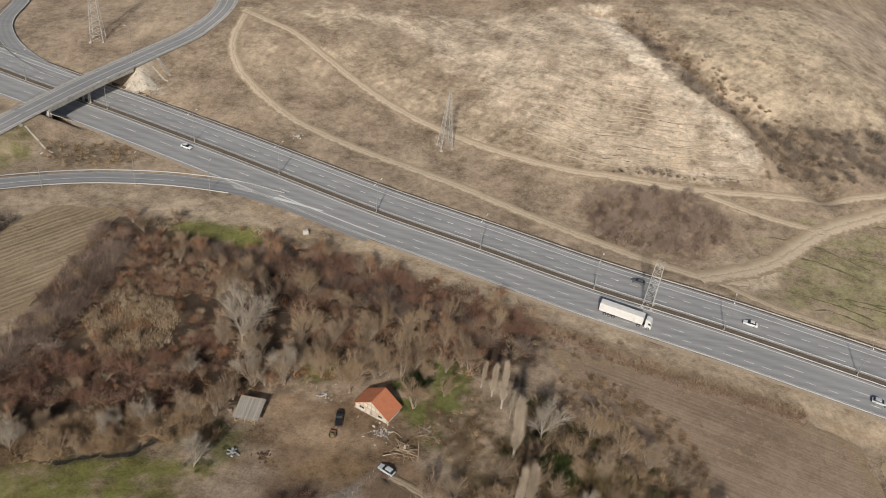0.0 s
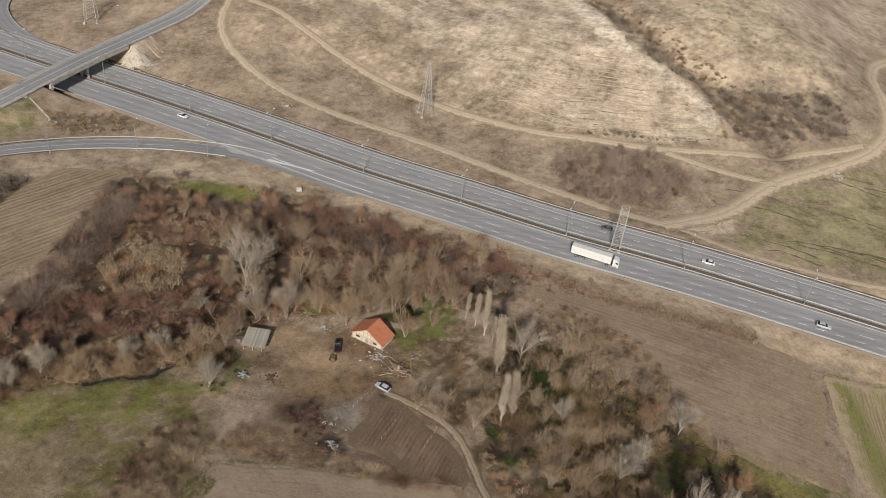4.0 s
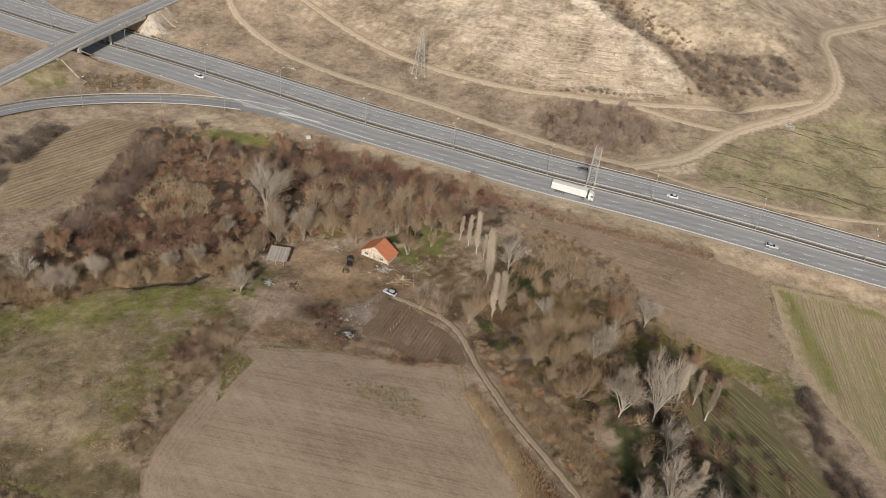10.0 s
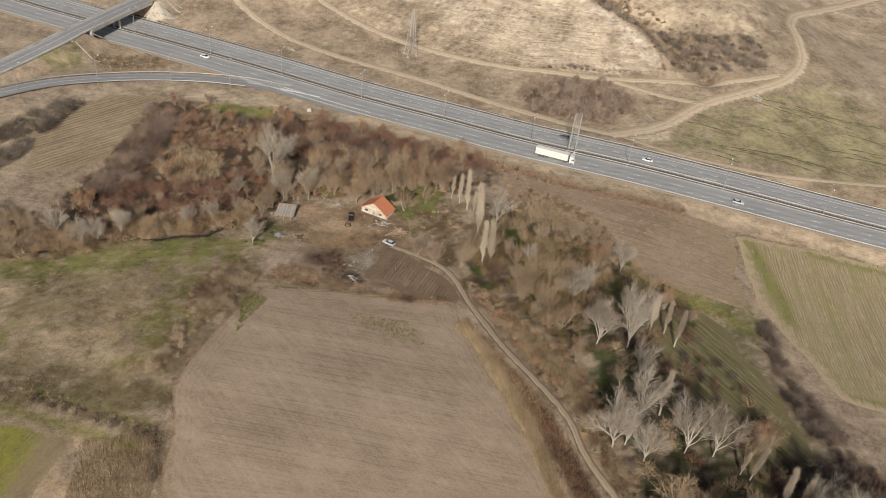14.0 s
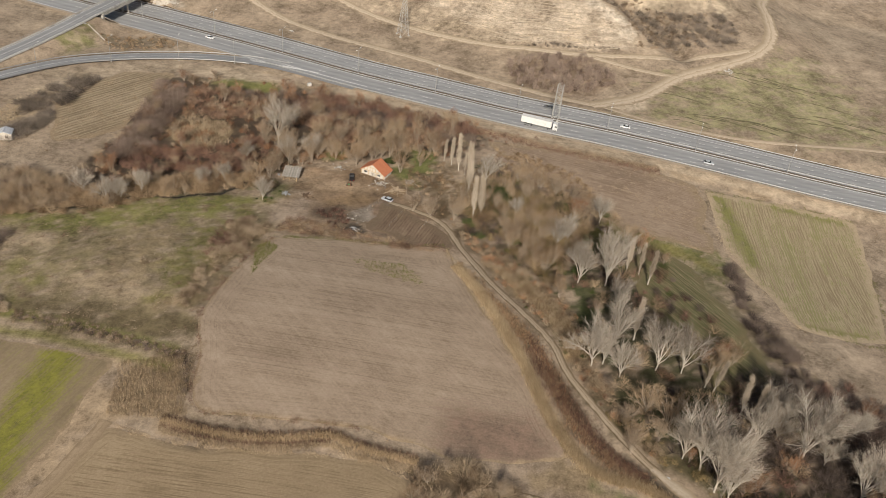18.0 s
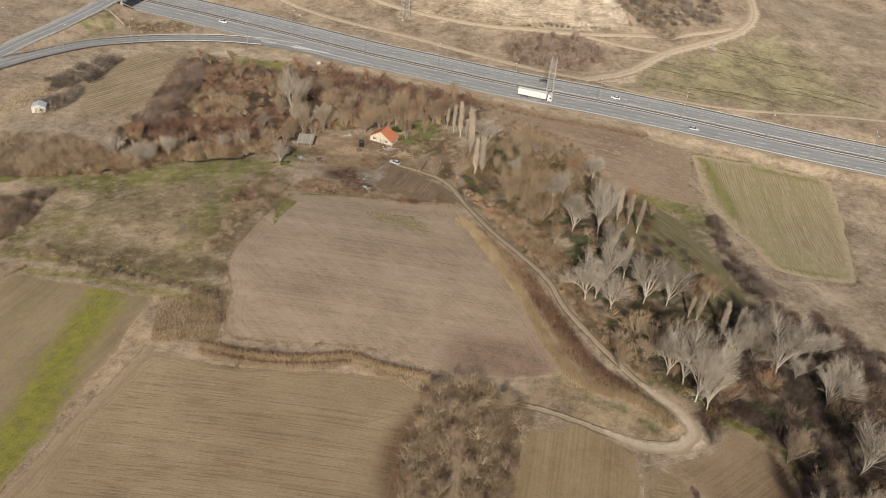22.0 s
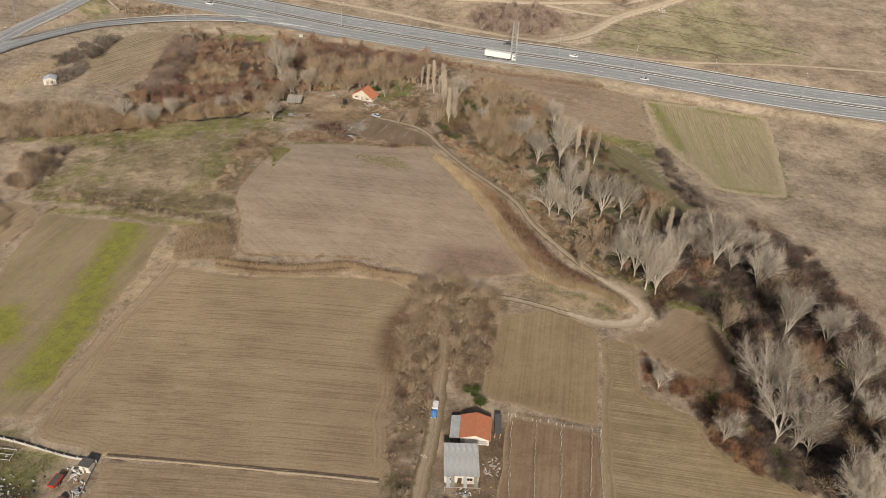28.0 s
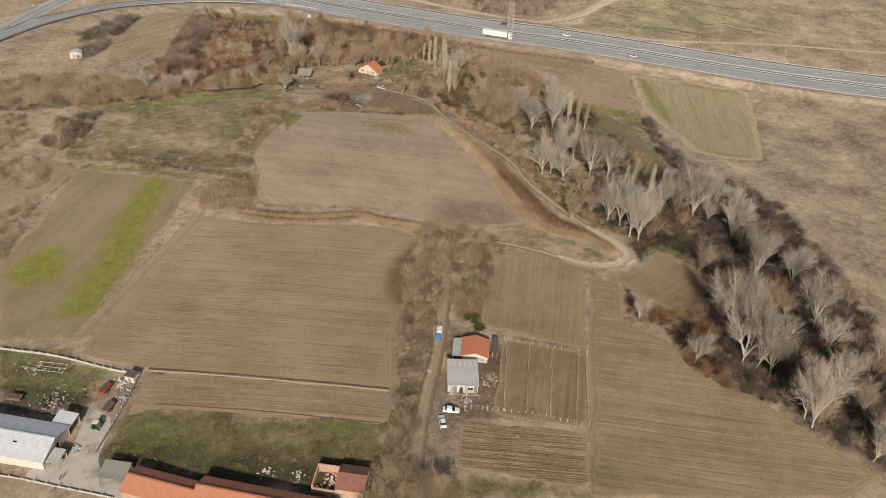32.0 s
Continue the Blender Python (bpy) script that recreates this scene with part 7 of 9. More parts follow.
thicket("scrub_38", RED_BRUSH, 260, 0.6, 2.0, BROWN_BARK, "brown leafless brush at the edge of fallow land", 141, 130)
MEADOW_BRUSH = [(-62.9, 83.9), (-61.9, 96.6), (-58.5, 107.5), (-51.3, 110.9), (-50.2, 103.6), (-49.3, 94.6), (-49.5, 85.6)]
thicket("scrub_39", MEADOW_BRUSH, 110, 1.0, 2.8, TAN_TWIG, "tan leafless brush at a meadow edge", 142, 120)
thicket("scrub_40", MEADOW_BRUSH, 60, 1.0, 2.4, DARK_RUSSET, "dark russet brush at a meadow edge", 143, 120)
thicket("scrub_41", [(-56.3, 135.2), (-49.3, 140.3), (-44.2, 133.7), (-44.9, 126.4), (-50.4, 121.9), (-54.3, 123.5)], 16, 0.6, 1.6, IVY, "dark green brambles beside a shed", 144, 160, fat=0.9, width=0.1)
thicket("scrub_42", WOOD_EDGE, 240, 2.0, 4.6, DARK_TWIG, "dark leafless thorn along a wood edge", 145, 130)
thicket("scrub_48", WOOD_RIVER, 130, 2.0, 4.8, BROWN_BARK, "brown leafless saplings in a riverside wood", 153, 120)
thicket("scrub_49", WOOD_EDGE, 220, 1.6, 3.8, DARK_RUSSET, "dark russet leafless brush along a wood edge", 154, 120)
thicket("scrub_43", TRACK_EAST, 210, 0.9, 2.6, TAN_TWIG, "tan leafless brush beside a farm track", 146, 110)
thicket("scrub_44", TRACK_EAST, 120, 0.8, 2.0, RUSSET_TWIG, "russet leafless brush beside a farm track", 147, 100)
thicket("undergrowth_green", TRACK_EAST, 26, 0.5, 1.2, IVY, "dark green ivy and brambles beside a track", 148, 110, "undergrowth", 0.8, 0.1)
thicket("scrub_45", THICKET_EAST, 160, 1.6, 3.8, DARK_TWIG, "dark leafless undergrowth beside a farm track", 149, 120)
thicket("scrub_46", RAMP_WEEDS, 120, 0.6, 1.8, BROWN_BARK, "brown weeds below a road bridge", 150, 100, "weeds")
thicket("scrub_47", SLOPE_EAST, 80, 0.7, 2.0, BROWN_BARK, "brown leafless brush on a slope beside a cottage", 151, 100)
thicket("scrub_50", [(x, y + 2.2) for x, y in DITCH_BRUSH] + [(x - 0.5, y - 1.4) for x, y in reversed(DITCH_BRUSH)], 90, 0.6, 1.6, GREY_TWIG, "grey leafless bushes along a field ditch", 155, 110)
thicket("scrub_52", [(x, y + 1.0) for x, y in DITCH_BRUSH] + [(x - 0.5, y - 1.6) for x, y in reversed(DITCH_BRUSH)], 110, 0.5, 1.3, DARK_TWIG, "dark leafless brush in a field ditch", 158, 110)
thicket("scrub_53", [(-117.5, 55.2), (-112.1, 56.0), (-107.9, 50.8), (-114.2, 50.6)], 12, 1.4, 2.6, GREY_TWIG, "rounded grey leafless bushes along a field ditch", 159, 260, width=0.04)
thicket("evergreen_shrub", [(14.1, -42.5), (19.2, -42.4), (18.8, -48.9), (13.8, -49.0)], 5, 1.2, 2.4, IVY, "dark evergreen shrubs beside a farmhouse", 157, 300, "shrub", 0.6, 0.16)
thicket("scrub_54", WEST_BELT, 260, 2.2, 4.6, TAN_TWIG, "tall tan leafless scrub along a meadow", 160, 120)
thicket("scrub_55", WEST_BELT, 170, 2.0, 4.0, SAPLING_TWIG, "brown leafless scrub along a meadow", 161, 110)
thicket("scrub_56", WEST_BELT, 150, 2.0, 4.4, GREY_TWIG, "grey leafless scrub along a meadow", 162, 120)
thicket("scrub_57", WEST_DARK, 70, 2.0, 4.0, GULLY_TWIG, "dark leafless hedge on a terrace edge", 163, 130)
thicket("scrub_58", WEST_EDGE, 130, 1.4, 3.2, TAN_TWIG, "tan leafless brush at a meadow edge", 164, 110)
thicket("scrub_59", BUSH_WEST, 50, 1.8, 3.6, DARK_TWIG, "dark purplish leafless bushes in a meadow", 165, 120)
blades("reeds_6", scatter(WEST_TAN, 1500, 46), 0.6, 1.3, REED, "pale dry grass below a road", 46, 3, category="grass")
thicket("scrub_16", BUSH_WEST, 75, 2.0, 3.8, GREY_TWIG, "grey leafless bushes in a meadow", 116, 130)
thicket("scrub_17", LEFT_EDGE, 90, 1.5, 3.4, TAN_TWIG, "tan leafless brush at a field edge", 117, 110)
thicket("scrub_18", LEFT_DARK, 70, 1.8, 3.8, GREY_TWIG, "grey-brown leafless brush at a field edge", 118, 120)
thicket("scrub_19", FIELD_MARGIN, 150, 1.2, 3.0, RUSSET_TWIG, "russet leafless brush between field and wood", 119, 110)
thicket("scrub_20", ROW_CREEK, 320, 1.8, 4.2, BROWN_BARK, "brown leafless scrub along a creek", 120, 110)
thicket("evergreen_shrub", [(31, 135), (36, 136), (37, 130), (32, 129)], 14, 2.5, 4.5, IVY, "dark evergreen shrubs among bare trees", 121, 420, "shrub", 0.5, 0.16)
thicket("undergrowth_green", WOOD_RIVER, 90, 0.8, 2.6, IVY, "dark green ivy and brambles under bare trees", 122, 140, "undergrowth", 0.8, 0.14)
thicket("undergrowth_green", THICKET_EAST, 130, 0.8, 2.6, IVY, "dark green ivy and brambles under bare trees", 123, 140, "undergrowth", 0.8, 0.14)

thicket("scrub_22", HEDGE_WHEAT, 110, 1.4, 3.2, DARK_TWIG, "dark leafless hedge beside a wheat field", 125, 120)
thicket("scrub_23", FIELD_HEDGE, 110, 0.9, 2.2, TAN_TWIG, "tan brush along a field edge", 126, 100)
thicket("scrub_24", FIELD_HEDGE, 26, 1.6, 2.8, GREY_TWIG, "rounded grey leafless bushes along a field edge", 127, 260, width=0.04)
thicket("scrub_25", LANE_SOUTH, 110, 2.2, 5.2, TAN_TWIG, "tan leafless bushes at the end of a lane", 128, 130)
thicket("scrub_26", GULLY_FOOT, 300, 0.7, 1.8, GREY_TWIG, "low grey-brown bushes at the foot of a hill", 129, 70)
thicket("scrub_27", GROVE, 60, 1.2, 2.6, RUSSET_TWIG, "low russet scrub among bare trees", 130, 90)
blades("reeds_7", scatter(REEDS_EAST, 3600, 51), 0.8, 1.9, REED, "golden dry reeds between a track and a wood", 51, 3)
thicket("scrub_77", SLOPE_BRUSH, 130, 0.6, 1.8, RED_TWIG, "low russet brush on a road bank", 176, 90, clump=0.2)
blades("ditch_weeds", along(ROAD_DITCH, 1.5, 1500, 57), 0.5, 1.4, DARK_RUSSET, "dark dry weeds in a ditch below a highway", 57, 3, category="weeds")
blades("ditch_weeds", along([(x, y + 2.2) for x, y in ROAD_DITCH], 1.2, 1300, 58), 0.6, 1.6, TAN_TWIG, "tan dry weeds in a ditch below a highway", 58, 3, category="weeds")
thicket("scrub_75", FOOT_BANK, 70, 0.8, 2.2, OLIVE_TWIG, "olive brown undergrowth at the foot of pale trees", 174, 80)
thicket("scrub_76", FOOT_DARK, 60, 1.0, 2.6, DARK_RUSSET, "dark leafless brush along a wet ditch", 175, 80)
ORANGE_REED = twig_mat("rusty_reed", (0.19, 0.125, 0.072), (0.37, 0.265, 0.16), (0.52, 0.395, 0.255))
REEDS_WEST = [(16, 91), (18, 88), (25.6, 74.3), (33.8, 52), (40.2, 31), (44.6, 18), (48.8, 10.2), (54, 6.6), (60.5, 4), (61, 5), (54.5, 8.2), (49.2, 13.5), (44, 26), (38.5, 45), (31, 66), (24, 82), (19, 90)]
GOLD_REED = twig_mat("golden_reed", (0.30, 0.215, 0.125), (0.52, 0.40, 0.255), (0.70, 0.565, 0.39))
RUST_BRUSH = twig_mat("rust_brush", (0.12, 0.075, 0.045), (0.28, 0.18, 0.105), (0.44, 0.31, 0.19))
thicket("reeds_9", REEDS_WEST, 210, 0.5, 1.3, RUST_BRUSH, "rust-brown dry brush along a field ditch", 172, 60, "reeds", 0.5)
thicket("reeds_10", REEDS_EAST, 150, 0.9, 2.0, ORANGE_REED, "rust-coloured dry reeds beside a track", 173, 60, "reeds", 0.5)
blades("reeds_8", along(STRAW_LINE, 1.1, 4200, 52), 0.9, 2.0, REED, "tan dry reeds lining a ditch", 52, 2)
blades("ditch_weeds", along(TRACK_DITCH[1:], 1.1, 3600, 53), 0.6, 1.5, DARK_RUSSET, "dark russet weeds beside a track", 53, 2, category="weeds")
thicket("scrub_62", GULLY_BUSHES, 700, 1.4, 3.4, GULLY_TWIG, "grey leafless bushes crowding a hillside gully", 168, 90, clump=0.35)
thicket("scrub_63", HILL_HEM, 70, 0.6, 1.6, GULLY_TWIG, "low dark bushes along a hillside track", 169, 90)
thicket("scrub_64", HILL_EAST, 260, 0.5, 1.5, GULLY_TWIG, "scattered low bushes on a dry hillside", 170, 70, fat=0.8, clump=-0.1)
blades("ditch_weeds", along(DITCH_LINE[3:], 1.0, 2000, 9), 0.5, 1.5, DARK_RUSSET, "dark russet weeds in a ditch", 14, 2, category="weeds")
blades("reeds_1", along([(x - 0.7, y - 0.3) for x, y in STRAW_LINE], 0.8, 10500, 1), 0.8, 1.8, GOLD_REED, "golden dry reeds lining a ditch", 1, 2, 0.09)
blades("ditch_weeds", along(DITCH_RUSSET, 1.4, 2600, 29), 0.5, 1.4, RUSSET_TWIG, "russet dry weeds beside a ditch", 34, 2, category="weeds")
blades("ditch_weeds", along(DITCH_RUSSET, 1.6, 2600, 30), 0.6, 1.5, REED, "straw-coloured weeds beside a ditch", 35, 2, category="weeds")
blades("reeds_2", along([(x, y + 1.2) for x, y in REEDS_DITCH], 0.7, 3600, 2), 0.7, 1.5, ORANGE_REED, "rusty dry reeds lining a ditch", 2, 2)
blades("reeds_11", along([(x, y - 1.7) for x, y in REEDS_DITCH], 0.6, 2600, 54), 0.5, 1.1, REED, "golden dry grass along a field ditch", 54, 2)
blades("ditch_weeds", along([(x, y - 0.4) for x, y in REEDS_DITCH[:4]], 0.35, 1500, 55), 0.3, 0.8, DARK_RUSSET, "dark russet weeds in a ditch", 55, 2, category="weeds")
blades("ditch_weeds", along([(x, y + 2.6) for x, y in REEDS_DITCH], 0.5, 1500, 19), 0.4, 1.1, DARK_RUSSET, "dark russet weeds in a ditch", 24, 2, category="weeds")
blades("reeds_3", scatter(REEDS_PATCH, 2600, 3), 0.7, 1.5, REED, "square patch of golden dry reeds", 3, 2)
blades("reeds_4", along(DITCH_BRUSH, 1.3, 2200, 4), 0.3, 0.9, GREY_TWIG, "grey-brown dry stalks along a field ditch", 4, 2, category="brush")
tufts_at = scatter([(-47.7, 91.3), (-44.1, 95.5), (-40.5, 92.4), (-45.1, 80.2), (-46.4, 73.7)], 420, 71)
blades("green_grass_5", np.r_[tufts_at, scatter([(-17.7, 88.7), (0.3, 86.6), (6.4, 76.7), (3.6, 75.3), (-11.1, 81.7)], 300, 72)], 0.25, 0.65, GREEN_GRASS, "tufts of green weeds at a field edge", 73, 7, 0.13, "grass", 0.25, 0.35)


def field_margin(name, line, half, n, low, high, material, label, seed, each=3):
    """Weeds left standing along the edge of a field."""
    p = along(line, half, n, seed)
    p = p[soft_noise(p[:, 0], p[:, 1], 7, seed) > -0.35]
    return blades(name, p, low, high, material, label, seed, each, 0.08, "weeds", 0.2, 0.35)


EDGE_MID = [*FIELD_MID[12:], FIELD_MID[0]]
field_margin("margin_weeds", EDGE_MID, 0.5, 1500, 0.2, 0.6, DARK_RUSSET, "dark weeds along a field edge", 81)
field_margin("margin_weeds", [(x - 1.2, y) for x, y in EDGE_MID], 0.6, 1300, 0.2, 0.6, GRASS, "pale dry weeds along a field edge", 82)
field_margin("margin_weeds", [(x, y + 0.8) for x, y in FIELD_MID[:4]], 0.5, 900, 0.2, 0.6, GREEN_GRASS, "green weeds along a field edge", 83)
field_margin("margin_weeds", FIELD_MID[3:10], 0.5, 1400, 0.2, 0.6, GRASS, "pale dry weeds along a field edge", 84)
field_margin("margin_weeds", FIELD_SOUTH[:6], 0.4, 1500, 0.2, 0.6, REED, "straw-coloured weeds along a field edge", 85)
field_margin("margin_weeds", FIELD_SOUTH[5:10], 0.6, 1200, 0.2, 0.7, DARK_RUSSET, "dark weeds along a field edge", 86)
field_margin("margin_weeds", [(-139, 2), (-128, 20), (-120, 42), (-116, 48)], 0.5, 700, 0.2, 0.6, DARK_RUSSET, "dark weeds along a field edge", 87)
field_margin("margin_weeds", FIELD_LONG[1:9], 0.7, 1800, 0.2, 0.7, GRASS, "pale dry weeds along a field edge", 88)
field_margin("margin_weeds", [(57.4, -18.5), (52.6, -38), (48.6, -57.5), (45, -73), (41.6, -88.5), (38, -108)], 0.45, 1100, 0.12, 0.35, GRASS, "pale dry weeds between two fields", 89, 2)
field_margin("margin_weeds", [(25.5, -51.6), (36, -55), (48.4, -58.2)], 0.35, 500, 0.2, 0.5, GRASS, "pale dry weeds above a vineyard plot", 90)
field_margin("margin_weeds", [(17.3, -83.8), (30, -86.4), (41.8, -88.4)], 0.5, 500, 0.12, 0.35, GRASS, "pale dry weeds below a vineyard plot", 91)
field_margin("margin_weeds", FIELD_WHEAT[:4], 0.6, 900, 0.2, 0.5, GREEN_GRASS, "green weeds along a wheat field", 92)
field_margin("margin_weeds", FIELD_WHEAT[4:7], 0.7, 700, 0.2, 0.5, GREEN_GRASS, "green weeds along a wheat field", 93)
field_margin("margin_weeds", [FIELD_WHEAT[k] for k in (7, 8, 9, 0)], 0.7, 900, 0.2, 0.5, REED, "straw-coloured weeds along a wheat field", 94)
field_margin("margin_weeds", [(89.2, -11.5), (94.9, -18.2), (95.4, -27.8), (92.6, -38.7), (88.7, -45.2)], 0.7, 900, 0.4, 1.1, DARK_RUSSET, "dark russet weeds round a small field", 95)


def tufts(name, polygon, n, low, high, material, label, seed, each=5, width=0.09):
    return blades(name, scatter(polygon, n, seed), low, high, material, label, seed, each, width, "grass", 0.22, 0.35)


OPEN_LAND = [(-225, -120), (330, -120), (330, 480), (-225, 480)]
spots = scatter(OPEN_LAND, 26000, 11)
busy = np.zeros(len(spots), bool)
for polygon in (FIELD_MID, FIELD_SOUTH, FIELD_STRIP, FIELD_WHEAT, FIELD_EAST, FIELD_VINE, FIELD_LONG, FIELD_PLOT, FIELD_LEFT, YARD_FARM, GREEN_BAND, YARD_HOUSE, SCRUB_GARDEN, SLOPE_EAST, MEAD_BANK, MEAD_MOSS, WOOD_FLOOR, FIELD_DARK, GRASS_EDGE, GRASS_BARN, THICKET_NORTH, THICKET_EAST, WOOD_RIVER, GARDEN_BED):
    busy |= inside(spots[:, 0], spots[:, 1], polygon)
busy |= nearest(spots[:, 0], spots[:, 1], MEDIAN, False)[0] < 18.5
for line in (RAMP, LOOP, OVERPASS):
    busy |= nearest(spots[:, 0], spots[:, 1], line, False)[0] < 6
for _, line, wide, _, _ in TRACKS:
    busy |= nearest(spots[:, 0], spots[:, 1], line, False)[0] < wide * 0.45
busy |= soft_noise(spots[:, 0], spots[:, 1], 14, 40) < -0.25
blades("dry_grass", spots[~busy], 0.15, 0.45, GRASS, "tufts of dry straw-coloured grass", 12, 4, 0.08, "grass", 0.3, 0.4)
spots = spots[~busy][::9] + 1.3
blades("dry_weeds", spots, 0.5, 1.1, BROWN_BARK, "scattered brown dry weeds", 13, 12, 0.06, "weeds", 0.25, 0.4)
for k, polygon in enumerate((MEAD_GREEN_C, GREEN_STRIP_EAST, GRASS_BARN, GRASS_FARM)):
    tufts(f"green_grass_{k + 1}", polygon, (500, 900, 1900, 1600)[k], 0.2, 0.5, GREEN_GRASS, "tufts of fresh green grass", 60 + k)


# ---------------------------------------------------------------- buildings
def tile_mat(name, dark, light, rows=0.33, turn=0.0):
    """Clay tiles: courses and pans as relief, every patch fired and weathered a little differently."""
    m, t, s = node_mat(name)
    where = t.nodes.new("ShaderNodeTexCoord").outputs["Object"]
    grid = put(t, "ShaderNodeTexBrick", Scale=1.0)
    grid.inputs["Brick Width"].default_value, grid.inputs["Row Height"].default_value, grid.inputs["Mortar Size"].default_value = 0.3, rows, 0.02
    grid.inputs["Color1"].default_value, grid.inputs["Color2"].default_value, grid.inputs["Mortar"].default_value = (0.45, 0.45, 0.45, 1), (0.62, 0.62, 0.62, 1), (0.2, 0.2, 0.2, 1)
    t.links.new(where, grid.inputs[0])
    n = noise_at(t, where, 0.7, 5, 0.7)
    k = math_node(t, "ADD", math_node(t, "MULTIPLY", grid.outputs[0], 0.5), math_node(t, "MULTIPLY", n, 0.5))
    t.links.new(ramp(t, k, ((0.25, dark), (0.6, light))), s.inputs["Base Color"])
    s.inputs["Roughness"].default_value = 0.8
    bumped(t, s, grid.outputs[0], 0.5, 0.04)
    return m


def sheet_mat(name, dark, light, wear, rough=0.5, metal=0.2, pitch=0.2):
    """Corrugated sheet: parallel waves, streaks of rust and dirt."""
    m, t, s = node_mat(name)
    where = t.nodes.new("ShaderNodeTexCoord").outputs["Object"]
    w = put(t, "ShaderNodeTexWave", Scale=0.31 / pitch)
    t.links.new(where, w.inputs[0])
    streak = put(t, "ShaderNodeMapping", Scale=(1.4, 0.15, 1))
    t.links.new(where, streak.inputs[0])
    n, b = noise_at(t, streak.outputs[0], 1.2, 5, 0.7), noise_at(t, where, 0.35, 4)
    c = ramp(t, b, ((0.35, dark), (0.65, light)))
    c = mixed(t, c, wear, ramp(t, n, ((0.5, (0, 0, 0)), (0.72, (0.8, 0.8, 0.8)))))
    t.links.new(c, s.inputs["Base Color"])
    s.inputs["Roughness"].default_value, s.inputs["Metallic"].default_value = rough, metal
    bumped(t, s, w.outputs["Fac"], 0.6, 0.04)
    return m


ORANGE_TILE = tile_mat("new_clay_tiles", (0.38, 0.125, 0.06), (0.54, 0.205, 0.108))
RED_TILE = tile_mat("clay_tiles", (0.33, 0.118, 0.065), (0.49, 0.20, 0.118))
OLD_TILE = tile_mat("old_clay_tiles", (0.13, 0.06, 0.045), (0.27, 0.12, 0.085))
PLASTER = surface("white_plaster", (0.48, 0.44, 0.385), (0.68, 0.64, 0.58), 0.8, 0.9, 0.2, 0.01, wear=(0.42, 0.37, 0.31))
BRICK = surface("bare_brick", (0.34, 0.20, 0.14), (0.52, 0.36, 0.26), 3, 0.9, 0.5, 0.03, wear=(0.5, 0.45, 0.4))
STONE = surface("rubble_stone", (0.36, 0.32, 0.27), (0.58, 0.53, 0.46), 2, 0.95, 0.7, 0.06)
TIMBER = surface("raw_timber", (0.40, 0.28, 0.15), (0.58, 0.44, 0.27), 2, 0.8, 0.3, 0.01)
GREY_WOOD = surface("grey_boards", (0.22, 0.20, 0.17), (0.42, 0.39, 0.35), 2, 0.9, 0.4, 0.02, spread=0.18)
GLASS_DARK = surface("window_glass", (0.02, 0.023, 0.026), (0.04, 0.045, 0.05), 1, 0.08, 0)
WHITE_SHEET = sheet_mat("white_roof_sheet", (0.50, 0.53, 0.58), (0.64, 0.665, 0.71), (0.44, 0.45, 0.46), 0.4, 0.1, 0.5)
GREY_SHEET = sheet_mat("grey_roof_sheet", (0.36, 0.36, 0.355), (0.52, 0.52, 0.51), (0.25, 0.235, 0.22), 0.7, 0.05)
MOSS_SHEET = sheet_mat("mossy_roof_sheet", (0.20, 0.20, 0.165), (0.31, 0.31, 0.26), (0.15, 0.14, 0.10), 0.85, 0.0)
RUST = surface("rusty_steel", (0.16, 0.07, 0.04), (0.34, 0.16, 0.09), 3, 0.85, 0.4, 0.01)
WHITE_POST = surface("white_post", (0.40, 0.38, 0.34), (0.58, 0.56, 0.51), 2, 0.85, 0.2, 0.01)


def wall_with_openings(wide, tall, thick, holes, peak=None):
    """An upright wall along x from the origin, with rectangular holes of (x, z, width, height); peak: height of a gable's tip."""
    xs_, zs_ = {0.0, wide}, {0.0, tall}
    for x, z, w, h in holes:
        xs_ |= {x, x + w}
        zs_ |= {z, z + h}
    xs_, zs_ = sorted(xs_), sorted(zs_)
    bm = fresh()
    for x0, x1 in zip(xs_, xs_[1:]):
        for z0, z1 in zip(zs_, zs_[1:]):
            if not any(x <= x0 + 1e-6 and x1 <= x + w + 1e-6 and z <= z0 + 1e-6 and z1 <= z + h + 1e-6 for x, z, w, h in holes):
                box(bm, (x1 - x0, thick, z1 - z0), ((x0 + x1) / 2, 0, z0))
    if peak:
        a = [bm.verts.new((x, y, z)) for y in (-thick / 2, thick / 2) for x, z in ((0, tall), (wide, tall), (wide / 2, peak))]
        bm.faces.new(a[:3])
        bm.faces.new(a[3:][::-1])
        for i, j in ((0, 1), (1, 2), (2, 0)):
            bm.faces.new((a[i], a[i + 3], a[j + 3], a[j]))
    bmesh.ops.remove_doubles(bm, verts=bm.verts, dist=0.001)
    return bm


def placed(ob, m):
    ob.matrix_basis = m
    return ob


def window_unit(parent, m, w, h, frame_mat):
    """A framed window set into a wall."""
    bm = fresh()
    for size, at in (((w, 0.1, 0.07), (0, 0, 0)), ((w, 0.1, 0.07), (0, 0, h - 0.07)), ((0.07, 0.1, h), (-w / 2 + 0.035, 0, 0)), ((0.07, 0.1, h), (w / 2 - 0.035, 0, 0)), ((0.05, 0.08, h), (0, 0, 0))):
        box(bm, size, at)
    win = placed(part("window", bm, frame_mat, parent), m)
    part("pane", box(fresh(), (w - 0.1, 0.02, h - 0.1), (0, 0, 0.05)), GLASS_DARK, win)
    part("sill", box(fresh(), (w + 0.2, 0.22, 0.06), (0, -0.05, -0.06)), frame_mat, win)
    return win


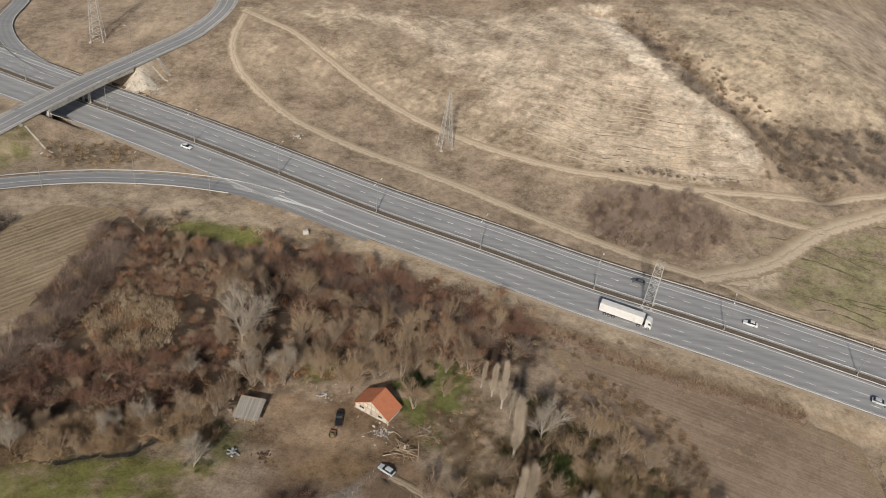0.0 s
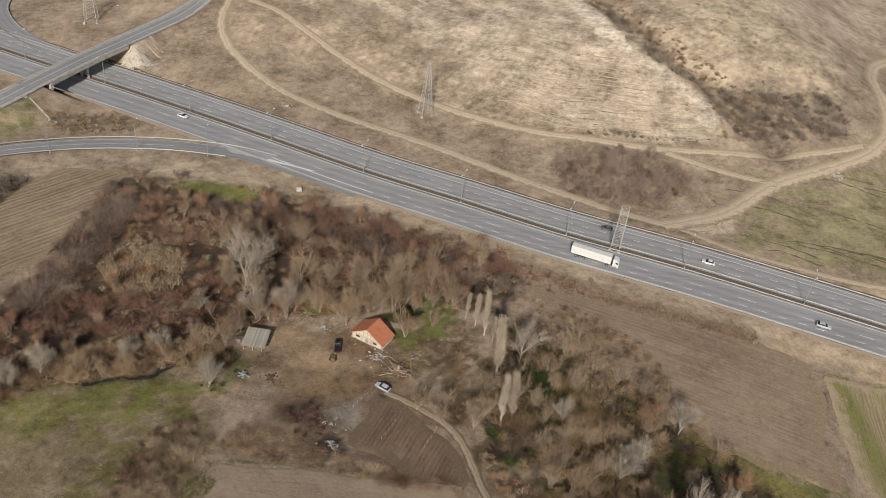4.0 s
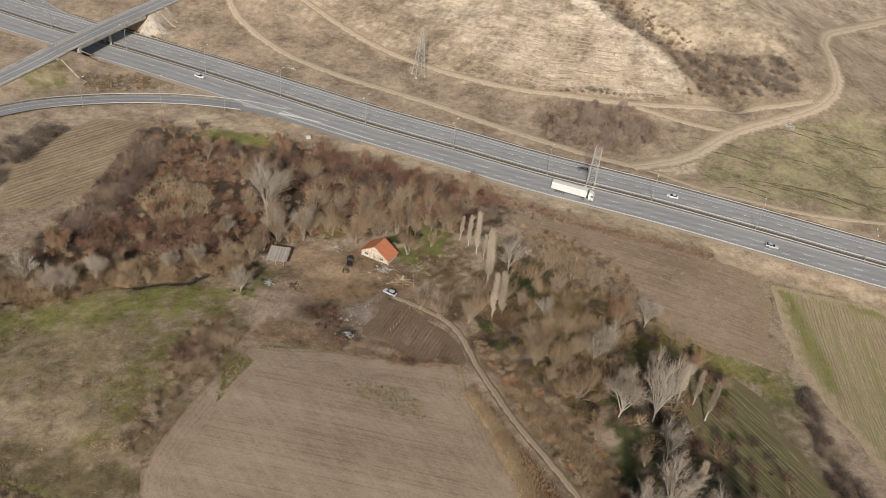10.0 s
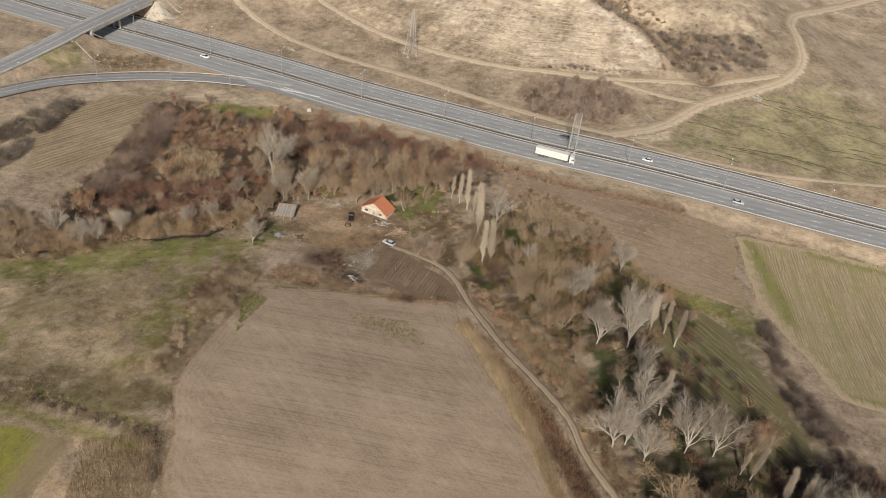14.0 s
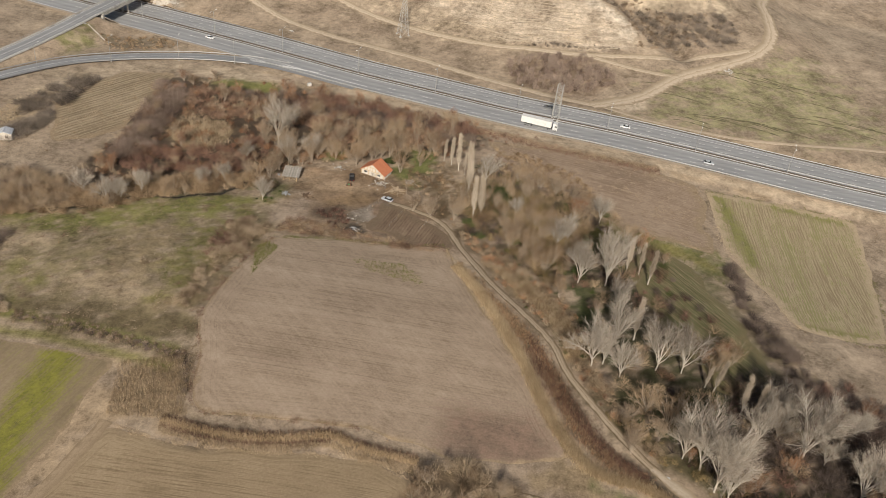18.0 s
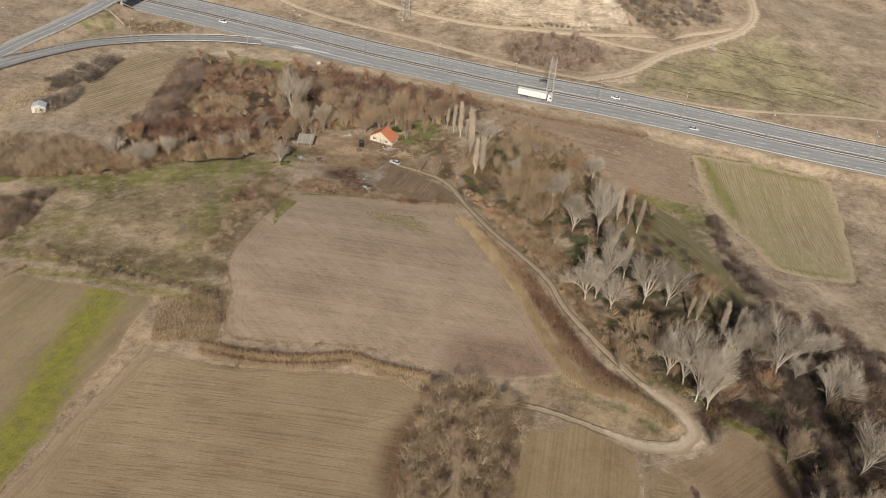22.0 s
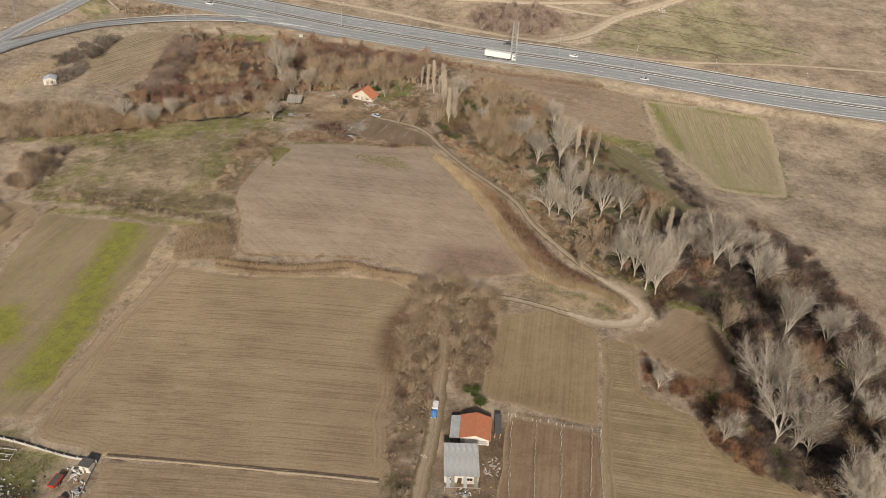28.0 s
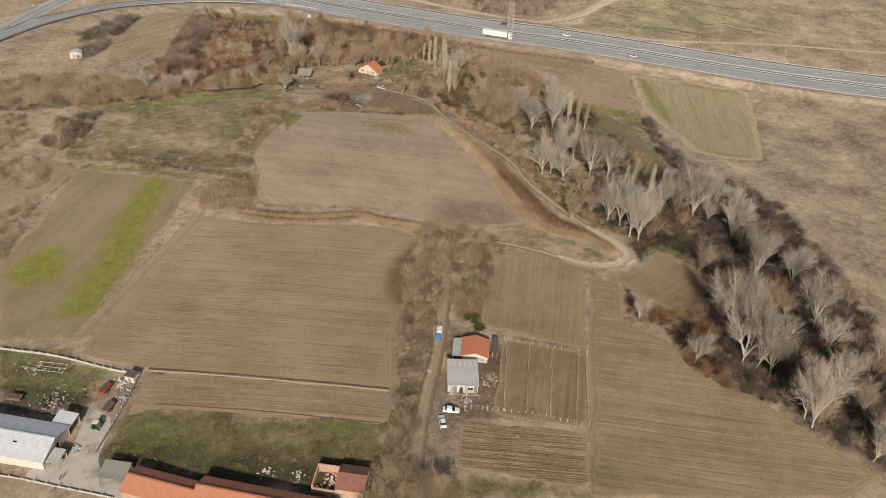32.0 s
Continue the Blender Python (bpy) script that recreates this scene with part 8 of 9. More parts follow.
def roof_slab(a, b, c, d, thick=0.14):
    """A roof slope with corners given in turn, as one slab in its own coordinates (courses run along x)."""
    a, b, c, d = (Vector(v) for v in (a, b, c, d))
    x = (b - a).normalized()
    z = x.cross(d - a).normalized()
    if z.z < 0:
        z = -z
    y = z.cross(x)
    m = Matrix((x, y, z)).transposed().to_4x4()
    m.translation = a
    inv = m.inverted()
    bm = fresh()
    slab(bm, [inv @ v for v in ((a, b, c, d) if (inv @ d).y > 0 else (d, c, b, a))], thick)
    return bm, m


def gable_house(name, m, wide, deep, eave, peak, over, roof_mat, wall_mat, label, holes_front=(), holes_side=(), category="house", gable_mat=None, back_holes=()):
    """Gables face y-; the ridge runs along y."""
    root = thing(name, m, label, category)
    for k, (x, y, turn, length, holes, tip) in enumerate(((-wide / 2, -deep / 2, 0, wide, holes_front, peak), (wide / 2, deep / 2, 180, wide, back_holes, peak), (wide / 2, -deep / 2, 90, deep, holes_side, None), (-wide / 2, deep / 2, -90, deep, holes_side, None))):
        wall = placed(part("wall", wall_with_openings(length, eave, 0.26, list(holes), tip), wall_mat, root), pose(x, y, 0, 0, 0, turn))
        for hx, hz, hw, hh in holes:
            if hz > 0.3:
                window_unit(wall, pose(hx + hw / 2, -0.05, hz), hw, hh, PLASTER)
            else:
                part("door", box(fresh(), (hw - 0.04, 0.08, hh - 0.02), (hx + hw / 2, 0, 0.01)), GREY_WOOD, wall)
    slope = (peak - eave) / (wide / 2)
    low = eave - slope * over
    y0, y1 = -deep / 2 - over, deep / 2 + over
    for s in (-1, 1):
        bm, t = roof_slab((s * (wide / 2 + over), y0 if s > 0 else y1, low + 0.16), (s * (wide / 2 + over), y1 if s > 0 else y0, low + 0.16), (0, y1 if s > 0 else y0, peak + 0.16), (0, y0 if s > 0 else y1, peak + 0.16))
        placed(part("roof", bm, roof_mat, root), t)
    part("ridge_cap", tube(fresh(), (0, y0, peak + 0.17), (0, y1, peak + 0.17), 0.11, 0.11, 8), roof_mat, root)
    for x in (-wide / 2 - over, wide / 2 + over):
        part("gutter", tube(fresh(), (x, y0, low + 0.06), (x, y1, low + 0.06), 0.07, 0.07, 6), STEEL, root)
    return root


def cottage():
    x, y = -11.6, 149.4
    m = pose(x, y, lift1(x, y) - 0.1, 0, 0, -28) @ Matrix.Diagonal((0.93, 0.95, 0.77, 1))
    root = gable_house("cottage", m, 10.6, 5.6, 2.5, 6.6, 0.55, ORANGE_TILE, PLASTER, "unfinished cottage with a bright orange tile roof and timber-framed gable", ((1.2, 0.9, 1.6, 1.1), (4.7, 0.0, 1.0, 2.0), (7.4, 0.9, 1.4, 1.1)), ((1.5, 0.9, 1.2, 1.1),))
    beams = [((-5.3, 2.5), (5.3, 2.5)), ((-5.2, 2.5), (0, 6.55)), ((5.2, 2.5), (0, 6.55)), ((0, 2.5), (0, 6.5)), ((-2.6, 2.5), (-2.6, 4.5)), ((2.6, 2.5), (2.6, 4.5)), ((-1.3, 2.5), (-1.3, 5.5)), ((1.3, 2.5), (1.3, 5.5)), ((-3.9, 2.5), (-3.9, 3.5)), ((3.9, 2.5), (3.9, 3.5)), ((-2.6, 4.45), (2.6, 4.45)),
             ((-5.2, 0), (-5.2, 2.5)), ((5.2, 0), (5.2, 2.5)), ((-2.0, 0), (-2.0, 2.5)), ((1.6, 0), (1.6, 2.5))]
    for (x0, z0), (x1, z1) in beams:
        d = Vector((x1 - x0, 0, z1 - z0))
        bm = softened(box(fresh(), (0.2, 0.16, d.length), (0, 0, 0)), 0.02)
        placed(part("beam", bm, TIMBER, root, "raw yellow timber beam"), pose(x0, -2.98, z0, 0, math.degrees(math.atan2(d.x, d.z)), 0))
    part("plinth", box(fresh(), (11.2, 6.2, 0.35), (0, 0, -0.2)), STONE, root)
    terrace = fresh()
    box(terrace, (8.5, 2.8, 0.3), (1.6, -4.3, -0.3))
    part("terrace", terrace, STONE, root, "rough pale stone terrace")
    return root


cottage()


def open_shed():
    x, y = -42.9, 142.4
    root = thing("open_shed", pose(x, y, lift1(x, y), 0, 0, -4), "open timber shed under a sloping grey board roof", "shed")
    for px in (-2.5, 0, 2.5):
        for py, h in ((-3.0, 1.9), (3.0, 2.6)):
            part("post", tube(fresh(), (px, py, -0.2), (px, py, h), 0.09, 0.08, 6), TIMBER, root)
    for k in range(13):
        px = -2.95 + k * 0.49
        bm, t = roof_slab((px, -3.5, 1.95 + 0.03 * (k % 3)), (px + 0.46, -3.5, 1.95 + 0.03 * (k % 3)), (px + 0.46, 3.4, 2.72), (px, 3.4, 2.72), 0.05)
        placed(part("board", bm, GREY_WOOD, root), t)
    for py, h in ((-3.0, 1.85), (3.0, 2.55)):
        part("beam", box(fresh(), (5.6, 0.14, 0.14), (0, py, h)), TIMBER, root)
    part("rear_wall", box(fresh(), (5.4, 0.08, 2.2), (0, 3.0, 0)), GREY_WOOD, root)
    for a, b in (((-2.5, -3, 0.2), (0, -3, 1.8)), ((2.5, -3, 0.2), (0, -3, 1.8))):
        part("brace", tube(fresh(), a, b, 0.05, 0.05, 4), TIMBER, root)


open_shed()


def white_hut():
    root = gable_house("field_hut", pose(-148, 149.5, lift1(-148, 149.5), 0, 0, 8), 5.0, 4.2, 2.4, 3.3, 0.2, WHITE_SHEET, PLASTER, "small white hut on a dry slope", ((1.0, 0.0, 0.9, 2.0), (2.8, 0.9, 1.0, 0.9)), (), "hut")
    return root


white_hut()


def farmhouse():
    m = pose(15.7, -58.9, lift1(15.7, -58.9) - 0.05, 0, 0, -9.5)
    m = m @ Matrix.Diagonal((1, 1, 0.66, 1))
    root = gable_house("farmhouse", m, 7.0, 7.2, 3.2, 5.0, 0.4, ORANGE_TILE, PLASTER, "small white farmhouse with an orange-red tile roof", ((0.9, 0.9, 1.2, 1.2), (3.0, 0.0, 1.0, 2.1), (5.0, 0.9, 1.2, 1.2)), ((1.4, 0.9, 1.2, 1.2), (4.4, 0.9, 1.2, 1.2)))
    bm, t = roof_slab((-6.3, -3.9, 2.3), (-3.65, -3.9, 2.95), (-3.65, 3.9, 2.95), (-6.3, 3.9, 2.3), 0.06)
    placed(part("lean_to_roof", bm, GREY_SHEET, root, "grey corrugated lean-to roof"), t)
    for y in (-3.7, 0, 3.7):
        part("post", tube(fresh(), (-6.1, y, -0.2), (-6.1, y, 2.3), 0.07, 0.07, 6), TIMBER, root)
    part("lean_to_wall", box(fresh(), (0.1, 7.2, 2.1), (-6.15, 0, 0)), GREY_WOOD, root)
    part("balcony", box(fresh(), (5.4, 1.2, 0.15), (0.2, -4.3, 2.3)), CONCRETE, root)
    rail = fresh()
    for x in np.linspace(-2.4, 2.8, 9):
        tube(rail, (x, -4.85, 2.45), (x, -4.85, 3.3), 0.025, 0.025, 4)
    tube(rail, (-2.5, -4.85, 3.3), (2.9, -4.85, 3.3), 0.035, 0.035, 4)
    part("railing", rail, WHITE_POST, root)
    return root


farmhouse()


def flat_house():
    x, y = 10.9, -70.4
    root = thing("outbuilding", pose(x, y, lift1(x, y), 0, 0, -4), "low white farm building with a grey sheet roof", "building")
    for px, py, turn, length, holes in ((-3.9, -4.4, 0, 7.8, ((0.8, 0.9, 1.2, 1.1), (3.0, 0.0, 1.0, 2.0), (5.2, 0.9, 1.4, 1.1))), (3.9, 4.4, 180, 7.8, ()), (3.9, -4.4, 90, 8.8, ((3, 0.9, 1.2, 1.1),)), (-3.9, 4.4, -90, 8.8, ((3, 0.9, 1.2, 1.1),))):
        wall = placed(part("wall", wall_with_openings(length, 2.9, 0.25, list(holes)), PLASTER, root), pose(px, py, 0, 0, 0, turn))
        for hx, hz, hw, hh in holes:
            if hz > 0.3:
                window_unit(wall, pose(hx + hw / 2, -0.04, hz), hw, hh, PLASTER)
    for k in range(6):
        px = -4.2 + k * 1.4
        bm, t = roof_slab((px, -4.9, 3.0 + 0.02 * (k % 2)), (px + 1.42, -4.9, 3.0 + 0.02 * (k % 2)), (px + 1.42, 4.9, 3.5), (px, 4.9, 3.5), 0.05)
        placed(part("roof_sheet", bm, GREY_SHEET, root), t)
    for px in (-4.0, -1.3, 1.5, 4.2):
        part("post", tube(fresh(), (px, -7.4, -0.2), (px, -7.4, 2.1), 0.06, 0.06, 6), GREY_WOOD, root)
    part("beam", box(fresh(), (8.6, 0.12, 0.14), (0.1, -7.4, 2.05)), GREY_WOOD, root)
    for k, px in enumerate((-3.6, -2.5, 0.4, 2.9)):
        bm, t = roof_slab((px, -7.5, 2.2), (px + 0.8, -7.5, 2.2), (px + 0.8, -4.9, 2.75), (px, -4.9, 2.75), 0.04)
        placed(part("porch_sheet", bm, (GREY_SHEET, MOSS_SHEET)[k % 2], root, "loose sheet of a broken porch roof"), t)



flat_house()


def barn(name, m, length, wide, eave, peak, roof_mat, wall_mat, label, doors=()):
    """A long barn along x from its east gable at the origin."""
    root = thing(name, m, label, "barn")
    part("long_wall", box(fresh(), (length, 0.3, eave), (-length / 2, -wide / 2, 0)), wall_mat, root)
    part("long_wall", box(fresh(), (length, 0.3, eave), (-length / 2, wide / 2, 0)), wall_mat, root)
    for x in (-0.15, -length + 0.15):
        placed(part("gable_wall", wall_with_openings(wide, eave, 0.3, [(wide / 2 - 1.5, 0.0, 3.0, 2.6)] if x > -1 else [], peak), wall_mat, root), pose(x, -wide / 2, 0, 0, 0, 90))
    n = max(2, int(length / 3))
    step = (length + 0.8) / n
    for s in (-1, 1):
        for k in range(n):
            x0, x1 = 0.4 - k * step, 0.4 - (k + 1) * step
            a = (x1, s * (wide / 2 + 0.5), eave - 0.05)
            b = (x0, s * (wide / 2 + 0.5), eave - 0.05)
            c, d = (x0, 0, peak + 0.15), (x1, 0, peak + 0.15)
            bm, t = roof_slab(a, b, c, d, 0.1) if s < 0 else roof_slab(b, a, d, c, 0.1)
            placed(part("roof_panel", bm, roof_mat, root), t)
    part("ridge_cap", box(fresh(), (length + 0.9, 0.5, 0.08), (-length / 2, 0, peak + 0.13)), roof_mat, root)
    for k in range(int(length / 4)):
        x = -2.5 - 4 * k
        window_unit(bpy.data.objects[root.children[0].name], pose(x, -wide / 2 - 0.16, 1.5), 1.4, 0.7, WHITE_POST)
    for x, y, z in doors:
        part("skylight", box(fresh(), (0.9, 0.7, 0.25), (x, y, z)), GLASS_DARK, root, "dark roof vent")
    return root


barn("white_barn", pose(-88.6, -91.2, lift1(-92, -91) - 0.1, 0, 0, -14), 30, 11.2, 3.1, 4.9, WHITE_SHEET, PLASTER, "long white barn with a white metal roof", ((-8.5, -2.2, 4.1),))
barn("tiled_barn", pose(-53.4, -108.6, lift1(-60, -106), 0, 0, -19), 16, 6.9, 2.7, 4.3, RED_TILE, BRICK, "long barn with an orange-red tile roof")
barn("tiled_barn", pose(-22.5, -116.2, lift1(-38, -112) + 0.2, 0, 0, -15), 31, 7.6, 3.1, 4.9, RED_TILE, BRICK, "long barn with an orange-red tile roof, slightly higher than its neighbour")


def lean_roof(name, m, wide, deep, low, high, roof_mat, label, sheets=5):
    root = thing(name, m, label, "shelter")
    for k in range(sheets):
        x = -wide / 2 + wide * k / sheets
        bm, t = roof_slab((x, -deep / 2, low), (x + wide / sheets - 0.02, -deep / 2, low), (x + wide / sheets - 0.02, deep / 2, high), (x, deep / 2, high), 0.05)
        placed(part("roof_sheet", bm, roof_mat, root), t)
    for x in (-wide / 2 + 0.2, wide / 2 - 0.2):
        for y, h in ((-deep / 2 + 0.2, low), (deep / 2 - 0.2, high)):
            part("post", box(fresh(), (0.16, 0.16, h + 0.15), (x, y, -0.2)), TIMBER, root)
    part("back_wall", box(fresh(), (wide - 0.4, 0.1, high - 0.1), (0, deep / 2 - 0.2, 0)), GREY_WOOD, root)
    return root


lean_roof("lean_to", pose(-72.8, -100.2, lift1(-73, -100), 0, 0, -12), 6.4, 5.0, 2.4, 2.9, MOSS_SHEET, "open shelter with a mossy grey-green roof")
lean_roof("lean_to", pose(-88.8, -83.2, lift1(-89, -83), 0, 0, -16), 5.2, 5.0, 2.6, 3.1, WHITE_SHEET, "white sheet shelter against a barn", 3)
lean_roof("lean_to", pose(-87.6, -94.5, lift1(-88, -94), 0, 0, -14), 3.0, 4.2, 2.1, 2.5, GREY_SHEET, "small grey sheet shelter against a barn", 3)
lean_roof("lean_to", pose(21.6, -57.5, lift1(21.6, -57.5), 0, 0, -9), 1.7, 6.6, 1.8, 2.0, surface("dark_netting", (0.05, 0.05, 0.05), (0.12, 0.12, 0.12), 4, 0.9, 0.3), "dark netted shelter beside a farmhouse", 2)


def ruin():
    x, y = -21.0, -105.0
    root = thing("ruined_building", pose(x, y, lift1(x, y), 0, 0, -12), "roofless brick ruin beside a dark red tile roof", "ruin")
    for px, py, sx, sy, h in ((-6, 0, 0.35, 6.5, 2.2), (-3.2, 3.1, 5.8, 0.35, 2.6), (-3.2, -3.1, 5.8, 0.35, 1.5), (-0.4, 0, 0.35, 6.4, 2.9)):
        part("broken_wall", box(fresh(), (sx, sy, h), (px, py, -0.1), 0, (0.97, 0.9)), BRICK, root)
    bm, t = roof_slab((-0.6, -3.6, 2.6), (6.2, -3.6, 2.6), (6.2, 0.2, 4.2), (-0.6, 0.2, 4.2), 0.14)
    placed(part("roof", bm, OLD_TILE, root), t)
    bm, t = roof_slab((6.2, 4.0, 2.6), (-0.6, 4.0, 2.6), (-0.6, 0.2, 4.2), (6.2, 0.2, 4.2), 0.14)
    placed(part("roof", bm, OLD_TILE, root), t)
    for px, py, sx, sy in ((2.8, -3.3, 6.6, 0.3), (2.8, 3.6, 6.6, 0.3), (6.0, 0, 0.3, 6.8)):
        part("wall", box(fresh(), (sx, sy, 2.6), (px, py, 0)), BRICK, root)
    r = np.random.RandomState(4)
    for k in range(26):
        part("brick_heap", softened(box(fresh(), (r.uniform(0.3, 0.9), r.uniform(0.3, 0.7), r.uniform(0.2, 0.5)), (r.uniform(-5.6, -1), r.uniform(-2.6, 2.6), r.uniform(-0.05, 0.25)), r.uniform(0, 90)), 0.04), BRICK if k % 3 else PLASTER, root)


ruin()
patch("farmyard", YARD_FARM, -15, surface("yard_concrete", (0.40, 0.365, 0.32), (0.53, 0.49, 0.435), 0.5, 0.9, 0.3, 0.02, own=False, wear=(0.27, 0.235, 0.19)), "pale worn concrete farmyard", "yard", rough=0.4, seed=31)


def yard_wall(points, tall, label):
    """A low wall of concrete panels between posts."""
    root = thing("yard_wall", pose(0, 0, 0), label, "wall")
    q, n = smooth_line(points, 2.6)
    for a, b in zip(q, q[1:]):
        d = b - a
        turn = math.degrees(math.atan2(d[1], d[0]))
        c = (a + b) / 2
        z = min(lift1(*a), lift1(*b))
        part("panel", box(fresh(), (float(np.hypot(*d)) - 0.16, 0.1, tall), (c[0], c[1], z - 0.1), turn), CONCRETE, root)
        part("post", softened(box(fresh(), (0.2, 0.2, tall + 0.45), (a[0], a[1], z - 0.1), turn), 0.02), WHITE_POST, root)
    return root


yard_wall([(-140, -46), (-114.8, -52), (-99, -56), (-82.9, -62.6), (-74.8, -64.8)], 0.9, "low pale concrete panel wall at a field edge")
yard_wall([(-74.9, -65.2), (-76.1, -75.4), (-78, -85.7), (-79.4, -92.8)], 1.0, "low pale concrete panel wall beside a farmyard")
yard_wall([(-112, -95.5), (-97.3, -98.6), (-85, -102.4), (-72, -106.4)], 0.7, "low pale concrete panel wall beside a farmyard")


# ---------------------------------------------------------------- vehicles
RUBBER = surface("rubber", (0.02, 0.02, 0.02), (0.045, 0.045, 0.045), 6, 0.85, 0.3)
RIM = surface("wheel_rim", (0.45, 0.45, 0.46), (0.62, 0.62, 0.63), 6, 0.35, 0.1, 0.01, 0.8)
LIGHT_GLASS = surface("headlight_glass", (0.7, 0.7, 0.7), (0.85, 0.85, 0.85), 4, 0.1, 0)
RED_GLASS = surface("tail_light_glass", (0.35, 0.01, 0.01), (0.5, 0.03, 0.02), 4, 0.15, 0)
BLACK_TRIM = surface("black_trim", (0.02, 0.02, 0.02), (0.04, 0.04, 0.04), 4, 0.5, 0.1)


def paint(name, c):
    m = surface(name, tuple(v * 0.85 for v in c), c, 1.2, 0.28, 0.03, 0.002)
    return m


def stations(rows):
    """A body from cross-sections along x: x, half width low, half width high, z low, z high, with rounded shoulders."""
    bm, rings = fresh(), []
    for x, w0, w1, z0, z1 in rows:
        zm = z0 + 0.55 * (z1 - z0)
        pts = [(-w0 * 0.92, z0), (w0 * 0.92, z0), (w0, z0 + 0.12), (w0, zm), (w1, z1 - 0.05), (w1 * 0.9, z1), (-w1 * 0.9, z1), (-w1, z1 - 0.05), (-w0, zm), (-w0, z0 + 0.12)]
        rings.append([bm.verts.new((x, y, z)) for y, z in pts])
    n = len(rings[0])
    for a, b in zip(rings, rings[1:]):
        for k in range(n):
            bm.faces.new((a[k], b[k], b[(k + 1) % n], a[(k + 1) % n]))
    bm.faces.new(rings[0])
    bm.faces.new(rings[-1][::-1])
    bmesh.ops.recalc_face_normals(bm, faces=bm.faces)
    return bm


def wheel(root, x, y, r, w=0.22, name="wheel"):
    s = 1 if y > 0 else -1
    hub = part(name, tube(fresh(), (x, y - w / 2, r), (x, y + w / 2, r), r, r, 14), RUBBER, root)
    part("rim", tube(fresh(), (x, y + s * (w / 2 - 0.02), r), (x, y + s * (w / 2 + 0.015), r), r * 0.62, r * 0.56, 12), RIM, hub)


def car(m, colour, label, kind="sedan", category="car", group=""):
    root = thing("car" if kind != "pickup" else "pickup_truck", m, label, category, group)
    p = paint("paint_" + colour[0], colour[1])
    long, half = (4.35, 0.86) if kind != "pickup" else (5.1, 0.9)
    h = long / 2
    if kind == "pickup":
        body = [(-h, half * 0.95, half * 0.93, 0.45, 1.05), (-0.3, half, half * 0.95, 0.38, 1.08), (0.2, half, half * 0.95, 0.36, 1.1), (1.35, half, half * 0.93, 0.36, 1.12), (h - 0.15, half * 0.95, half * 0.85, 0.38, 0.98), (h, half * 0.86, half * 0.78, 0.42, 0.85)]
        cab, roof_x = [(-0.45, half * 0.92, half * 0.78, 1.05, 1.12), (-0.25, half * 0.92, half * 0.76, 1.05, 1.66), (0.75, half * 0.92, half * 0.76, 1.05, 1.68), (1.45, half * 0.9, half * 0.76, 1.05, 1.14)], (-0.2, 0.75)
    else:
        body = [(-h, half * 0.9, half * 0.84, 0.42, 0.92), (-h + 0.15, half * 0.97, half * 0.9, 0.36, 0.97), (-1.1, half, half * 0.93, 0.3, 0.98), (0.7, half, half * 0.93, 0.3, 0.95), (1.3, half, half * 0.92, 0.32, 0.92), (h - 0.2, half * 0.95, half * 0.86, 0.34, 0.78), (h, half * 0.84, half * 0.76, 0.4, 0.66)]
        back = -1.95 if kind == "hatchback" else -1.6
        cab, roof_x = [(back, half * 0.9, half * 0.78, 0.9, 0.97), (back + 0.5, half * 0.91, half * 0.74, 0.9, 1.42), (0.15, half * 0.91, half * 0.74, 0.9, 1.45), (0.95, half * 0.9, half * 0.76, 0.88, 0.95)], (back + 0.5, 0.15)
    part("body", stations(body), p, root)
    part("window_band", stations(cab), GLASS_DARK, root, "dark window glass")
    top = cab[1][4]
    part("roof", softened(box(fresh(), (roof_x[1] - roof_x[0] + 0.12, half * 1.5, 0.06), ((roof_x[0] + roof_x[1]) / 2, 0, top - 0.01), 0, (0.92, 0.92)), 0.02), p, root)
    for x in (-1.32, 1.36):
        for y in (-half + 0.06, half - 0.06):
            wheel(root, x, y, 0.31 if kind != "pickup" else 0.36)
    for y in (-0.58, 0.58):
        part("headlight", softened(box(fresh(), (0.16, 0.34, 0.13), (h - 0.09, y, 0.6)), 0.02), LIGHT_GLASS, root)
        part("tail_light", softened(box(fresh(), (0.1, 0.26, 0.15), (-h + 0.04, y, 0.7)), 0.02), RED_GLASS, root)
    part("bumper", softened(box(fresh(), (0.12, half * 1.6, 0.16), (h - 0.02, 0, 0.36)), 0.03), BLACK_TRIM, root)
    part("bumper", softened(box(fresh(), (0.12, half * 1.6, 0.16), (-h + 0.02, 0, 0.38)), 0.03), BLACK_TRIM, root)
    for s in (-1, 1):
        part("mirror", softened(box(fresh(), (0.12, 0.18, 0.12), (0.7, s * (half + 0.06), 0.95)), 0.02), p, root)
    return root


def ground_pose(x, y, turn, rise=0.0):
    return pose(x, y, lift1(x, y) + rise, 0, 0, turn)


def road_pose(x, y, turn):
    return pose(x, y, float(road_level(x, y)) + 0.21, 0, 0, turn)


WHITE_PAINT, SILVER, BLACK, DARK_GREY = ("white", (0.76, 0.77, 0.78)), ("silver", (0.52, 0.55, 0.58)), ("black", (0.025, 0.025, 0.028)), ("grey", (0.12, 0.125, 0.13))
car(ground_pose(-6.8, 129.6, 150), SILVER, "silver hatchback parked beside a heap of branches", "hatchback")
car(ground_pose(-20.6, 144.2, 94), BLACK, "black pickup parked in a dirt yard", "pickup", "pickup")
car(ground_pose(6.9, -81.9, -8), WHITE_PAINT, "white saloon car parked by the farm gate", "sedan")
car(ground_pose(4.3, -86.0, 94), WHITE_PAINT, "white saloon car parked on a lane verge", "sedan")


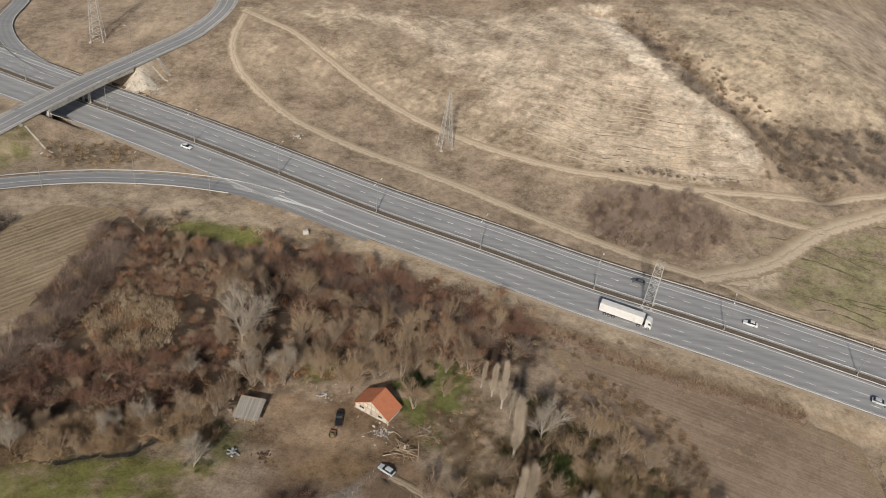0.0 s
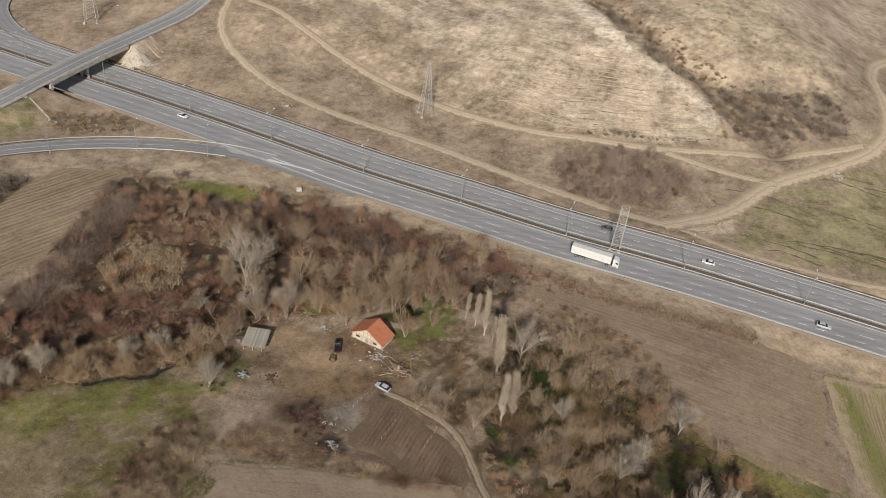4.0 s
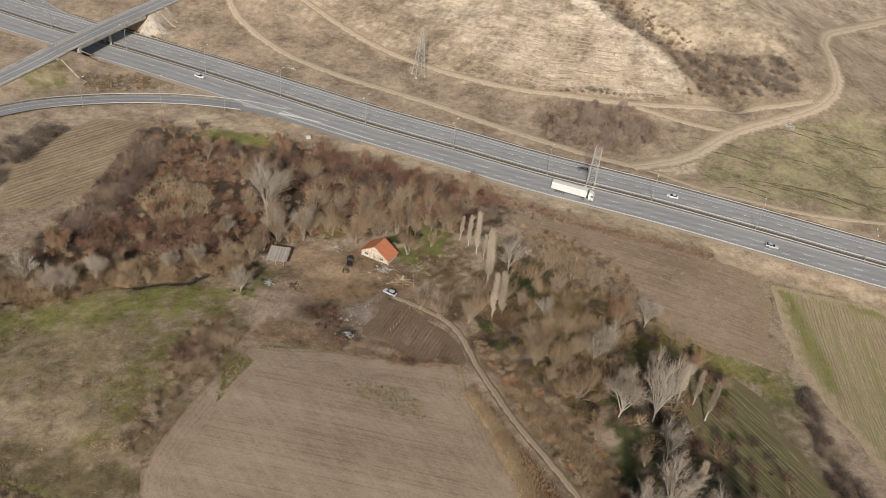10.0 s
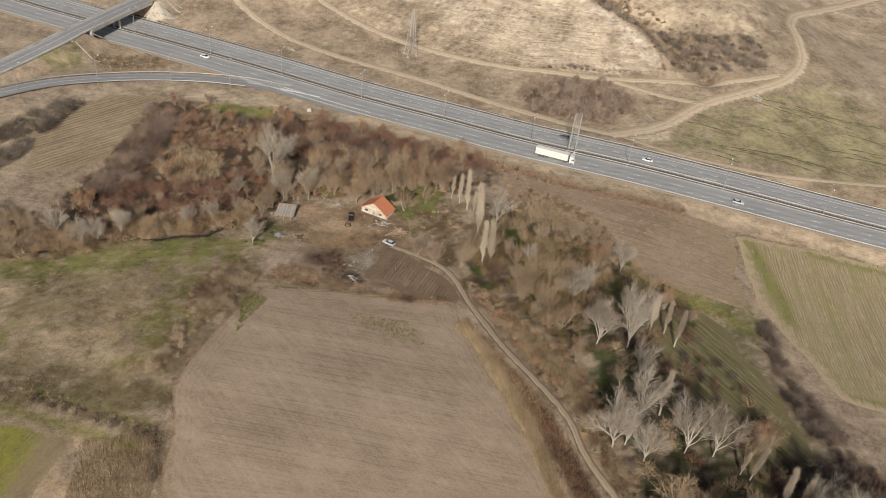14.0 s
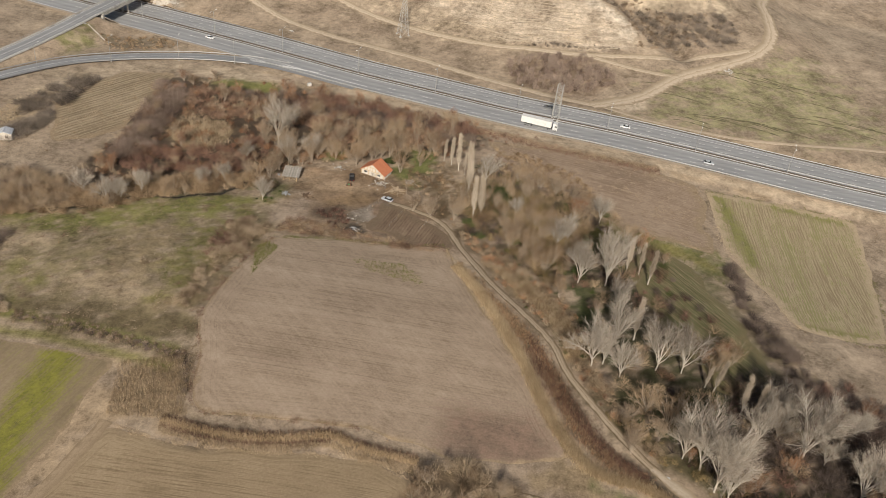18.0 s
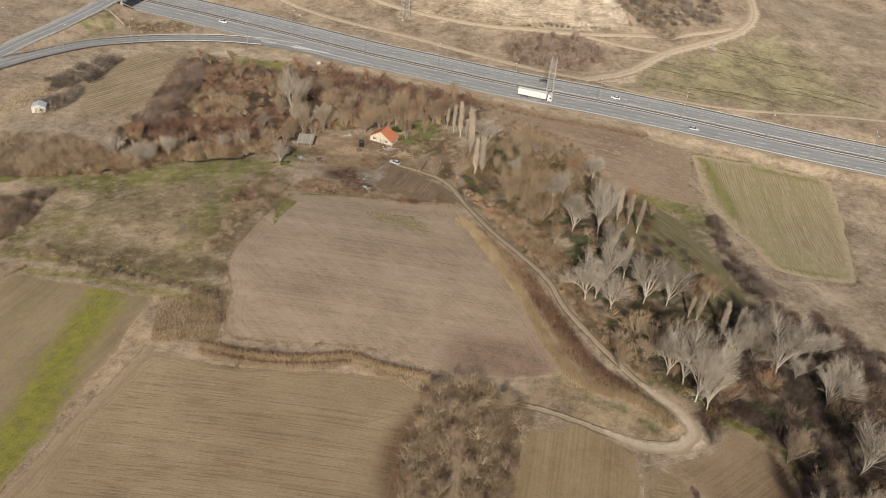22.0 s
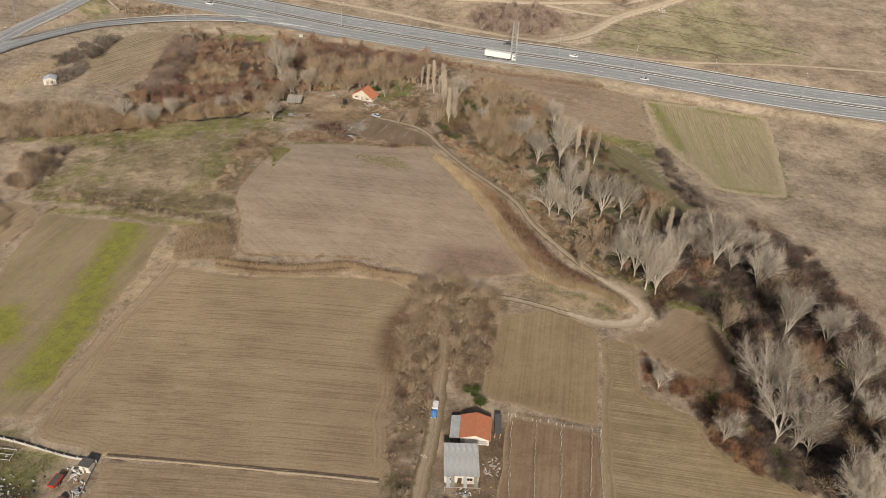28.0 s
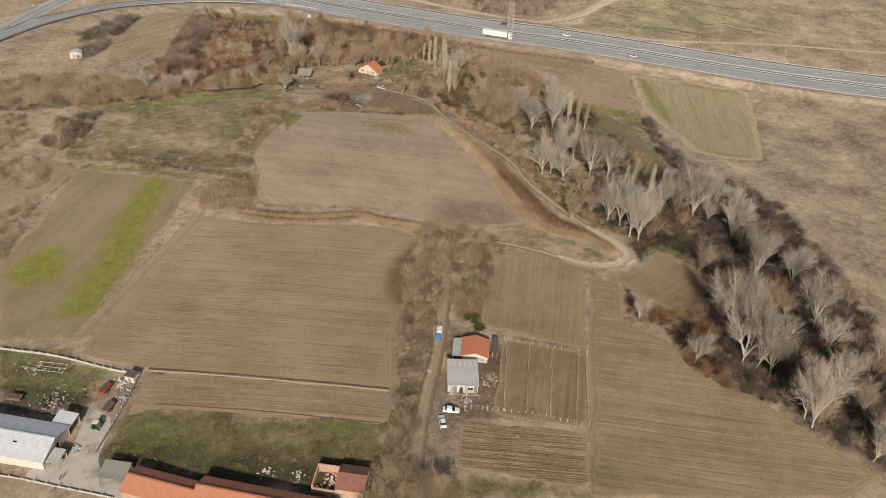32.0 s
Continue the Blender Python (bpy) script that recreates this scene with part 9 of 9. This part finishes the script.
def trailer():
    root = thing("car_trailer", ground_pose(-21.3, 138.9, 98), "small dark open trailer with a drawbar", "trailer")
    part("bed", box(fresh(), (2.4, 1.5, 0.12), (0, 0, 0.5)), RUST, root)
    for s in (-1, 1):
        part("side_rail", box(fresh(), (2.4, 0.05, 0.3), (0, s * 0.74, 0.6)), BLACK_TRIM, root)
        wheel(root, 0, s * 0.86, 0.3)
    part("drawbar", tube(fresh(), (1.2, 0, 0.45), (2.5, 0, 0.42), 0.05, 0.05, 6), BLACK_TRIM, root)
    part("load", softened(box(fresh(), (0.9, 0.8, 0.5), (-0.5, 0.1, 0.6), 12), 0.08), surface("green_canvas", (0.1, 0.16, 0.08), (0.18, 0.25, 0.13), 3, 0.9, 0.3), root)


trailer()


def lorry():
    """An articulated lorry: tractor unit and box trailer."""
    x, y = 56.8, 195.6
    root = thing("articulated_lorry", road_pose(x, y, -20.3), "white articulated lorry with a box trailer on the highway", "truck")
    white = paint("lorry_white", (0.74, 0.74, 0.73))
    part("trailer_box", softened(box(fresh(), (13.4, 2.55, 2.75), (-1.6, 0, 1.2)), 0.05), surface("trailer_sheet", (0.64, 0.63, 0.61), (0.76, 0.75, 0.73), 0.6, 0.5, 0.1, 0.01, wear=(0.56, 0.54, 0.5)), root, "dusty white trailer box")
    part("chassis", box(fresh(), (12.8, 0.9, 0.25), (-1.7, 0, 0.92)), BLACK_TRIM, root)
    part("side_guard", box(fresh(), (5.0, 2.3, 0.12), (-0.6, 0, 0.6)), STEEL, root)
    cab = part("cab", stations([(5.75, 1.22, 1.2, 0.75, 3.5), (6.3, 1.24, 1.22, 0.55, 3.55), (7.4, 1.24, 1.2, 0.5, 3.1), (7.75, 1.2, 1.1, 0.5, 1.9)]), white, root)
    part("windscreen", box(fresh(), (0.05, 2.1, 0.95), (7.62, 0, 1.95), 0, (1, 0.92), (0, -17, 0)), GLASS_DARK, cab)
    for s in (-1, 1):
        part("side_window", box(fresh(), (0.7, 0.04, 0.6), (7.0, s * 1.235, 1.95)), GLASS_DARK, cab)
        part("mirror", softened(box(fresh(), (0.15, 0.3, 0.6), (7.5, s * 1.4, 1.9)), 0.03), BLACK_TRIM, cab)
        part("headlight", box(fresh(), (0.1, 0.4, 0.2), (7.73, s * 0.85, 0.75)), LIGHT_GLASS, cab)
    part("tractor_chassis", box(fresh(), (4.6, 1.0, 0.3), (5.2, 0, 0.7)), BLACK_TRIM, root)
    for wx in (-6.3, -5.0, -3.7, 4.0, 6.9):
        for wy in (-1.08, 1.08):
            wheel(root, wx, wy, 0.5, 0.34)
    part("rear_light_bar", box(fresh(), (0.1, 2.4, 0.18), (-8.3, 0, 0.85)), RED_GLASS, root)


lorry()
for x, offset, colour, words, turn in ((92.5, 6.4, WHITE_PAINT, "white saloon car driving on the highway", 161.5), (60, 10.0, DARK_GREY, "dark hatchback driving on the highway", 160), (-95, -5.4, WHITE_PAINT, "white saloon car driving on the highway", -23), (128, -9.3, SILVER, "silver hatchback driving on the highway", -19.5)):
    k = int(np.argmin(np.abs(q_mark[:, 0] - x)))
    px, py = q_mark[k] + n_mark[k] * offset
    car(road_pose(px, py, turn), colour, words, "hatchback" if "hatch" in words else "sedan")


def farm_lorry():
    """A small blue lorry with a white canvas back."""
    root = thing("small_lorry", ground_pose(5.9, -52.2, -102) @ Matrix.Diagonal((0.82, 0.82, 0.82, 1)), "small blue lorry with a white canvas back on a lane", "truck")
    blue = paint("lorry_blue", (0.04, 0.17, 0.45))
    part("canvas_back", softened(box(fresh(), (3.3, 1.9, 1.5), (-1.9, 0, 0.9), 0, (0.98, 0.88)), 0.1), surface("white_canvas", (0.66, 0.66, 0.64), (0.82, 0.82, 0.8), 2, 0.9, 0.3, 0.02), root)
    part("load_bed", box(fresh(), (3.5, 1.95, 0.3), (-1.9, 0, 0.65)), blue, root)
    cab = part("cab", stations([(0.0, 0.92, 0.86, 0.5, 1.95), (0.5, 0.94, 0.86, 0.45, 2.0), (1.2, 0.94, 0.85, 0.45, 1.75), (1.9, 0.92, 0.8, 0.45, 1.15), (2.4, 0.85, 0.72, 0.5, 0.95)]), blue, root)
    part("windscreen", box(fresh(), (0.05, 1.5, 0.65), (1.5, 0, 1.2), 0, (1, 0.9), (0, -42, 0)), GLASS_DARK, cab)
    for wx in (-2.6, 1.5):
        for wy in (-0.85, 0.85):
            wheel(root, wx, wy, 0.38, 0.24)
    for s in (-1, 1):
        part("headlight", box(fresh(), (0.1, 0.3, 0.16), (2.38, s * 0.55, 0.72)), LIGHT_GLASS, cab)


farm_lorry()


def tractor():
    root = thing("tractor", ground_pose(-81.0, -83.6, 74), "small green tractor with a cream roof in a farmyard", "tractor")
    green = paint("tractor_green", (0.10, 0.20, 0.07))
    part("bonnet", stations([(0.1, 0.36, 0.34, 0.75, 1.35), (1.2, 0.36, 0.33, 0.75, 1.3), (1.75, 0.33, 0.28, 0.8, 1.2)]), green, root)
    part("chassis", box(fresh(), (2.9, 0.5, 0.4), (0.1, 0, 0.55)), BLACK_TRIM, root)
    part("cab_roof", softened(box(fresh(), (1.35, 1.45, 0.14), (-0.6, 0, 2.3)), 0.04), surface("cream_paint", (0.6, 0.55, 0.4), (0.74, 0.69, 0.54), 2, 0.5, 0.1), root)
    for x in (-1.2, 0.0):
        for y in (-0.62, 0.62):
            part("cab_post", tube(fresh(), (x, y, 0.9), (x, y, 2.3), 0.04, 0.04, 6), green, root)
    for y in (-0.78, 0.78):
        wheel(root, -0.75, y, 0.75, 0.42)
        wheel(root, 1.35, y * 0.9, 0.42, 0.26)
        part("mudguard", box(fresh(), (1.1, 0.45, 0.08), (-0.75, y, 1.55)), green, root)
    part("seat", softened(box(fresh(), (0.45, 0.5, 0.5), (-0.7, 0, 1.0)), 0.05), BLACK_TRIM, root)


tractor()


def tipper(name, x, y, turn, colour, label):
    root = thing(name, ground_pose(x, y, turn), label, "trailer")
    part("tub", softened(box(fresh(), (3.6, 1.8, 0.7), (0, 0, 0.75), 0, (1.03, 1.06)), 0.03), colour, root)
    part("floor", box(fresh(), (3.3, 1.5, 0.02), (0, 0, 1.46)), surface("dark_load", (0.05, 0.045, 0.04), (0.13, 0.11, 0.09), 3, 0.95, 0.4), root, "dark load")
    part("drawbar", tube(fresh(), (1.8, 0, 0.6), (3.0, 0, 0.5), 0.07, 0.06, 6), BLACK_TRIM, root)
    for wy in (-0.95, 0.95):
        wheel(root, -0.3, wy, 0.42, 0.26)


tipper("farm_trailer", -80.0, -77.6, 74, RUST, "rusty brown farm trailer in a farmyard")
tipper("farm_trailer", -82.5, -70.8, 72, paint("machine_red", (0.45, 0.05, 0.03)), "bright red farm trailer beside a wall")
tipper("farm_trailer", -104.5, -72.5, -10, RUST, "old rusty trailer standing in long grass")


# ---------------------------------------------------------------- fences, vines and clutter
def vineyard():
    """Rows of leaning posts with wires."""
    rows = (((25.7, -53.6), (20.9, -81.8)), ((31.8, -55.9), (26.8, -81.9)), ((38.1, -57.2), (32.5, -84.5)), ((45.6, -59.1), (39.2, -86.1)), ((47.9, -59.3), (41.9, -87.2)))
    r = np.random.RandomState(6)
    for a, b in rows:
        root = thing("vine_row", pose(0, 0, 0), "row of leaning pale vineyard posts with wires", "vineyard row", "vineyard rows")
        a, b = np.array(a), np.array(b)
        n = 21
        last = None
        for k in range(n):
            x, y = a + (b - a) * k / (n - 1) + r.normal(0, 0.12, 2)
            z = lift1(x, y)
            top = (x + r.normal(0, 0.12), y + r.normal(0, 0.12), z + r.uniform(1.1, 1.5))
            part("post", tube(fresh(), (x, y, z - 0.3), top, 0.065, 0.055, 5), WHITE_POST, root)
            if last:
                part("wire", tube(fresh(), last, top, 0.006, 0.006, 3, False), STEEL, root)
            last = top
        vine = along([tuple(a), tuple(b)], 0.15, 110, int(abs(a[0])))
        g = np.c_[vine, lift(vine[:, 0], vine[:, 1])]
        me = slivers("vines", g, g + np.c_[r.normal(0, 0.3, (110, 2)), r.uniform(0.4, 1.2, 110)], 0.06, BROWN_BARK, r)
        part("vines", me, BROWN_BARK, root, "leafless vines")


vineyard()


def post_fence(points, gap, tall, label, wires=2, stuff=None, lean=0.05, seed=0):
    root = thing("post_fence", pose(0, 0, 0), label, "fence")
    q, _ = smooth_line(points, gap)
    r = np.random.RandomState(seed)
    tops = []
    for x, y in q:
        z = lift1(x, y)
        top = (x + r.normal(0, lean), y + r.normal(0, lean), z + tall)
        part("post", tube(fresh(), (x, y, z - 0.3), top, 0.08, 0.07, 5), stuff or WHITE_POST, root)
        tops.append((Vector((x, y, z)), Vector(top)))
    for (a0, a1), (b0, b1) in zip(tops, tops[1:]):
        for k in range(wires):
            u = 0.95 - 0.4 * k
            part("wire", tube(fresh(), a0.lerp(a1, u), b0.lerp(b1, u), 0.014, 0.014, 3, False), STEEL, root)
    return root


post_fence([(20.9, -82.2), (28, -83), (35, -85.4), (42, -87.6)], 1.5, 1.3, "pale post fence at the end of a vineyard", 2, None, 0.12, 1)
post_fence([(25, -53), (33, -55.2), (41, -57.2), (48, -58.8)], 1.8, 1.3, "pale post fence at the head of a vineyard", 2, None, 0.12, 2)
post_fence([(9, -80.6), (14, -81.0), (20.5, -82.0)], 1.3, 1.4, "pale rail fence below the farm buildings", 3, None, 0.03, 3)


def heap(name, x, y, spread, n, sizes, stuffs, label, seed, category="rubble", tall=0.4):
    """A heap of odd pieces lying on one another."""
    root = thing(name, ground_pose(x, y, 0), label, category)
    r = np.random.RandomState(seed)
    for k in range(n):
        d = abs(r.normal(0, 0.5))
        a = r.uniform(0, 2 * math.pi)
        px, py = d * spread * math.cos(a), d * spread * math.sin(a)
        s = [r.uniform(*sizes) * v for v in ((1.1, 0.7, 0.4), (2.0, 0.35, 0.2), (0.7, 0.6, 0.35))[k % 3]]
        z = max(0, tall * (1 - d)) * r.uniform(0.0, 1.0) + lift1(x + px, y + py) - lift1(x, y) - 0.05
        part("piece", softened(box(fresh(), s, (px, py, z), r.uniform(0, 180), (0.85, 0.85), (r.uniform(-14, 14), r.uniform(-14, 14), 0)), 0.03), stuffs[k % len(stuffs)], root)
    return root


FELLED_WOOD = surface("felled_wood", (0.27, 0.205, 0.14), (0.50, 0.40, 0.29), 2, 0.9, 0.4, 0.03)


def branch_heap(x, y, spread, n, stuff, label, seed, star=False):
    """Felled trunks and cut branches thrown together."""
    root = thing("branch_heap", ground_pose(x, y, 0), label, "log pile")
    r = np.random.RandomState(seed)
    for k in range(n):
        a = r.uniform(0, 2 * math.pi)
        px, py = r.normal(0, spread * 0.35, 2)
        long = r.uniform(1.5, 4.8)
        if star and k % 3:
            px, py = math.cos(a) * spread * r.uniform(0.2, 0.6), math.sin(a) * spread * r.uniform(0.2, 0.6)
            a += r.normal(0, 0.45)
        z = r.uniform(0.1, 0.9)
        pts, _ = bent((px - math.cos(a) * long / 2, py - math.sin(a) * long / 2, z), (math.cos(a), math.sin(a), r.normal(0, 0.12)), long, 4, r, 0.0, 0.12)
        part("log", limb_tubes("log", [(pts, r.uniform(0.08, 0.2), 0.05, 6)], stuff), stuff, root)
    if star:
        part("stump", tube(fresh(), (0, 0, -0.1), (0.25, 0.3, 2.3), 0.42, 0.3, 8), stuff, root)
    me = slivers("brushwood", np.c_[r.normal(0, spread * 0.5, (420, 2)), r.uniform(0, 0.5, 420)], np.c_[r.normal(0, spread * 0.6, (420, 2)), r.uniform(0.1, 1.2, 420)], 0.05, BROWN_BARK, r)
    part("brushwood", me, BROWN_BARK, root)


branch_heap(-3.4, 136.3, 4.4, 46, FELLED_WOOD, "felled tree with limbs spread around a stump", 1, True)
branch_heap(1.0, 142.5, 3.4, 14, GREY_WOOD, "heap of grey brushwood beside a cottage", 2)
GREY_STUFF, WHITE_STUFF = surface("grey_sacks", (0.2, 0.205, 0.215), (0.34, 0.345, 0.36), 3, 0.8, 0.4), surface("white_scrap", (0.40, 0.395, 0.38), (0.60, 0.595, 0.58), 2, 0.8, 0.3)
heap("rubble_heap", -9.5, 141.4, 3.8, 90, (0.2, 0.7), (STONE, GREY_STUFF, GREY_WOOD), "heap of pale building rubble in front of a cottage", 3)
heap("material_pile", -25.5, 152.2, 4.2, 36, (0.3, 0.7), (CONCRETE, GREY_WOOD, GREY_STUFF, STONE), "pile of pale building materials under trees", 4)
heap("tarp_bundle", -43.6, 129.6, 1.8, 9, (0.7, 1.3), (GREY_STUFF,), "grey covered bundle on bare earth", 5, "bundle", 0.5)
heap("rubble_heap", -18.2, 115.0, 4.2, 34, (0.2, 0.55), (STONE, CONCRETE, GREY_WOOD), "low heap of grey rubble beside scrub", 6)
heap("dark_sheet_heap", -17.3, 108.4, 1.9, 34, (0.3, 0.75), (GREY_STUFF, WHITE_STUFF, GREY_STUFF, BLACK_TRIM), "dark pit edge with grey sheets in scrub", 7, "scrap heap", 0.3)
heap("earth_clods", -36.2, 130.0, 2.4, 44, (0.35, 0.8), (surface("dark_clods", (0.065, 0.04, 0.026), (0.14, 0.088, 0.055), 2, 0.95, 0.5, 0.05),), "strewn dark clods on bare earth", 8, "earth heap", 0.2)
heap("orange_machine", -47.4, 142.5, 1.2, 6, (0.6, 1.0), (paint("machine_orange", (0.5, 0.14, 0.05)), GREY_STUFF), "orange machine parts beside an open shed", 9, "machine", 0.6)
heap("scrap_heap", -94.0, -74.8, 9.5, 170, (0.2, 0.85), (WHITE_STUFF, GREY_STUFF, GREY_WOOD, RUST, BLACK_TRIM), "scattered scrap metal and boards behind a barn", 10, "scrap heap", 0.7)
heap("scrap_heap", -78.3, -68.0, 3.6, 36, (0.4, 1.1), (WHITE_STUFF, CONCRETE, RUST), "heap of white blocks and scrap beside a wall", 11, "scrap heap", 0.8)
heap("scrap_heap", -77.0, -74.0, 3.0, 26, (0.4, 1.0), (GREY_STUFF, WHITE_STUFF, RUST), "scrap stacked along a yard wall", 12, "scrap heap", 0.7)
heap("scrap_heap", -84.4, -90.6, 3.4, 36, (0.2, 0.8), (GREY_WOOD, CONCRETE, WHITE_STUFF), "boards and rubble against a barn", 13, "scrap heap", 0.6)
heap("scrap_heap", -103.0, -61.0, 6.0, 40, (0.3, 1.0), (STEEL, WHITE_STUFF, RUST), "pale metal scrap in long grass", 14, "scrap heap", 0.4)
heap("scrap_heap", 11.0, -78.6, 4.0, 46, (0.3, 0.8), (GREY_STUFF, WHITE_STUFF, GREY_WOOD, RUST), "clutter in front of a farm building", 15, "clutter", 0.5)
heap("scrap_heap", 19.2, -70.0, 3.6, 34, (0.3, 0.8), (GREY_WOOD, WHITE_STUFF, BRICK), "boards and clutter beside a farm building", 16, "clutter", 0.4)
heap("scrap_heap", 16.5, -80.0, 3.2, 24, (0.2, 0.6), (OLIVE := surface("yellow_weeds", (0.2, 0.17, 0.05), (0.33, 0.29, 0.1), 3, 0.95, 0.4), GREY_WOOD), "yellowish brush heap by a fence", 17, "brush heap", 0.4)
heap("rubble_heap", -38.0, -100.5, 2.0, 16, (0.3, 0.8), (WHITE_STUFF, PLASTER), "white rubble in grass behind a barn", 18, "rubble", 0.5)
heap("rubble_heap", -31.0, -102.5, 2.2, 18, (0.3, 0.8), (WHITE_STUFF, PLASTER), "white rubble in grass behind a barn", 19, "rubble", 0.5)
heap("rubble_heap", 2.4, -66.5, 1.6, 12, (0.3, 0.6), (STONE, TIMBER), "small stone heap beside a lane", 20, "rubble", 0.3)
heap("rubble_heap", 66.2, 4.2, 1.2, 14, (0.25, 0.5), (WHITE_STUFF, STONE), "white stones at the edge of a farm track", 21, "rubble", 0.2)
heap("rubble_heap", 159.5, 262.6, 3.6, 26, (0.4, 1.1), (WHITE_STUFF, STONE), "white rubble tipped beside a track", 22, "rubble", 0.6)
heap("rubble_heap", -60.0, 280.5, 3.0, 16, (0.3, 0.9), (WHITE_STUFF, STONE), "white stones tipped on dry grass", 23, "rubble", 0.3)


def roadside_box():
    root = thing("roadside_cabinet", ground_pose(-44.6, 219.6, 24), "small white roadside cabinet on a dry bank", "cabinet")
    part("plinth", box(fresh(), (1.9, 1.2, 0.2), (0, 0, -0.05)), CONCRETE, root)
    part("body", softened(box(fresh(), (1.7, 1.0, 1.2), (0, 0, 0.15)), 0.04), WHITE_STUFF, root)
    part("door", box(fresh(), (0.8, 0.03, 1.0), (-0.4, -0.515, 0.22)), PLASTER, root)
    part("door", box(fresh(), (0.8, 0.03, 1.0), (0.4, -0.515, 0.22)), PLASTER, root)


roadside_box()


def steel_frame():
    """A rack of white pipes left in the grass."""
    root = thing("pipe_rack", ground_pose(-99.0, -60.8, -10), "rack of white pipes lying in the grass", "rack")
    for y in (-1.6, 0, 1.6):
        part("pipe", tube(fresh(), (-4, y, 0.7), (4, y, 0.7), 0.07, 0.07, 6), WHITE_POST, root)
    for x in (-3.8, 0, 3.8):
        for y in (-1.6, 1.6):
            part("leg", tube(fresh(), (x, y, -0.1), (x, y, 0.7), 0.06, 0.06, 6), WHITE_POST, root)
        part("cross_pipe", tube(fresh(), (x, -1.6, 0.7), (x, 1.6, 0.7), 0.06, 0.06, 6), WHITE_POST, root)


steel_frame()


# ---------------------------------------------------------------- garden beside the cottage
def garden_fence(a, b, n, seed):
    """A short row of uneven wooden stakes with one wire."""
    r = random.Random(seed)
    root = thing("garden_fence", pose(a[0], a[1], lift1(*a)), "row of rough wooden stakes in a garden plot", "fence", "garden fences")
    tops = []
    for k in range(n):
        x, y = (b[0] - a[0]) * k / (n - 1) + r.uniform(-0.15, 0.15), (b[1] - a[1]) * k / (n - 1) + r.uniform(-0.15, 0.15)
        z = lift1(a[0] + x, a[1] + y) - lift1(*a)
        tall = r.uniform(1.1, 1.5)
        part("stake", tube(fresh(), (x, y, z - 0.1), (x + r.uniform(-0.1, 0.1), y + r.uniform(-0.1, 0.1), z + tall), 0.05, 0.035, 6), TIMBER if k % 3 == 0 else GREY_WOOD, root)
        tops.append((x, y, z + tall * 0.8))
    wire = fresh()
    for p0, p1 in zip(tops, tops[1:]):
        tube(wire, p0, p1, 0.012, 0.012, 3)
    part("wire", wire, STEEL, root)


for k, (a, b, n) in enumerate((((-9.8, 128.6), (-13.4, 121.8), 6), ((-0.5, 122.6), (-5.5, 111.4), 8), ((7.9, 116.6), (4.6, 108.4), 6))):
    garden_fence(a, b, n, 80 + k)


def corner_hut():
    """A small block hut at the bend of the yard wall."""
    x, y = -76.6, -66.6
    root = thing("block_hut", pose(x, y, lift1(x, y) - 0.05, 0, 0, -18), "small white block hut with a dark flat roof", "hut")
    for px, py, turn, length, holes in ((-1.2, -1.1, 0, 2.4, [(0.8, 0.0, 0.8, 1.7)]), (1.2, 1.1, 180, 2.4, []), (1.2, -1.1, 90, 2.2, []), (-1.2, 1.1, -90, 2.2, [])):
        placed(part("wall", wall_with_openings(length, 2.1, 0.18, holes), PLASTER, root), pose(px, py, 0, 0, 0, turn))
    part("roof", softened(box(fresh(), (2.9, 2.7, 0.14), (0, 0, 2.1)), 0.03), surface("dark_roof_felt", (0.06, 0.055, 0.055), (0.13, 0.12, 0.115), 2, 0.9, 0.4), root, "dark felt roof")
    part("door", box(fresh(), (0.76, 0.06, 1.66), (0, -1.1, 0.01)), GREY_WOOD, root)


corner_hut()
